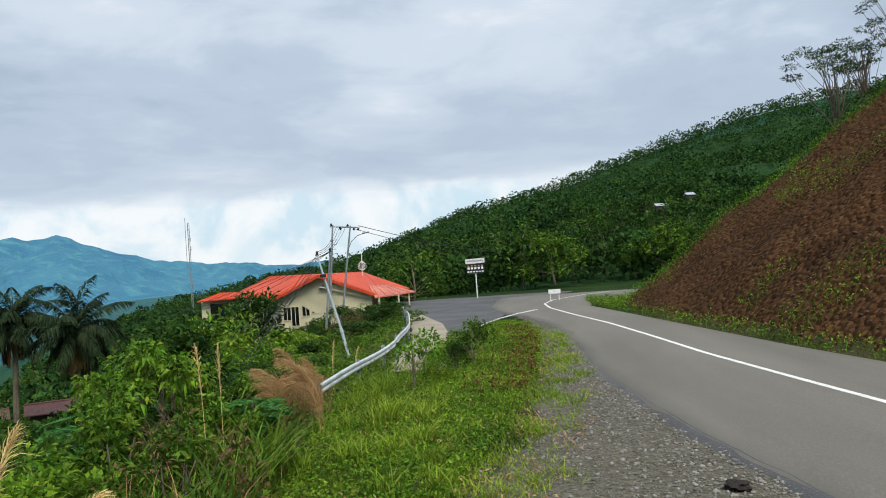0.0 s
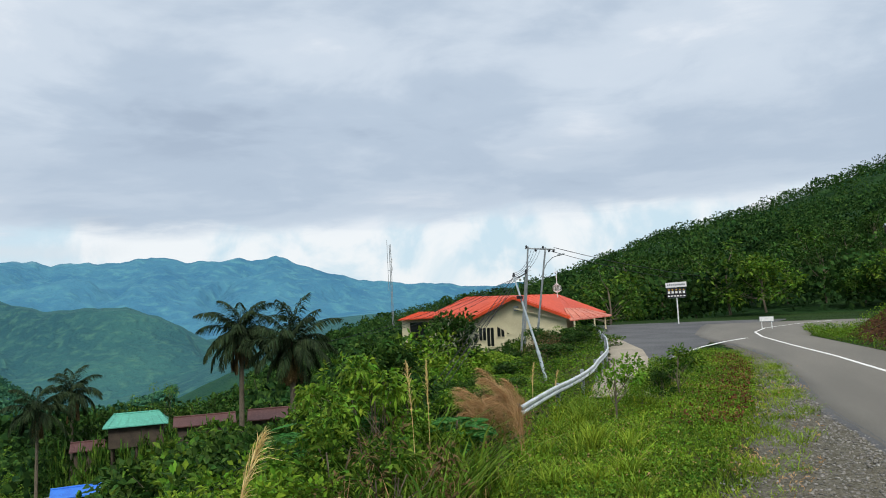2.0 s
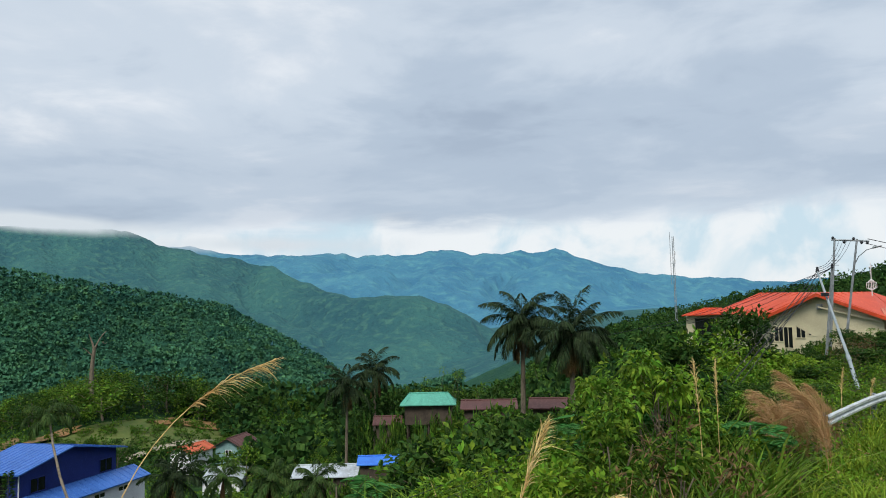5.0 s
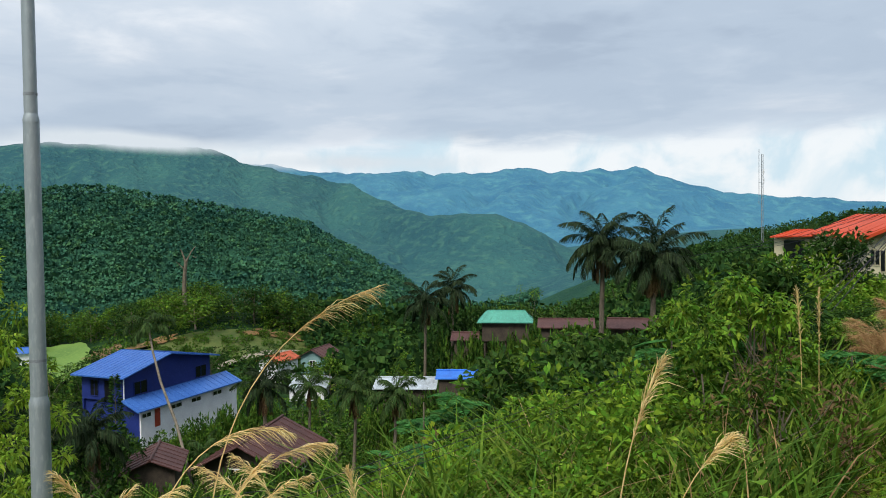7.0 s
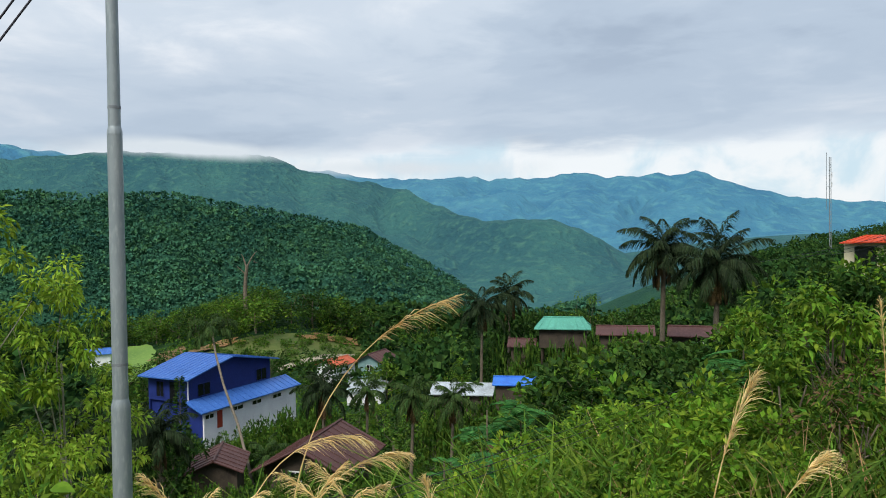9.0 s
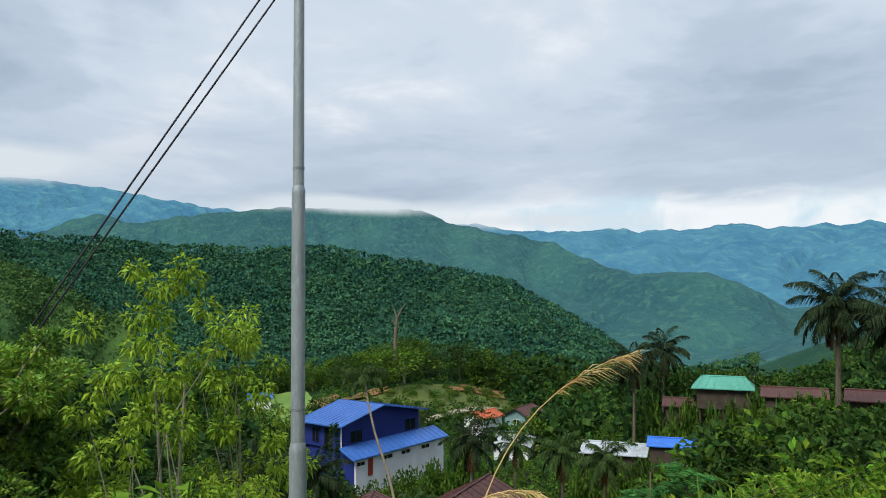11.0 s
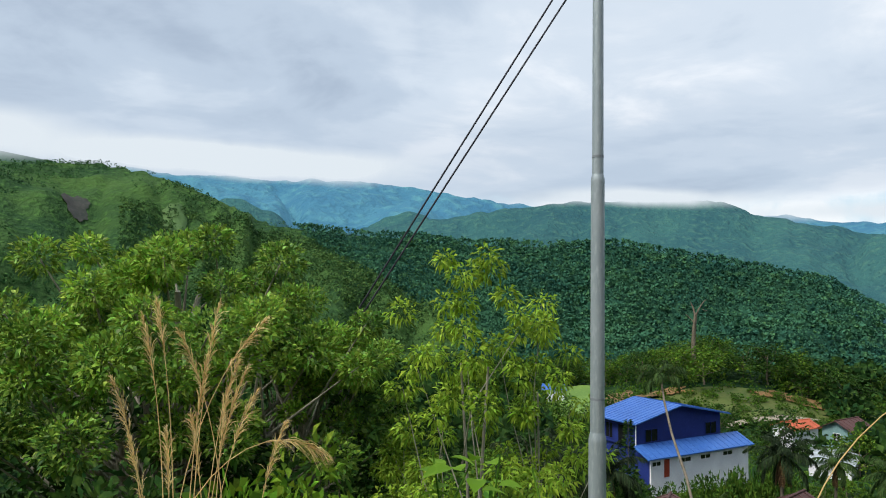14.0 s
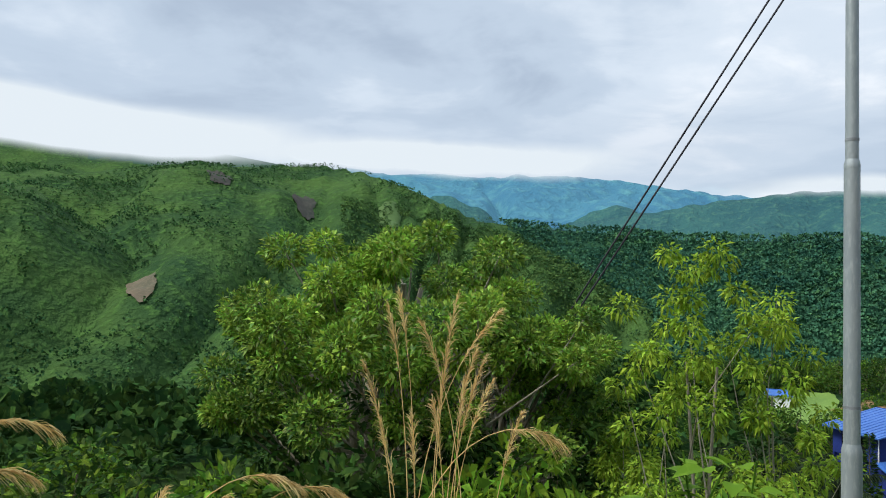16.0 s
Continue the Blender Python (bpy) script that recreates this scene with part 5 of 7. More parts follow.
gabled_house("zinc_house", (-57.2, 47.6, -14.4), 42, 5.4, 4.2, 2.2, 0.5, 0.4, M["zinc"], M["timber"], "timber house under pale zinc sheets", (), 7)
gabled_house("tarp_shelter", (-51.9, 50.2, -13.2), 44, 4.6, 3.2, 2.2, 0.35, 0.3, M["tarp_blue"], M["timber"], "shelter covered with a bright blue tarpaulin", (), 0)
gabled_house("pavilion", (-166.0, 40.5, -22.8), 75, 4.5, 3.5, 2.4, 0.7, 0.5, M["blue_roof"], M["white_wall"], "small pavilion with a blue roof by the field", (), 5)
for a_, el_, w_ in ((-12.98, 4.75, 5.0), (-10.9, 4.1, 7.0)):
    r_ = 140
    while r_ < 400 and ground_z(*at_polar(a_, r_)) + 7.5 < EYE_H + r_ * math.tan(radians(el_)):
        r_ += 3
    x_, y_ = at_polar(a_, r_)
    gabled_house("hillside_hut", (x_, y_, ground_z(x_, y_)), 8, w_ * 0.28, 1.6, 0.8, 0.3, 0.2, M["zinc"], M["timber"], "small pale tin-roofed hut high on the wooded hill", (), 4, 5.6)


# ---------------------------------------------------------------- fields and bare patches
def patch(name, az0, az1, r0, r1, mat, label, lift=0.25, seed=0, n=26, ragged=0.16):
    """A ragged patch of ground that lies on the land."""
    vs, fs = [], []
    cx, cr = (az0 + az1) / 2, (r0 + r1) / 2
    for i in range(n):
        for j in range(n):
            u, v = i / (n - 1) * 2 - 1, j / (n - 1) * 2 - 1
            # square to rounded square
            uu, vv = u * math.sqrt(1 - v * v * 0.35), v * math.sqrt(1 - u * u * 0.35)
            k = 1 + ragged * (float(fbm(math.atan2(vv, uu) * 1.8 + 20, seed * 3.1, 4, seed))) * 1.6
            az = cx + uu * k * (az1 - az0) / 2
            r = cr + vv * k * (r1 - r0) / 2
            x, y = at_polar(az, r)
            vs.append((x, y, 0))
    vs = np.array(vs)
    vs[:, 2] = height(vs[:, 0], vs[:, 1]) + lift
    for i in range(n - 1):
        for j in range(n - 1):
            fs.append((i * n + j, i * n + j + 1, (i + 1) * n + j + 1, (i + 1) * n + j))
    return tagged(mesh_object(name, vs, fs, [mat], True), label, "field", kind="structure")


patch("playing_field", 72.6, 77.8, 150, 188, M["grass_field"], "mown bright green field behind the blue hall", 0.9, 2)
patch("slope_meadow", 56.0, 70.5, 155, 167, M["slope_grass"], "rough olive grass on the slope of the mound", 0.45, 5, ragged=0.5)
patch("bare_clay", 69.6, 72.6, 160, 168, M["bare_clay"], "bare orange clay cut below the mound", 0.9, 3, ragged=0.8)
patch("bare_clay", 66.8, 69.6, 164, 168, M["bare_clay"], "bare orange clay face cut into the mound", 0.8, 6, ragged=0.5)
patch("bare_clay", 58.2, 61.8, 164, 168.5, M["bare_clay"], "bare orange clay on the mound", 0.8, 4, ragged=0.8)


def range_at(az, el, r0, r1):
    """Where the land first rises to an angle above the viewpoint on a bearing."""
    rs = np.linspace(r0, r1, 240)
    x, y = polar(az, rs)
    up = np.degrees(np.arctan2(height(x, y) - EYE_H, rs))
    hit = np.nonzero(up >= el)[0]
    return float(rs[hit[0]]) if len(hit) else r1


for az_, el_, w_, d_, mat_, name_, label_ in (
        (117.1, 6.0, 0.8, 24, "burnt_field", "burnt_field", "dark burnt clearing near the crest"),
        (110.8, 3.9, 0.75, 20, "burnt_field", "burnt_field", "dark burnt clearing high on the hill"),
        (122.1, -2.5, 1.0, 22, "cut_field", "cut_field", "freshly cleared pale brown plot on the hillside")):
    r_ = range_at(az_, el_, 345, 990)
    patch(name_, az_ - w_, az_ + w_, r_, r_ + d_ * 2, M[mat_], label_, 1.6, int(az_), ragged=0.3)
for az_, el_, w_, d_ in ((104.4, 3.4, 0.8, 22),):
    r_ = range_at(az_, el_, 345, 990)
    patch("hill_meadow", az_ - w_, az_ + w_, r_, r_ + d_ * 2, M["meadow_far"], "paler green grass clearing on the cultivated hill", 1.2, int(az_ * 3), ragged=0.25)
TRACK = ((58.2, 156), (60.5, 155), (62.6, 151), (64.2, 147))
tv, tf = [], []
for i in range(31):
    az = 58.2 + 6.0 * i / 30
    r = float(table(TRACK, az))
    for k in (-1.3, 1.3):
        x, y = at_polar(az, r + k)
        tv.append((x, y, ground_z(x, y) + 0.75))
for i in range(30):
    tf.append((2 * i, 2 * i + 1, 2 * i + 3, 2 * i + 2))
tagged(mesh_object("village_track", tv, tf, [M["concrete"]], True), "pale village track leading past the houses", "track", kind="structure")

# ---------------------------------------------------------------- trees near the viewpoint
def placed(az, r, dz=0.0):
    x, y = at_polar(az, r)
    return (x, y, ground_z(x, y) + dz)


tx, ty, tz = placed(104.5, 17.8)
broadleaf("round_tree", (tx, ty, tz), 5.0 - tz, 4.3, 0.3 - tz, 96, 900, (0.155, 0.068), M["leaf_fresh"], M["pale_bark"], "broad glossy-leaved tree with a bright green crown", trunk_r=0.14, stems=3, dome=0.62, clump_r=0.115, up=0.35)
tx, ty, tz = placed(96.0, 18.5)
broadleaf("round_tree", (tx, ty, tz), 3.3 - tz, 2.6, -0.4 - tz, 58, 800, (0.155, 0.068), M["leaf_fresh"], M["pale_bark"], "broad glossy-leaved tree beside the larger one", trunk_r=0.12, stems=2, dome=0.6, clump_r=0.14, up=0.35)
tx, ty, tz = placed(84.2, 14.0)
broadleaf("airy_tree", (tx, ty, tz), 4.25 - tz, 1.55, 3.4, 56, 300, (0.15, 0.052), M["leaf_yellow"], M["pale_bark"], "slender airy tree with drooping yellow-green leaves", trunk_r=0.05, stems=2, dome=0.75, limb_every=4, clump_r=0.17, up=-0.2, droop=0.3)
tx, ty, tz = placed(79.2, 15.4)
broadleaf("airy_tree", (tx, ty, tz), 3.35 - tz, 1.25, 3.6, 40, 290, (0.15, 0.05), M["leaf_yellow"], M["pale_bark"], "slender airy tree leaning beside its neighbour", trunk_r=0.04, stems=1, dome=0.75, limb_every=4, clump_r=0.18, up=-0.2, droop=0.3)
tx, ty, tz = placed(87.6, 16.5)
broadleaf("airy_tree", (tx, ty, tz), 0.6 - tz, 0.9, 3.0, 18, 420, (0.15, 0.05), M["leaf_yellow"], M["pale_bark"], "young airy tree with pale green leaves", trunk_r=0.05, stems=1, dome=0.75, limb_every=6, clump_r=0.24, up=-0.2, droop=0.3)

# Dark-leaved bushes added to give the shaded lower half of the crowns.
for az, r, el, sp in ((104, 16.2, -6.2, 3.0), (95, 16.8, -5.6, 2.6), (87.5, 18.5, -8.0, 2.2), (112, 17, -8.0, 2.6), (79.5, 18.5, -9.0, 1.8), (100, 15, -9, 2.2)):
    tx, ty, tz = placed(az, r)
    broadleaf("dark_bush", (tx, ty, tz), EYE_H + r * math.tan(radians(el)) - tz, sp, 0.8, 34, 150, (0.24, 0.11), M["leaf_deep"], M["bark"], "dark-leaved bush added as the shaded lower foliage of the trees", "bush", "dark bushes", trunk_r=0.06, stems=3, limb_every=3, clump_r=0.26)

# tree kinds to repeat over the valley
KINDS = [
    broadleaf("valley_tree", placed(72.5, 58), 8.5, 3.4, 2.0, 28, 36, (0.52, 0.27), M["leaf_deep"], M["bark"], "dark green broad-crowned tree on the valley slope", group="valley trees", limb_every=3, clump_r=0.28),
    broadleaf("valley_tree", placed(77.5, 52), 7.5, 2.8, 1.6, 28, 42, (0.46, 0.23), M["leaf_valley"], M["bark"], "leafy green tree on the valley slope", group="valley trees", limb_every=3, clump_r=0.29),
    broadleaf("valley_tree", placed(30.0, 70), 9.5, 2.6, 2.2, 28, 42, (0.46, 0.22), M["leaf_deep"], M["bark"], "tall leafy green tree on the valley slope", group="valley trees", limb_every=3, clump_r=0.29, dome=0.4),
    broadleaf("valley_tree", placed(56.0, 116), 7.0, 3.2, 1.5, 28, 38, (0.50, 0.24), M["leaf_mid"], M["bark"], "light green tree on the valley slope", group="valley trees", limb_every=3, clump_r=0.28),
]
LOW_BUSH = broadleaf("valley_bush", placed(68.0, 79), 3.0, 2.0, 0.2, 20, 56, (0.40, 0.19), M["leaf_valley"], M["bark"], "dense rounded bush beside the village houses", "bush", "valley bushes", limb_every=4, trunk_r=0.05, stems=4, clump_r=0.34, dome=0.5)


def top_limit(az, r):
    """How high, as an angle from the viewpoint, the greenery reaches at a bearing and range."""
    if r < 72:
        return float(table(((14, -5.0), (22, -5.5), (30, -7.5), (42.4, -9.0), (43.8, -12.2), (45.5, -12.5), (50, -13.5), (54, -17.5), (70, -18), (74, -15), (77, -11), (84, -9), (100, -9), (130, -9)), az))
    if r < 105:
        return float(table(((15, -3.8), (19, -3.5), (20.2, -2.2), (22, -1.5), (28, -3.0), (36, -4.6), (42, -4.6), (47, -5.4), (52, -9.5), (55, -12.0), (62, -13.0), (64, -15.5), (73, -15.5), (76, -8.5), (84, -7), (130, -7.5)), az))
    return float(table(((20, -2.5), (30, -3.5), (42, -4.5), (50, -6.5), (55, -6.2), (58, -4.6), (62, -3.6), (66, -3.2), (70, -4.6), (76, -5.2), (84, -5.5), (130, -6.5)), az))


g2 = np.random.default_rng(21)
count = 0
for i in range(1500):
    az, r = g2.uniform(17, 131), 34 + 165 * g2.uniform() ** 0.9
    if r > 70 and az > 84:
        continue
    x, y = at_polar(az, r)
    if any(math.hypot(x - a, y - b) < c for a, b, c in KEEP_OUT):
        continue
    if x > -16 and y > 20:
        continue
    if r > 140 and az > 50:
        continue
    if 57 < az < 73 and r < 75 and g2.uniform() < 0.5:
        continue
    z = ground_z(x, y)
    hmax = EYE_H + r * math.tan(radians(top_limit(az, r))) - z
    if hmax < 1.6:
        continue
    h = min(hmax * g2.uniform(0.75, 1.0), g2.uniform(6.5, 10.5))
    k = KINDS[int(g2.choice(4, p=(0.42, 0.28, 0.18, 0.12)))]
    s = h / (8.5, 7.5, 9.5, 7.0)[KINDS.index(k)]
    copy_thing(k, pose(x, y, z - 0.1, 0, 0, g2.uniform(0, 360)) @ Matrix.Diagonal((s * 1.1, s * 1.1, s, 1)))
    count += 1
    if count > 85:
        break

# trees on the mound and among the village roofs
for i in range(100):
    mound_side = i < 50
    if mound_side:
        az, r = g2.uniform(52, 82), g2.uniform(172, 205)
        lim = float(table(((52, -6.4), (56, -5.2), (60, -4.4), (63, -3.4), (66, -3.3), (69, -4.6), (72, -5.0), (82, -5.6)), az))
        hi_ = 11.0
    else:
        az, r = g2.uniform(50, 84), g2.uniform(62, 150)
        lim = float(table(((50, -8.2), (53, -10.0), (54, -12.2), (62, -12.8), (63.5, -15.6), (73, -15.6), (75, -10), (84, -8)), az)) if r < 140 else -8.6
        hi_ = 6.5
    x, y = at_polar(az, r)
    if any(math.hypot(x - a, y - b) < c * 0.8 for a, b, c in KEEP_OUT) or (72.4 < az < 78 and 148 < r < 190):
        continue
    z = ground_z(x, y)
    h = min(EYE_H + r * math.tan(radians(lim)) - z, hi_ * g2.uniform(0.7, 1.0))
    if h < 1.3:
        continue
    k = int(g2.choice(4, p=(0.15, 0.35, 0.1, 0.4)))
    s = h / (8.5, 7.5, 9.5, 7.0)[k]
    copy_thing(KINDS[k], pose(x, y, z - 0.1, 0, 0, g2.uniform(0, 360)) @ Matrix.Diagonal((s * 1.2, s * 1.2, s, 1)))

# single crowns that stand out of the forest past the road
for i in range(44):
    az, r = -16 + 26 * ((i * 0.618) % 1), 101 + 75 * ((i * 0.414) % 1) ** 1.3
    x, y = at_polar(az, r)
    if bank(np.array(x), np.array(y)) > 0.2 or (y < 92 and x < 14):
        continue
    k = (0, 1, 2, 3, 0, 1, 2)[i % 7]
    q = 0.75 + 0.65 * ((i * 0.27) % 1)
    copy_thing(KINDS[k], pose(x, y, ground_z(x, y) + 0.5, 0, 0, i * 77) @ Matrix.Diagonal((q * 1.25, q * 1.25, q, 1)))

# greenery that screens the palms and the tin roofs
for i in range(46):
    az = g2.uniform(27, 49)
    r = g2.uniform(40, 55)
    x, y = at_polar(az, r)
    if any(math.hypot(x - a, y - b) < c * 0.7 for a, b, c in KEEP_OUT):
        continue
    z = ground_z(x, y)
    lim = float(table(((27, -4.4), (31, -6.2), (36, -6.6), (39, -6.8), (41, -7.5), (42.6, -8.6), (43.8, -12.0), (45.5, -12.6), (49, -13.0)), az)) - g2.uniform(0, 0.6)
    h = EYE_H + r * math.tan(radians(lim)) - z
    if h < 1.2:
        continue
    k = int(g2.choice(4, p=(0.45, 0.35, 0.1, 0.1)))
    s = h / (8.5, 7.5, 9.5, 7.0)[k]
    copy_thing(KINDS[k], pose(x, y, z - 0.1, 0, 0, g2.uniform(0, 360)) @ Matrix.Diagonal((max(s, 0.55), max(s, 0.55), s, 1)))

# dark trees behind the green-roofed house, and bushes at the foot of the blue hall
for i in range(17):
    az, r = 36.5 + i * 0.66, 96 + 10 * ((i * 7) % 5) / 5
    x, y = at_polar(az, r)
    z = ground_z(x, y)
    h = EYE_H + r * math.tan(radians(-4.7 - 0.8 * ((i * 3) % 4) / 4)) - z
    s = h / 9.5
    copy_thing(KINDS[2 if i % 3 else 0], pose(x, y, z - 0.1, 0, 0, i * 61) @ Matrix.Diagonal((1.25, 1.25, s if i % 3 else h / 8.5, 1)))
for i in range(31):
    az, r = 60.6 + i * 0.5, 76 + 5 * ((i * 3) % 4) / 4
    x, y = at_polar(az, r)
    z = ground_z(x, y)
    h = EYE_H + r * math.tan(radians(float(table(((60, -11.4), (63.0, -12.1), (66, -13.1), (69.2, -14.5), (70.6, -13.6), (76, -12.6)), az)) - 0.5 * ((i * 5) % 7) / 7)) - z
    if h > 0.5:
        copy_thing(LOW_BUSH, pose(x, y, z - 0.1, 0, 0, i * 83) @ Matrix.Diagonal((0.8, 0.8, h / 2.9, 1)))
for i, (az, el) in enumerate(((70.4, -14.0), (71.3, -13.2), (72.3, -12.6), (73.4, -12.2), (74.6, -11.8))):
    x, y = at_polar(az, 72)
    z = ground_z(x, y)
    h = EYE_H + 72 * math.tan(radians(el)) - z
    copy_thing(KINDS[(0, 1)[i % 2]], pose(x, y, z - 0.1, 0, 0, i * 59) @ Matrix.Diagonal((0.75, 0.75, h / 8.0, 1)))
# bushes below the sheds and on the slope of the mound
for i in range(12):
    az, r = 65.4 + i * 0.5, 48 + 2.5 * ((i * 3) % 4) / 4
    x, y = at_polar(az, r)
    z = ground_z(x, y)
    h = EYE_H + r * math.tan(radians(-17.0 - 0.8 * ((i * 5) % 7) / 7)) - z
    if h > 0.4:
        copy_thing(LOW_BUSH, pose(x, y, z - 0.1, 0, 0, i * 71) @ Matrix.Diagonal((0.55, 0.55, h / 2.9, 1)))
for i in range(48):
    az, r = 55 + 18 * ((i * 0.618) % 1), 150 + 17 * ((i * 0.414) % 1)
    x, y = at_polar(az, r)
    if any(math.hypot(x - a, y - b) < c * 0.8 for a, b, c in KEEP_OUT):
        continue
    k = 0.35 + 0.4 * ((i * 0.27) % 1)
    copy_thing(LOW_BUSH, pose(x, y, ground_z(x, y) + 0.2, 0, 0, i * 47) @ Matrix.Diagonal((k, k, k, 1)))
# big rounded trees on the mound behind the clearing
for az, r, el, k, w in ((65.6, 171, -4.1, 3, 2.3), (67.6, 174, -5.0, 1, 1.5), (63.0, 176, -3.9, 0, 1.7), (61.4, 174, -3.5, 2, 1.9), (60.2, 175, -3.9, 1, 1.7), (59.0, 172, -4.5, 0, 1.6), (57.8, 172, -5.2, 1, 1.5), (56.6, 170, -5.6, 0, 1.5), (72.5, 186, -5.4, 1, 1.5), (76.0, 190, -5.2, 0, 1.6), (79.0, 188, -5.6, 3, 1.4), (70.0, 180, -5.6, 1, 1.2)):
    x, y = at_polar(az, r)
    z = ground_z(x, y)
    h = max(3.0, EYE_H + r * math.tan(radians(el)) - z)
    copy_thing(KINDS[k], pose(x, y, z - 0.1, 0, 0, az * 31) @ Matrix.Diagonal((w, w, h / (8.5, 7.5, 9.5, 7.0)[k], 1)))
# bushes that hide the foot of the village houses
for az0_, az1_, r_, el_ in ((40.4, 47.4, 81, -7.5), (36.0, 40.4, 73, -6.9), (31.4, 35.2, 65, -7.3), (47.8, 52.8, 69, -12.0), (44.0, 47.8, 67.5, -11.5), (56.0, 64.5, 46, -16.4)):
    n_ = int((az1_ - az0_) / 0.75) + 1
    for i in range(n_):
        az = az0_ + (az1_ - az0_) * (i + 0.5) / n_
        r = r_ + 1.5 * ((i * 3) % 4) / 4
        x, y = at_polar(az, r)
        z = ground_z(x, y)
        h = EYE_H + r * math.tan(radians(el_ - 0.7 * ((i * 5) % 7) / 7)) - z
        if h > 0.8:
            copy_thing(LOW_BUSH, pose(x, y, z - 0.1, 0, 0, i * 83 + az0_ * 9) @ Matrix.Diagonal((0.75, 0.75, h / 2.9, 1)))

# bamboo clumps behind the green-roofed house
for az, r, top in ((41.5, 96, -3.4), (40.4, 98, -3.7), (39.2, 92, -4.2), (42.6, 100, -4.4)):
    x, y, z = placed(az, r)
    broadleaf("bamboo_clump", (x, y, z), EYE_H + r * math.tan(radians(top)) - z, 1.5, 1.5, 26, 60, (0.5, 0.10), M["leaf_mid"], M["bark"], "clump of feathery green bamboo", "bamboo", "bamboo clumps", trunk_r=0.06, stems=6, dome=0.3, clump_r=0.4, droop=0.5)

# palms
def palm_at(name, az, r, el, fronds, length, mat, label, bend=0.4, **kw):
    x, y, z = placed(az, r)
    h = EYE_H + r * math.tan(radians(el)) - z
    pts = [(bend * math.sin(k * 1.5), bend * 0.5 * k, h * k) for k in np.linspace(0, 1, 9)]
    return coconut(name, (x, y, z), pts, fronds, length, mat, label, **kw)


palm_at("coconut_palm", 35.9, 60, -1.3, 28, 3.7, M["palm_leaf"], "tall dark coconut palm with ragged drooping fronds", trunk_r=0.2, droop=0.95)
palm_at("coconut_palm", 32.3, 55, -2.2, 28, 3.7, M["palm_leaf"], "dark coconut palm with upright fronds beside a taller one", trunk_r=0.2, droop=0.85, dead=5)
palm_at("coconut_palm", 49.0, 90, -5.6, 20, 3.9, M["palm_leaf"], "dark coconut palm above the village", trunk_r=0.18)
palm_at("coconut_palm", 46.9, 95, -4.6, 20, 3.9, M["palm_leaf"], "dark coconut palm above the village", trunk_r=0.18)
palm_at("coconut_palm", 51.6, 56, -12.3, 16, 2.4, M["palm_light"], "young coconut palm beside the zinc roof", trunk_r=0.13)
palm_at("coconut_palm", 54.6, 58, -12.0, 16, 2.4, M["palm_light"], "young coconut palm with yellowing fronds", trunk_r=0.13, dead=6)
palm_at("coconut_palm", 61.2, 66, -11.4, 18, 3.0, M["palm_leaf"], "coconut palm in front of the village track", trunk_r=0.15)
palm_at("coconut_palm", 75.2, 60, -13.5, 18, 3.4, M["palm_leaf"], "low coconut palm beside the blue hall", trunk_r=0.15)
palm_at("coconut_palm", 72.9, 56, -13.4, 18, 3.0, M["palm_leaf"], "low coconut palm in the valley scrub", trunk_r=0.15)
palm_at("coconut_palm", 78.5, 40, -13.2, 16, 3.2, M["palm_leaf"], "low coconut palm under the airy trees", trunk_r=0.15)
palm_at("coconut_palm", 65.5, 62, -15.8, 16, 2.2, M["palm_light"], "young palm by the white wall", trunk_r=0.12)
palm_at("coconut_palm", 57.9, 70, -11.6, 16, 2.4, M["palm_light"], "young coconut palm among the village roofs", trunk_r=0.13)
# areca palm with a long leaning trunk
ax_, ay_, az_ = -54.0, 24.3, ground_z(-54.0, 24.3)
areca = coconut("areca_palm", (ax_, ay_, az_), [(0, 0, 0), (-3.2, 0.6, 2.6), (-7.5, 1.6, 5.0), (-13.5, 2.8, 7.4), (-18.0, 3.9, 9.6), (-20.7, 4.7, -7.9 - az_ + 1.0), (-21.0, 4.9, -6.4 - az_)], 13, 2.9, M["palm_light"], "slim areca palm with a long pale leaning trunk", trunk_r=0.11, leaflet=0.75, droop=1.25, dead=0, low_rise=-0.2)
part("fruit_bunch", crown_leaves([(-20.9, 4.8, -8.0 - az_)], [0.42], 150, 0.25, 0.16), M["leaf_yellow"], areca, "yellow hanging fruit bunch")
# conifer beside the hall
cx_, cy_ = -74.3, 25.4
cz_ = ground_z(cx_, cy_)
fir = thing("conifer", (cx_, cy_, cz_), "narrow dark green conifer in front of the blue hall", "tree")
hh = -10.6 - cz_
part("trunk", tube([(0, 0, 0), (0, 0, hh)], [0.12, 0.02], 6), M["bark"], fir)
g3 = g2.uniform(size=(900, 3))
zz_ = 0.6 + (hh - 0.6) * g3[:, 0] ** 1.2
rr_ = (1 - zz_ / hh) * 1.15 * np.sqrt(g3[:, 1]) + 0.05
th_ = g3[:, 2] * 2 * math.pi
pp = np.stack([rr_ * np.cos(th_), rr_ * np.sin(th_), zz_], 1)
part("crown", leaf_quads(pp, np.stack([np.cos(th_), np.sin(th_), 0.25 + 0 * th_], 1), 0.5, 0.16, 0.1), M["leaf_deep"], fir)
# bare snag on the mound
sx_, sy_, sz_ = placed(66.2, 178)
snag = thing("dead_tree", (sx_, sy_, sz_), "bare grey dead tree trunk on the mound", "tree")
top_ = EYE_H + 178 * math.tan(radians(-1.5)) - sz_
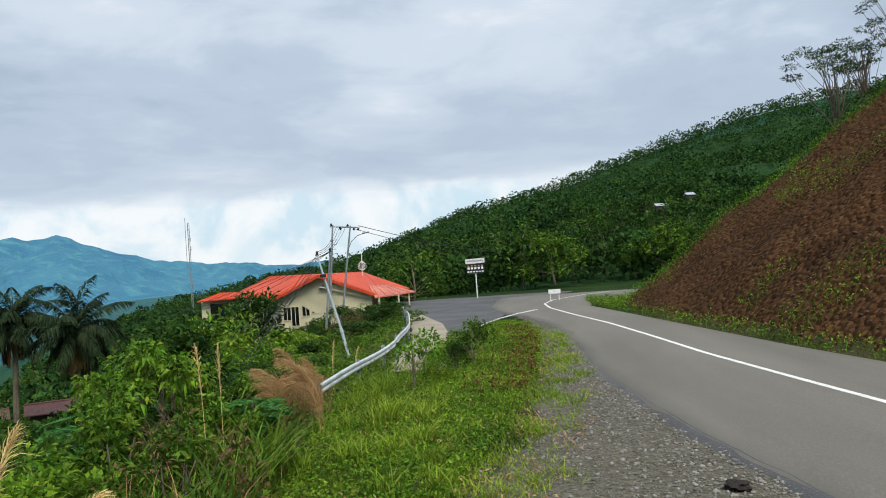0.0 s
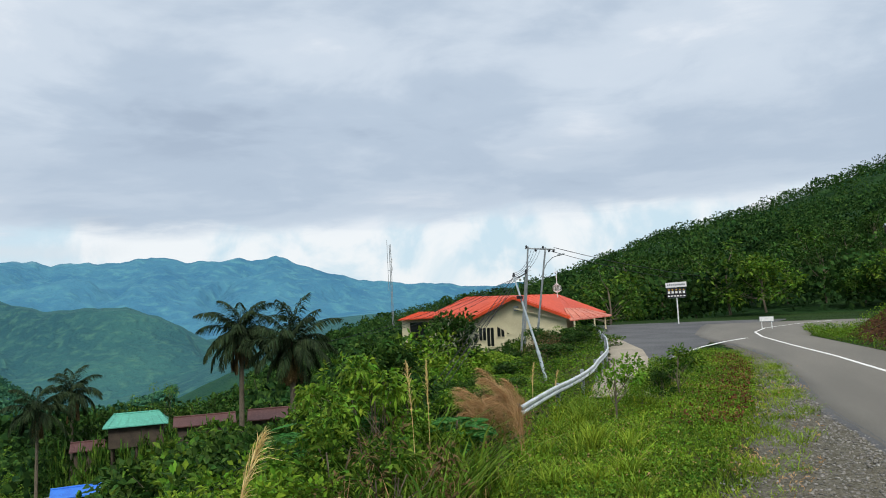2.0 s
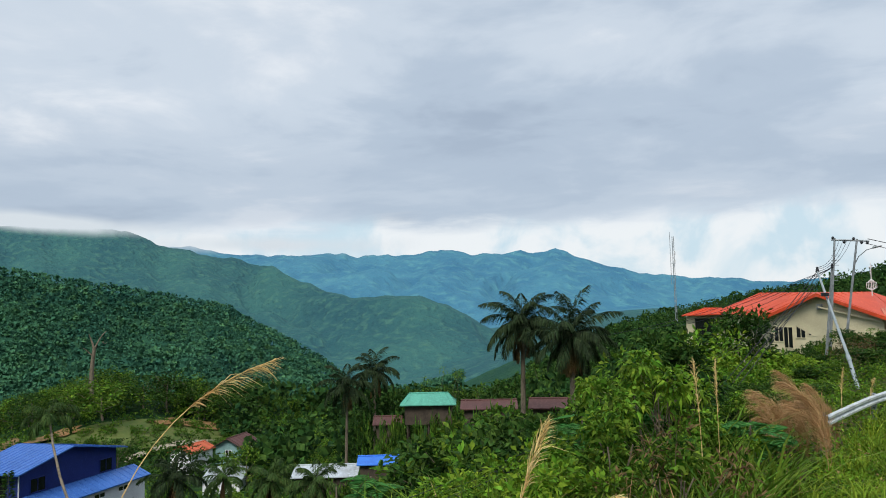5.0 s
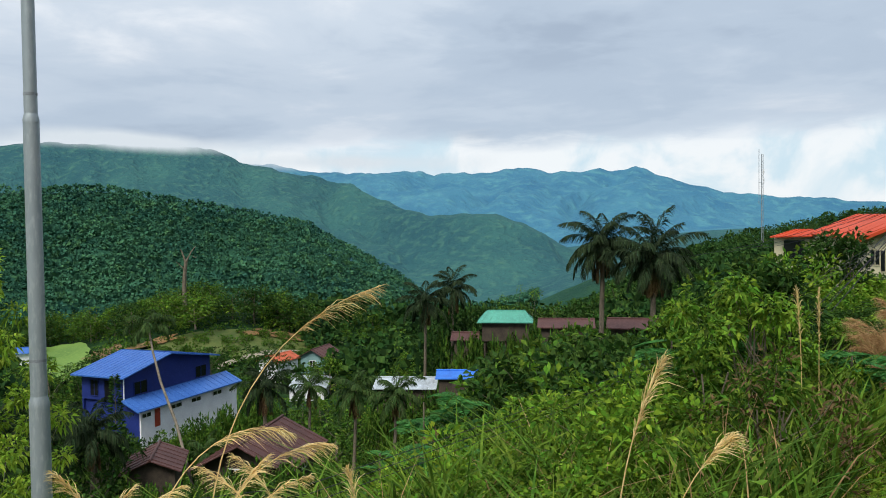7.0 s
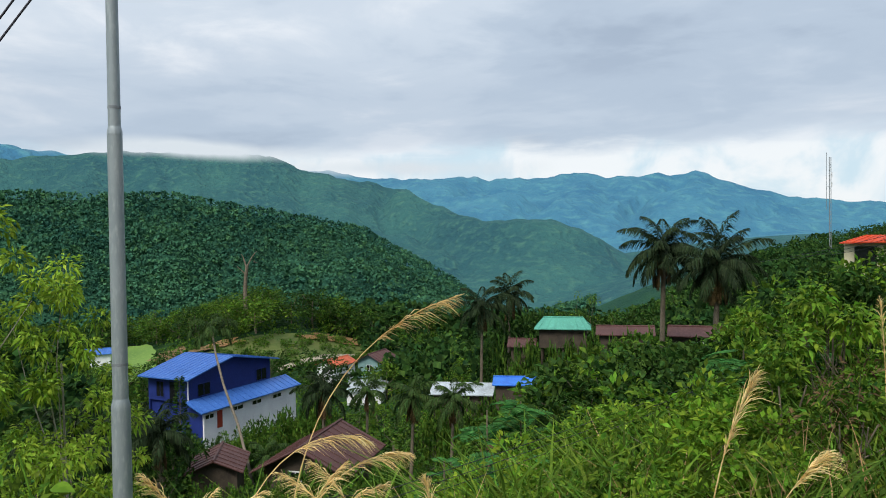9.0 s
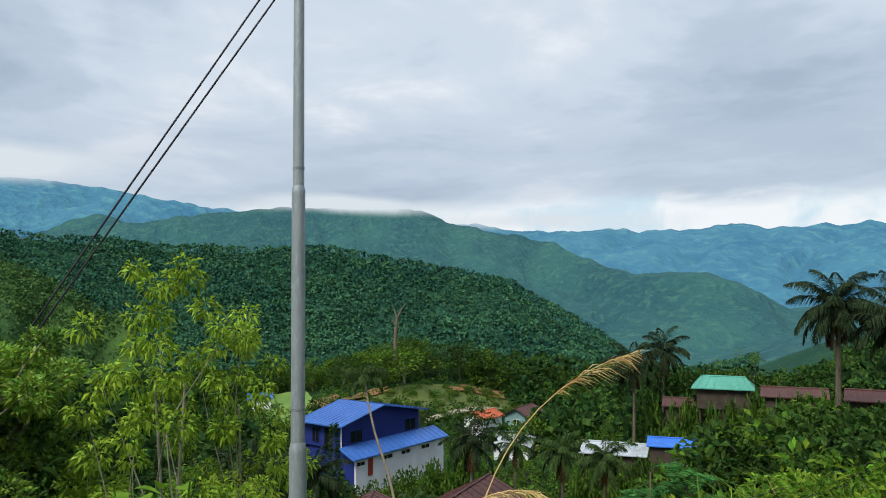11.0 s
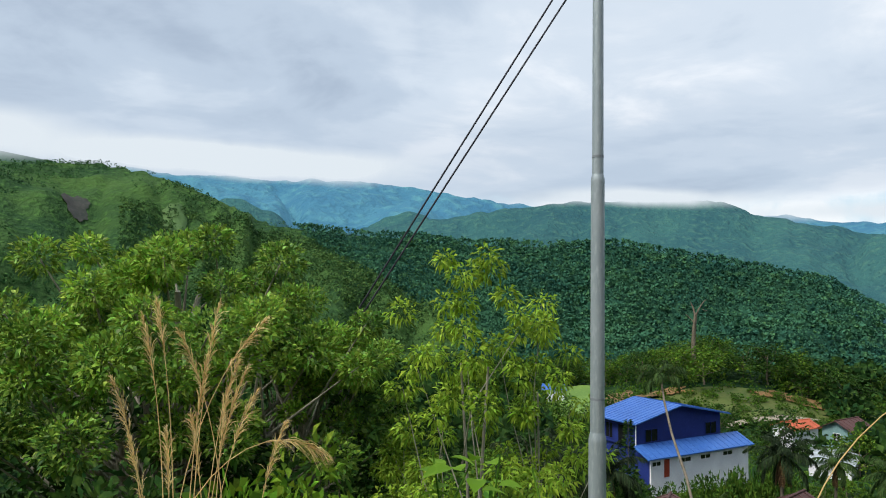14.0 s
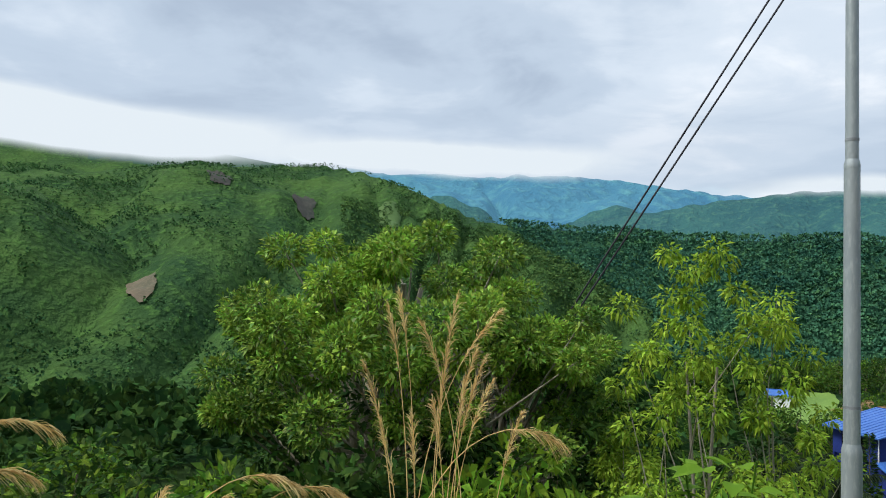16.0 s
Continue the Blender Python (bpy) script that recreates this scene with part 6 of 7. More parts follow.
part("trunk", merge([limb((0, 0, 0), (0.3, 0, top_ * 0.88), 0.6, 0.38, 0.03), limb((0.2, 0, top_ * 0.8), (-0.5, -0.9, top_ + 0.6), 0.3, 0.1), limb((0.2, 0, top_ * 0.84), (0.8, 2.2, top_ + 1.2), 0.22, 0.06), limb((0.6, 1.6, top_ * 0.93), (0.2, 2.6, top_ * 0.92), 0.16, 0.06), limb((0.3, 0, top_ * 0.72), (-0.5, -2.0, top_ * 0.86), 0.2, 0.06)]), M["bark"], snag, "", True)

# thin-crowned trees on top of the cut bank
for x, y, z, h, sp in ((29.0, 69.2, 16.4, 5.6, 3.6), (32.4, 63.5, 19.0, 7.0, 3.4), (30.2, 66.0, 17.5, 3.4, 2.0)):
    zg = min(z, ground_z(x, y))
    broadleaf("thin_tree", (x, y, zg), z + h - zg, sp, (z - zg) + h * 0.3, 26, 110, (0.24, 0.09), M["leaf_deep"], M["bark"], "tall sparse tree against the sky above the bank", "tree", "trees above the bank", trunk_r=0.12, dome=0.8, clump_r=0.22, flat=0.25)
for x, y in ((25.8, 54.5), (27.5, 56.0), (24.2, 56.5)):
    broadleaf("bank_top_bush", (x, y, ground_z(x, y) - 0.2), 2.2, 1.7, 0.3, 16, 110, (0.3, 0.12), M["leaf_deep"], M["bark"], "dark bush overhanging the top of the bank", "bush", "bushes on the bank", trunk_r=0.05, stems=3)

# ---------------------------------------------------------------- shrubs and weeds on the near slope
SHRUBS = [
    (broadleaf("weed_shrub", placed(30, 11), 2.2, 1.2, 0.3, 32, 230, (0.145, 0.062), M["leaf_mid"], M["bark"], "leafy green weed shrub on the slope", "shrub", "weed shrubs", limb_every=3, trunk_r=0.025, stems=3, clump_r=0.23), 2.2),
    (broadleaf("weed_shrub", placed(36, 9), 1.8, 1.1, 0.2, 32, 250, (0.125, 0.056), M["leaf_weed"], M["bark"], "bright green weed shrub on the slope", "shrub", "weed shrubs", limb_every=3, trunk_r=0.02, stems=3, clump_r=0.23), 1.8),
    (broadleaf("weed_shrub", placed(25, 15), 2.8, 1.3, 0.5, 30, 200, (0.17, 0.072), M["leaf_deep"], M["bark"], "dark green bush on the slope", "shrub", "weed shrubs", limb_every=3, trunk_r=0.03, stems=3, clump_r=0.23), 2.8),
    (broadleaf("weed_shrub", placed(41, 12), 2.4, 1.2, 0.4, 28, 220, (0.15, 0.056), M["leaf_yellow"], M["bark"], "yellow-green weed shrub on the slope", "shrub", "weed shrubs", limb_every=3, trunk_r=0.025, stems=3, clump_r=0.23), 2.4),
    (broadleaf("leggy_shrub", placed(27, 13), 2.6, 1.2, 0.9, 18, 250, (0.18, 0.072), M["leaf_weed"], M["bark"], "leggy shrub with large light green leaves on bare stems", "shrub", "leggy shrubs", limb_every=1, trunk_r=0.025, stems=4, clump_r=0.22, dome=0.85, droop=0.45), 2.6),
    (broadleaf("dry_shrub", placed(26, 10), 1.8, 1.0, 0.2, 22, 110, (0.13, 0.03), M["dead_frond"], M["bark"], "tangle of dry brown stalks and leaves", "shrub", "dry shrubs", limb_every=1, trunk_r=0.02, stems=5, clump_r=0.26), 1.8),
]
# bushes and trees between the guard rail and the hall
for az, r, el, k in ((9.4, 58, -2.6, 2), (10.2, 60, -2.3, 0), (11.0, 58, -2.2, 2), (11.9, 60, -2.0, 0), (12.7, 57, -2.3, 2), (13.5, 60, -2.1, 2), (14.4, 58, -2.5, 0), (15.2, 60, -2.9, 2), (16.0, 57, -3.5, 2), (9.0, 50, -3.2, 0), (10.4, 48, -3.4, 2), (11.8, 47, -3.5, 2), (13.2, 46, -3.6, 0), (14.6, 45, -3.7, 2), (16.2, 44, -3.8, 3), (12.4, 38, -4.9, 2), (14.0, 36, -5.2, 0), (15.6, 36, -5.4, 2), (17.4, 38, -4.6, 0), (19.7, 50, -0.9, 2), (21.2, 48, -2.2, 1), (22.8, 52, -1.7, 1), (18.3, 52, -3.4, 2), (24, 45, -2.7, 0), (20, 40, -3.8, 1), (26, 42, -3.8, 0), (17.4, 48, -4.0, 3), (23, 36, -4.4, 1), (28.4, 44, -4.0, 0), (16.9, 58, -3.5, 2), (12.7, 45, -2.5, 5), (13.3, 44, -2.7, 5), (12.1, 46, -2.7, 5)):
    x, y = at_polar(az, r)
    z = ground_z(x, y)
    h = max(1.2, EYE_H + r * math.tan(radians(el)) - z) * 1.1
    ob, kh = SHRUBS[k]
    copy_thing(ob, pose(x, y, z - 0.1, 0, 0, az * 77) @ Matrix.Diagonal((max(h / kh, 1.3), max(h / kh, 1.3), h / kh, 1)))

for az, r, el, k in ((68.0, 9.5, -18.2, 1), (70.5, 10.0, -17.6, 3), (66.0, 9.2, -18.8, 1), (72.6, 9.2, -17.2, 3), (62.5, 9.6, -18.4, 4), (64.2, 10.4, -18.4, 3)):
    x, y = at_polar(az, r)
    z = ground_z(x, y)
    h = max(0.5, EYE_H + r * math.tan(radians(el)) - z)
    ob, kh = SHRUBS[k]
    copy_thing(ob, pose(x, y, z - 0.05, 0, 0, az * 77) @ Matrix.Diagonal((0.6, 0.6, h / kh, 1)))

g4 = np.random.default_rng(33)
placed_n = 0
for i in range(1400):
    az = g4.uniform(13, 128)
    r = 6.5 + 30 * g4.uniform() ** 1.2
    x, y = at_polar(az, r)
    if x > float(table(SHELF_LIP, y)) - 0.6 or (15.3 < r < 20 and az > 73) or (az > 73 and r < 10):
        continue
    z = ground_z(x, y)
    lim = top_limit(az, r) - (2.0 if r < 9 else 0)
    hmax = EYE_H + r * math.tan(radians(lim)) - z
    if hmax < 0.7:
        continue
    h = min(hmax * g4.uniform(0.7, 1.0), 4.5)
    k, kh = SHRUBS[int(g4.choice(6, p=(0.33, 0.23, 0.17, 0.05, 0.18, 0.04) if r < 15 else (0.27, 0.07, 0.52, 0.02, 0.10, 0.02)))]
    s = h / kh
    w = min(1.6, max(s, 0.75))
    copy_thing(k, pose(x, y, z - 0.05, 0, 0, g4.uniform(0, 360)) @ Matrix.Diagonal((w, w, s, 1)))
    placed_n += 1
    if placed_n > 165:
        break


# ---------------------------------------------------------------- grass
def grass_stuff(name, n, sample, hgt, wid, mat, label, lean=0.5, seed=0):
    g = np.random.default_rng(seed)
    x, y = sample(g, n)
    z = height(x, y)
    h = hgt * g.uniform(0.45, 1.2, len(x)) * (0.75 + 0.5 * (fbm(x / 1.3, y / 1.3, 2, seed) + 0.5))
    l_ = g.normal(size=(len(x), 2)) * lean
    v, f = blades(np.stack([x, y, z - 0.02], 1), h, l_, wid * g.uniform(0.6, 1.2, len(x)))
    return tagged(mesh_object(name, v, f, [mat]), label, "grass", kind="stuff")


def strip(g, n):
    y = 4.5 + 40 * g.uniform(size=n) ** 1.5
    lo, hi = table(SHELF_LIP, y) + 0.4, table(SHOULDER, y) + 1.0
    x = lo + (hi - lo) * g.uniform(size=n) ** 0.9
    keep = fbm(x / 1.1, y / 1.1, 3, 77) > (0.75 * smooth(-2.4, 1.4, x - hi) - 0.6)
    keep &= ~((y > 26) & (x < table(APRON_R, y)))
    return x[keep], y[keep]


def near_slope(g, n):
    az, r = g.uniform(14, 72, n), 3.6 + 10 * g.uniform(size=n) ** 1.2
    x, y = polar(az, r)
    keep = x < table(SHELF_LIP, y) + 0.6
    return x[keep], y[keep]


grass_stuff("verge_grass", 52000, strip, 0.17, 0.019, M["grass_blade"], "short bright green grass on the roadside verge", 0.55, 41)
grass_stuff("tall_grass", 15000, near_slope, 1.3, 0.046, M["grass_tall"], "tall broad-bladed grass on the slope edge", 0.5, 42)


grass_stuff("dry_grass", 2600, near_slope, 1.1, 0.016, M["rust_plume"], "dry brown grass stalks on the slope edge", 0.45, 45)


def valley_lip(g, n):
    az, r = g.uniform(70, 132, n), 4.6 + 4.5 * g.uniform(size=n)
    return polar(az, r)


grass_stuff("tall_grass", 4000, valley_lip, 0.75, 0.032, M["grass_tall"], "tall grass on the lip of the valley", 0.5, 46)


def tufts(g, n):
    c = 90
    cy = 5 + 26 * g.uniform(size=c)
    cx = table(SHELF_LIP, cy) + 0.4 + 2.6 * g.uniform(size=c) ** 1.5
    i = g.integers(0, c, n)
    x, y = cx[i] + g.normal(size=n) * 0.10, cy[i] + g.normal(size=n) * 0.10
    k = ~((y > 26) & (x < table(APRON_R, y) + 0.2))
    return x[k], y[k]


grass_stuff("grass_tufts", 5000, tufts, 0.55, 0.02, M["grass_blade"], "tufts of long arching grass along the slope edge", 0.55, 43)


def bank_green(g, n):
    y = g.uniform(10, 62, n)
    x = table(ROAD_R, np.minimum(y, 55)) + 0.3 + g.uniform(size=n) ** 1.3 * 22
    b = bank(x, y)
    k = (b < 0.1) & (g.uniform(size=n) < 0.5) | (fbm(x / 5.5, y / 5.5, 3, 61) > 0.22) & (y > 25) & (g.uniform(size=n) < 0.6) | (y > 49 + g.normal(size=n) * 1.4)
    k &= x < 34
    return x[k], y[k]


def scatter_leaves(name, x, y, leaf, mat, label, lift=0.3, seed=0, category="weeds"):
    g = np.random.default_rng(seed)
    n = len(x)
    p = np.stack([x, y, height(x, y) + g.uniform(size=n) * lift], 1)
    w = g.normal(size=(n, 3)) + np.array([0, 0, 0.6])
    return tagged(mesh_object(name, *leaf_quads(p, w, leaf[0] * g.uniform(0.6, 1.3, n), leaf[1] * g.uniform(0.6, 1.2, n)), [mat]), label, category, kind="stuff")


grass_stuff("bank_grass", 15000, bank_green, 0.30, 0.030, M["grass_tall"], "patchy yellow-green weeds on the earth bank", 0.5, 44)
g5 = np.random.default_rng(50)
bx_, by_ = bank_green(g5, 60000)
scatter_leaves("bank_weeds", bx_[::3], by_[::3], (0.16, 0.075), M["leaf_mid"], "low leafy weeds on the earth bank", 0.5, 51)
k_ = np.arange(len(bx_)) % 3 > 0
scatter_leaves("bank_weeds", bx_[k_], by_[k_], (0.14, 0.06), M["leaf_weed"], "yellow-green weeds on the earth bank", 0.6, 56)
wx_, wy_ = strip(g5, 80000)
k_ = wx_ < table(SHOULDER, wy_) - 0.4
scatter_leaves("verge_weeds", wx_[k_], wy_[k_], (0.082, 0.046), M["leaf_weed"], "small leafy weeds in the verge grass", 0.2, 52)
nx_, ny_ = near_slope(g5, 16000)
scatter_leaves("slope_weeds", nx_, ny_, (0.12, 0.065), M["leaf_mid"], "creeping leafy weeds on the slope edge", 0.8, 53)
nx_, ny_ = near_slope(g5, 12000)
scatter_leaves("slope_weeds", nx_, ny_, (0.14, 0.075), M["leaf_mid"], "creeping leafy weeds on the slope edge", 0.6, 54)
ly_ = g5.uniform(8, 46, 16000)
lx_ = table(SHELF_LIP, ly_) + 0.7 - 7 * g5.uniform(size=16000) ** 1.4
scatter_leaves("slope_weeds", lx_[::2], ly_[::2], (0.12, 0.055), M["leaf_mid"], "leafy weeds below the shelf edge", 0.7, 57)
scatter_leaves("slope_weeds", lx_[1::2], ly_[1::2], (0.11, 0.05), M["leaf_weed"], "leafy weeds below the shelf edge", 0.6, 58)
vy_ = 5 + 30 * g5.uniform(size=9000) ** 1.4
vx_ = table(SHELF_LIP, vy_) + 0.6 + (table(SHOULDER, vy_) + 0.6 - table(SHELF_LIP, vy_)) * g5.uniform(size=9000)
k_ = fbm(vx_ / 0.8, vy_ / 0.8, 3, 91) > 0.12
scatter_leaves("dead_leaves", vx_[k_], vy_[k_], (0.09, 0.03), M["rust_plume"], "patches of dry brown grass litter in the verge", 0.16, 59, "leaf litter")
dy_ = g5.uniform(19, 40, 2600)
dx_ = table(SHOULDER, dy_) - 0.5 - np.abs(g5.normal(size=2600)) * 0.8
scatter_leaves("dead_leaves", dx_, dy_, (0.13, 0.06), M["dead_leaf"], "reddish dead leaves and earth along the verge", 0.18, 55, "leaf litter")


def gravel_tufts(g, n):
    c = 46
    cy = 4.5 + 30 * g.uniform(size=c) ** 1.3
    lo, hi = table(SHOULDER, cy), table(ROAD_L, cy)
    cx = lo + 0.2 + (hi - lo - 0.5) * g.uniform(size=c) ** 1.8
    i = g.integers(0, c, n)
    return cx[i] + g.normal(size=n) * 0.14, cy[i] + g.normal(size=n) * 0.22


grass_stuff("gravel_grass", 4200, gravel_tufts, 0.25, 0.017, M["grass_blade"], "sparse grass tufts growing in the roadside gravel", 0.7, 47)


# ---------------------------------------------------------------- reeds
REEDS = (
    # bearing, range, plume-tip angle, lean sideways (to the left), lean away, plume length
    (54.6, 5.9, -3.4, -0.42, 0.05, 0.62), (35.7, 4.6, -8.2, -0.12, 0.0, 0.55), (31.0, 5.0, -13.4, -0.22, 0.1, 0.3),
    (102.6, 7.4, -1.1, -0.05, 0, 0.75), (107.2, 7.6, -2.0, 0.06, 0, 0.7), (106.4, 7.9, -0.9, 0.05, 0, 0.6), (109.0, 7.2, -5.6, 0.1, 0, 0.7), (99.6, 7.6, -2.2, -0.2, 0, 0.6),
    (103.4, 7.0, -4.6, -0.04, 0, 0.65), (104.2, 7.3, -8.2, 0.05, 0, 0.6), (101.4, 7.2, -4.8, -0.08, 0, 0.7), (100.9, 7.0, -5.4, -0.1, 0, 0.7), (105.7, 7.1, -9.0, 0.02, 0, 0.55), (107.9, 7.0, -9.4, 0.08, 0, 0.6), (102.0, 7.5, -7.0, -0.03, 0, 0.6),
    (96.0, 6.6, -11.0, -0.5, 0, 0.55), (121.5, 6.2, -13.0, -0.12, 0, 0.5), (118.0, 6.2, -13.6, -0.3, 0, 0.45), (113.5, 6.2, -13.4, -0.5, 0, 0.5), (110.5, 6.2, -14.2, -0.5, 0, 0.45), (105.0, 7.6, -3.0, 0.12, 0, 0.6), (100.2, 7.4, -7.0, -0.12, 0, 0.6), (98.4, 7.0, -9.0, -0.1, 0, 0.6), (127.5, 7.0, -9.5, -0.5, 0, 0.5), (128.5, 6.8, -12, -0.5, 0, 0.5),
    (64.5, 6.6, -14.6, 0.25, 0, 0.6), (66.8, 6.2, -15.0, 0.3, 0, 0.5), (61.2, 5.8, -13.2, -0.50, 0, 0.6), (58.4, 5.9, -14.2, -0.48, 0, 0.5), (75.6, 6.2, -14.2, 0.2, 0, 0.5), (68.2, 6.0, -16.0, -0.4, 0, 0.5), (62.4, 6.4, -14.8, -0.25, 0, 0.6), (59.8, 6.2, -16.3, -0.45, 0, 0.5), (71.0, 6.8, -15.9, -0.22, 0, 0.55), (69.6, 6.6, -17.3, -0.35, 0, 0.5), (78.4, 6.6, -17.0, 0.15, 0, 0.5), (74.3, 6.6, -17.8, -0.2, 0, 0.45), (56.9, 6.0, -16.0, 0.06, 0, 0.4),
    (24.2, 11.0, -4.0, 0.03, 0, 0.75), (22.6, 12.0, -4.2, 0.0, 0, 0.8), (14.2, 20, -4.6, -0.05, 0, 0.8), (12.4, 21, -5.2, -0.1, 0, 0.8), 
)
for az, r, el, ls, la, pl in REEDS:
    x, y, z = placed(az, r)
    tip = EYE_H + r * math.tan(radians(el))
    ca, sa = math.cos(radians(az)), math.sin(radians(az))
    k = abs(ls)
    h = max(0.6, (tip - z) / (1 - 0.12 * k))
    # the tip stands on its bearing, so the foot is set back against the lean
    side = np.array([-ca, -sa]) * ls
    reed("reed", (x - side[0] * h, y - side[1] * h, ground_z(x - side[0] * h, y - side[1] * h) - 0.05), h + z - ground_z(x - side[0] * h, y - side[1] * h) + 0.05, side * h / max(0.3, h + z - ground_z(x - side[0] * h, y - side[1] * h)), pl, M["straw"], "dry straw-coloured reed with a feathery plume", width=0.10, fluffy=0.6)
# rusty plume grass by the guard rail
g6 = np.random.default_rng(66)
for i in range(22):
    az, r = g6.uniform(14.8, 19.0), g6.uniform(15.5, 18.5)
    x, y, z = placed(az, r)
    tip = EYE_H + r * math.tan(radians(-3.9 - abs(az - 16.4) * 0.9 - g6.uniform(0, 3.0)))
    h = max(1.0, tip - z)
    ca, sa = math.cos(radians(az)), math.sin(radians(az))
    ls = g6.uniform(0.1, 0.5)
    reed("rusty_reed", (x, y, z - 0.05), h, (-ca * ls, -sa * ls), 1.25, M["rust_plume"], "rust-brown feathery plume grass by the guard rail", "rusty reeds", width=0.24, fluffy=2.2)


# ---------------------------------------------------------------- broad-leaved plant and ferns close by
def leaf_blade(L, W_, fold=0.25, droop=0.3, n=6):
    vs, fs = [], []
    for i in range(n + 1):
        t = i / n
        w = W_ * math.sin(math.pi * min(1, t ** 0.75)) * 0.5
        c = (L * t * (1 - 0.15 * droop * t), 0, -droop * L * t * t)
        vs += [(c[0], -w, c[2] + fold * w), c, (c[0], w, c[2] + fold * w)]
    for i in range(n):
        a = i * 3
        fs += [(a, a + 1, a + 4, a + 3), (a + 1, a + 2, a + 5, a + 4)]
    return vs, fs


def big_leaf_plant(loc, h, n, L, label, group="broad-leaved plants"):
    t = thing("broad_leaved_plant", loc, label, "plant", group)
    part("stem", merge([limb((0, 0, 0), (0.15 * math.cos(k), 0.15 * math.sin(k), h * (0.8 + 0.1 * k)), 0.014, 0.006) for k in range(3)]), M["leaf_mid"], t)
    for i in range(n):
        a = i * 2.4
        b_ = leaf_blade(L * rng.uniform(0.75, 1.15), L * 0.62)
        z = h * rng.uniform(0.55, 1.0)
        m = pose(0.1 * math.cos(a), 0.1 * math.sin(a), z, 0, 0, math.degrees(a)) @ pose(rng.uniform(0.05, 0.35), 0, 0, rng.uniform(-20, 20), rng.uniform(-25, 10), 0)
        part("leaf", ([tuple(m @ Vector(v)) for v in b_[0]], b_[1]), M["leaf_bright"], t, "", True)
    return t


for az, r, el, n, L in ((91.0, 5.3, -10.6, 22, 0.19), (88.6, 5.2, -11.4, 22, 0.19), (86.4, 5.4, -11.0, 20, 0.19), (84.0, 5.6, -11.8, 20, 0.19), (27.2, 4.9, -15.8, 7, 0.20), (78.8, 6.2, -17.5, 8, 0.24), (47.5, 4.6, -19.5, 8, 0.22)):
    x, y, z = placed(az, r)
    big_leaf_plant((x, y, z), EYE_H + r * math.tan(radians(el)) - z, n, L, "young plant with large soft bright green leaves")


def fern_tree(loc, h, n, L):
    t = thing("feather_leaved_shrub", loc, "shrub with flat feathery blue-green leaves", "shrub", "feathery shrubs")
    part("stem", tube([(0, 0, 0), (0.05, 0, h)], [0.03, 0.015], 6), M["bark"], t)
    for i in range(n):
        a = i * 2.4
        el = rng.uniform(-0.1, 0.5)
        d = np.array([math.cos(a) * math.cos(el), math.sin(a) * math.cos(el), math.sin(el)])
        ts = np.linspace(0.15, 1, 22)
        p = np.array([0.05, 0, h * rng.uniform(0.7, 1.0)]) + d * L * ts[:, None] - np.array([0, 0, 0.25 * L]) * ts[:, None] ** 2
        s = unit(np.cross(d, np.array([0, 0, 1.0])))
        w = 0.42 * L * np.sin(math.pi * (0.15 + 0.8 * ts))
        geo = join_arrays([leaf_quads(p, d * 0.45 + s * q + np.array([0, 0, 0.05]) + np.zeros((22, 3)), w, 0.055 * L + 0.01, 0.08) for q in (-1, 1)])
        part("leaf", geo, M["leaf_fern"], t)
    return t


for az, r, el in ((20.6, 13.5, -8.2), (47.5, 15, -12.0), (50.0, 15, -12.6), (49.0, 11.5, -15.8), (53.5, 13, -16), (32, 14, -8), (28, 15, -7)):
    x, y, z = placed(az, r)
    fern_tree((x, y, z), max(0.8, EYE_H + r * math.tan(radians(el)) - z), 14, 0.7)

# sapling on the verge
broadleaf("sapling", (-2.95, 20.0, -0.05), 2.1, 0.65, 0.9, 9, 130, (0.16, 0.075), M["leaf_bright"], M["bark"], "thin-stemmed sapling growing on the verge", "sapling", trunk_r=0.03, clump_r=0.42)
broadleaf("sapling", (-1.6, 25.0, -0.05), 1.7, 0.7, 0.7, 11, 130, (0.16, 0.07), M["leaf_mid"], M["bark"], "dark green sapling at the end of the verge", "sapling", trunk_r=0.03, clump_r=0.4)
for i in range(9):
    y = 22 + i * 1.3
    x = float(table(APRON_R, max(24, y))) + 0.9 + 0.5 * math.sin(i * 2.1)
    k, kh = SHRUBS[(0, 2, 1)[i % 3]]
    s = (0.38, 0.35, 0.4)[i % 3]
    copy_thing(k, pose(x, y, -0.05, 0, 0, i * 50) @ Matrix.Diagonal((s, s, s, 1)))

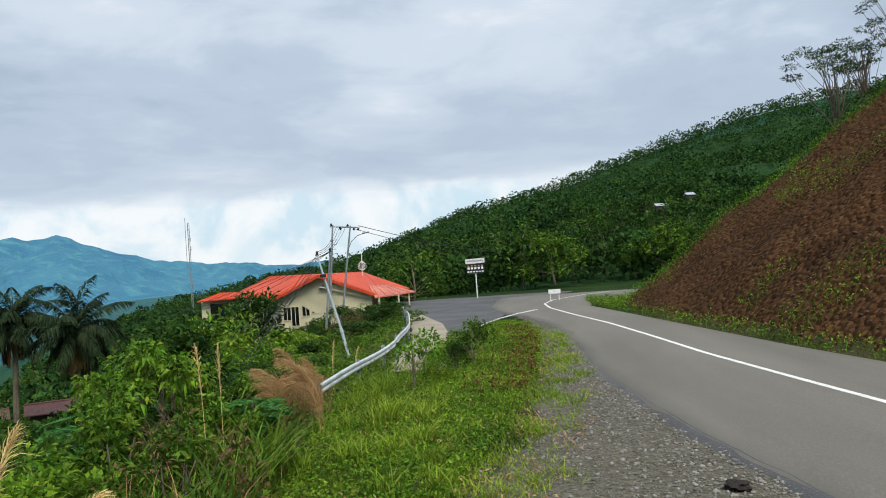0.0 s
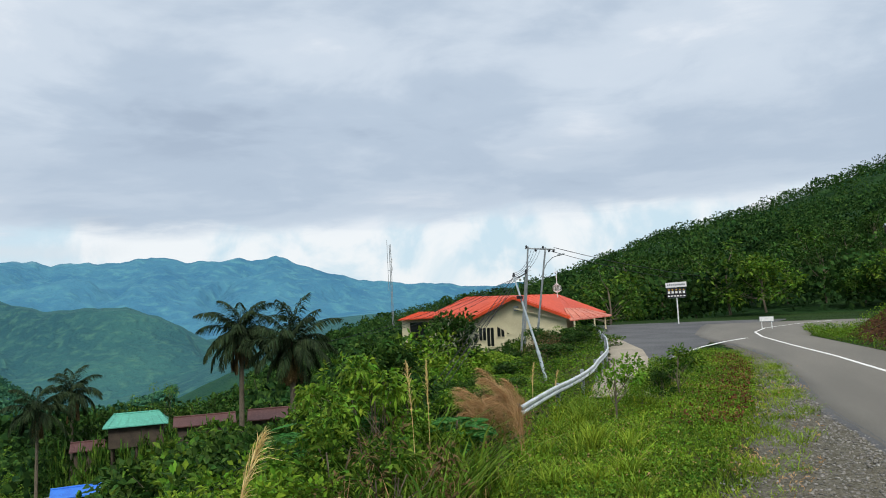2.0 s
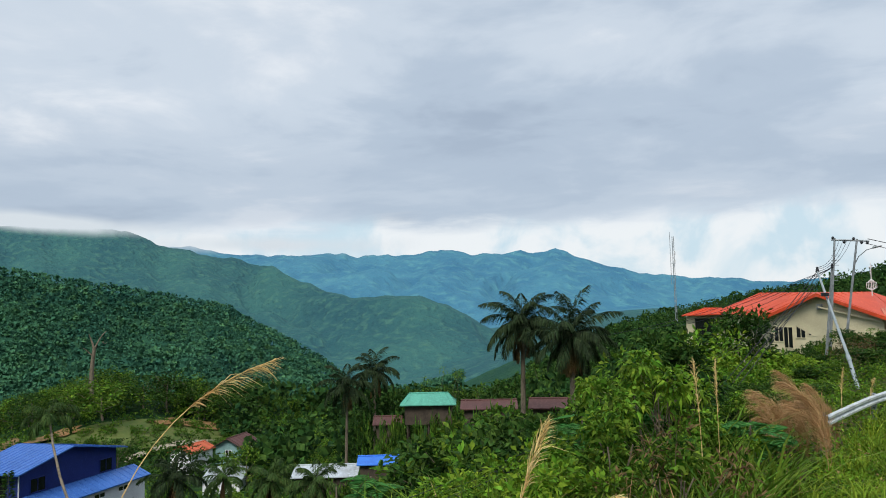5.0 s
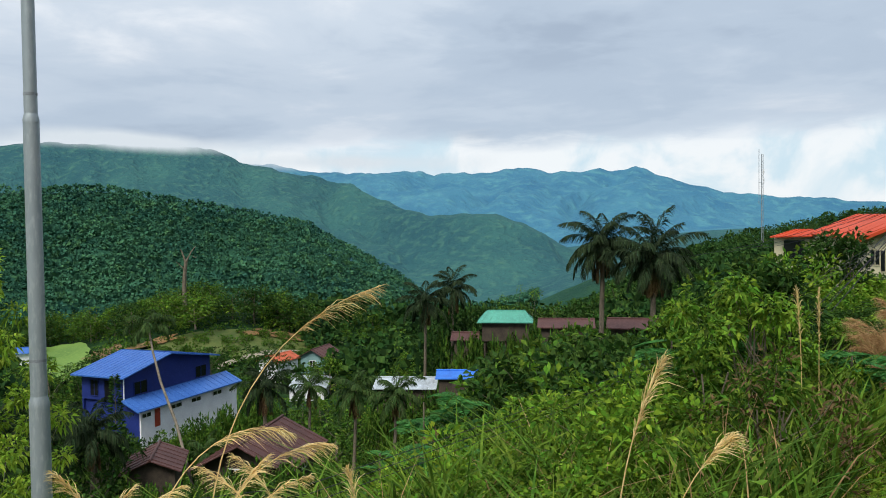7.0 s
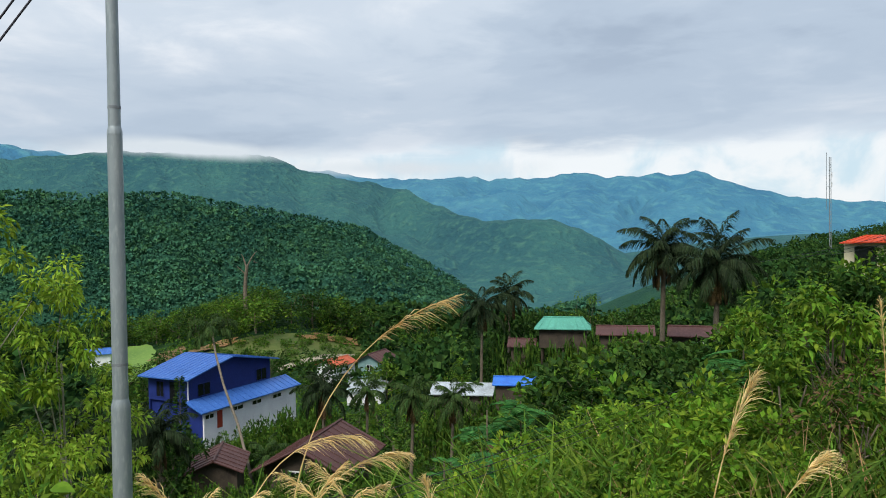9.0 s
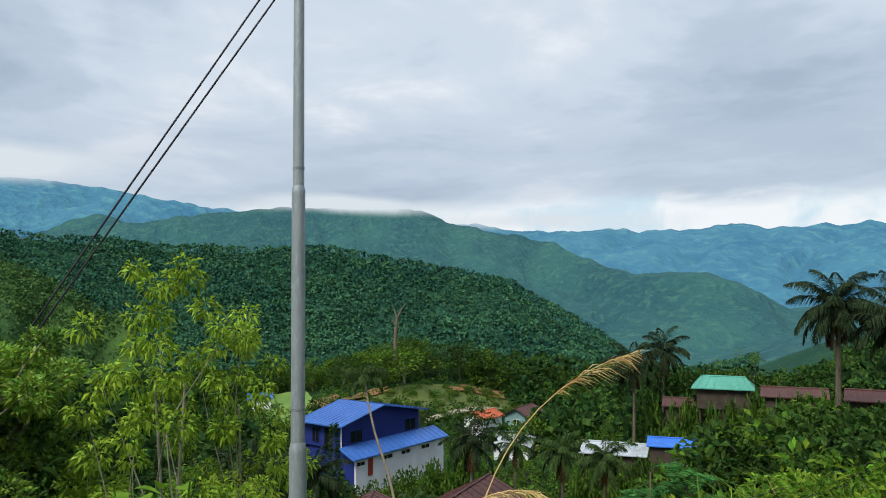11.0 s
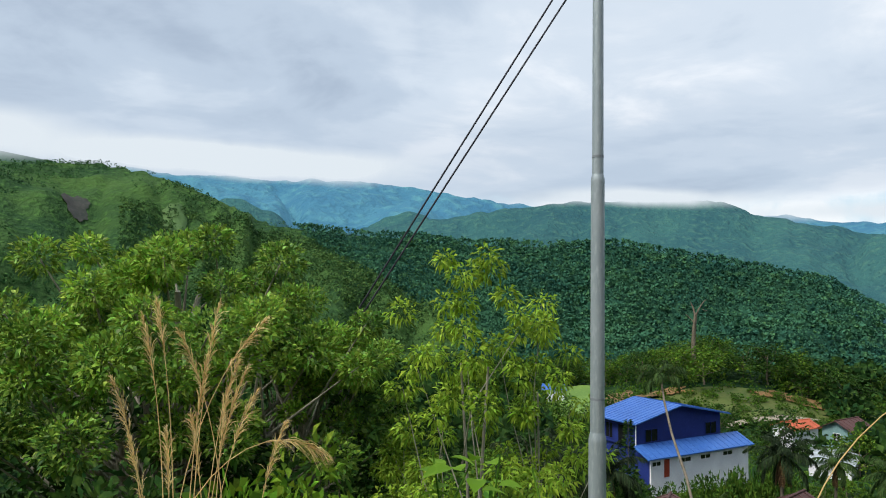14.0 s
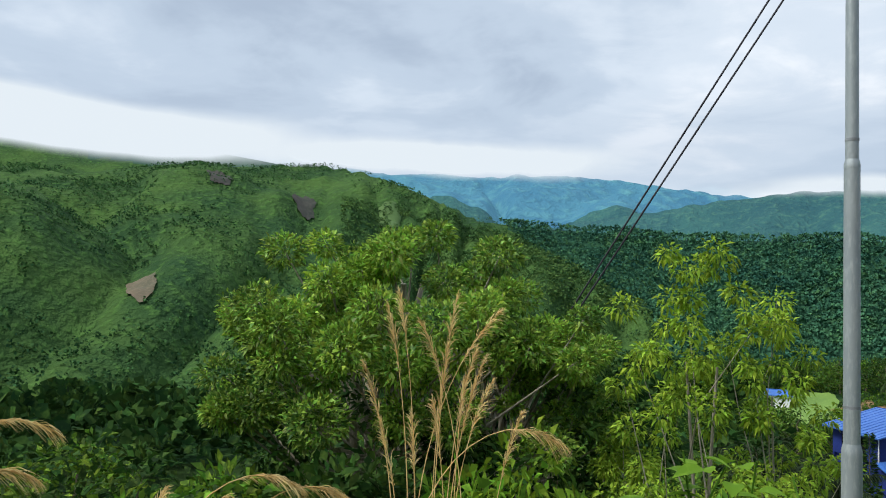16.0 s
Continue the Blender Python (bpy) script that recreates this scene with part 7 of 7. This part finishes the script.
# ---------------------------------------------------------------- stones, clod
bm = bmesh.new()
bmesh.ops.create_icosphere(bm, subdivisions=1, radius=1.0)
sv = np.array([v.co for v in bm.verts])
sf = np.array([[v.index for v in f.verts] for f in bm.faces])
bm.free()


def pebbles(name, x, y, z, size, mat, label, seed):
    g = np.random.default_rng(seed)
    n = len(x)
    s = size * g.uniform(0.35, 1.0, n) ** 1.6
    v = sv[None] * (1 + g.normal(size=(n, len(sv), 1)) * 0.16) * s[:, None, None] * g.uniform(0.6, 1.2, (n, 1, 3)) * np.array([1, 1, 0.65])
    v = v + np.stack([x, y, z + s * 0.25], 1)[:, None]
    f = sf[None] + (np.arange(n) * len(sv))[:, None, None]
    return tagged(mesh_object(name, v.reshape(-1, 3), f.reshape(-1, 3), [mat]), label, "gravel", kind="stuff")


g7 = np.random.default_rng(70)
py = 5 + 32 * g7.uniform(size=9000) ** 1.7
lo, hi = table(SHOULDER, py) - 0.5, table(ROAD_L, py) - 0.02
px = lo + (hi - lo) * g7.uniform(size=9000) ** 0.6
pebbles("shoulder_gravel", px, py, -0.085 + 0.03 * np.sin(np.pi * np.clip((px - lo - 0.5) / (hi - lo - 0.2), 0, 1)), 0.042, M["stone"], "loose grey road gravel on the shoulder", 71)
qy = g7.uniform(12, 60, 3500)
qx = table(ROAD_R, np.minimum(qy, 55)) + 0.7 + g7.uniform(size=3500) ** 1.4 * 24
pebbles("bank_rubble", qx, qy, height(qx, qy), 0.10, M["earth_lump"], "lumps of broken red-brown earth on the bank", 72)
bm = bmesh.new()
bmesh.ops.create_icosphere(bm, subdivisions=3, radius=0.17)
for v in bm.verts:
    v.co *= 1 + 0.5 * noise.noise(v.co * 9) + 0.25 * noise.noise(v.co * 25)
    v.co.z *= 0.42
clod = new("earth_clod", bpy.data.meshes.new("earth_clod"))
bm.to_mesh(clod.data)
bm.free()
clod.data.materials.append(M["clod_earth"])
clod.location = (2.75, 10.4, -0.02)
tagged(clod, "dark clod of earth lying on the gravel shoulder", "earth clod")
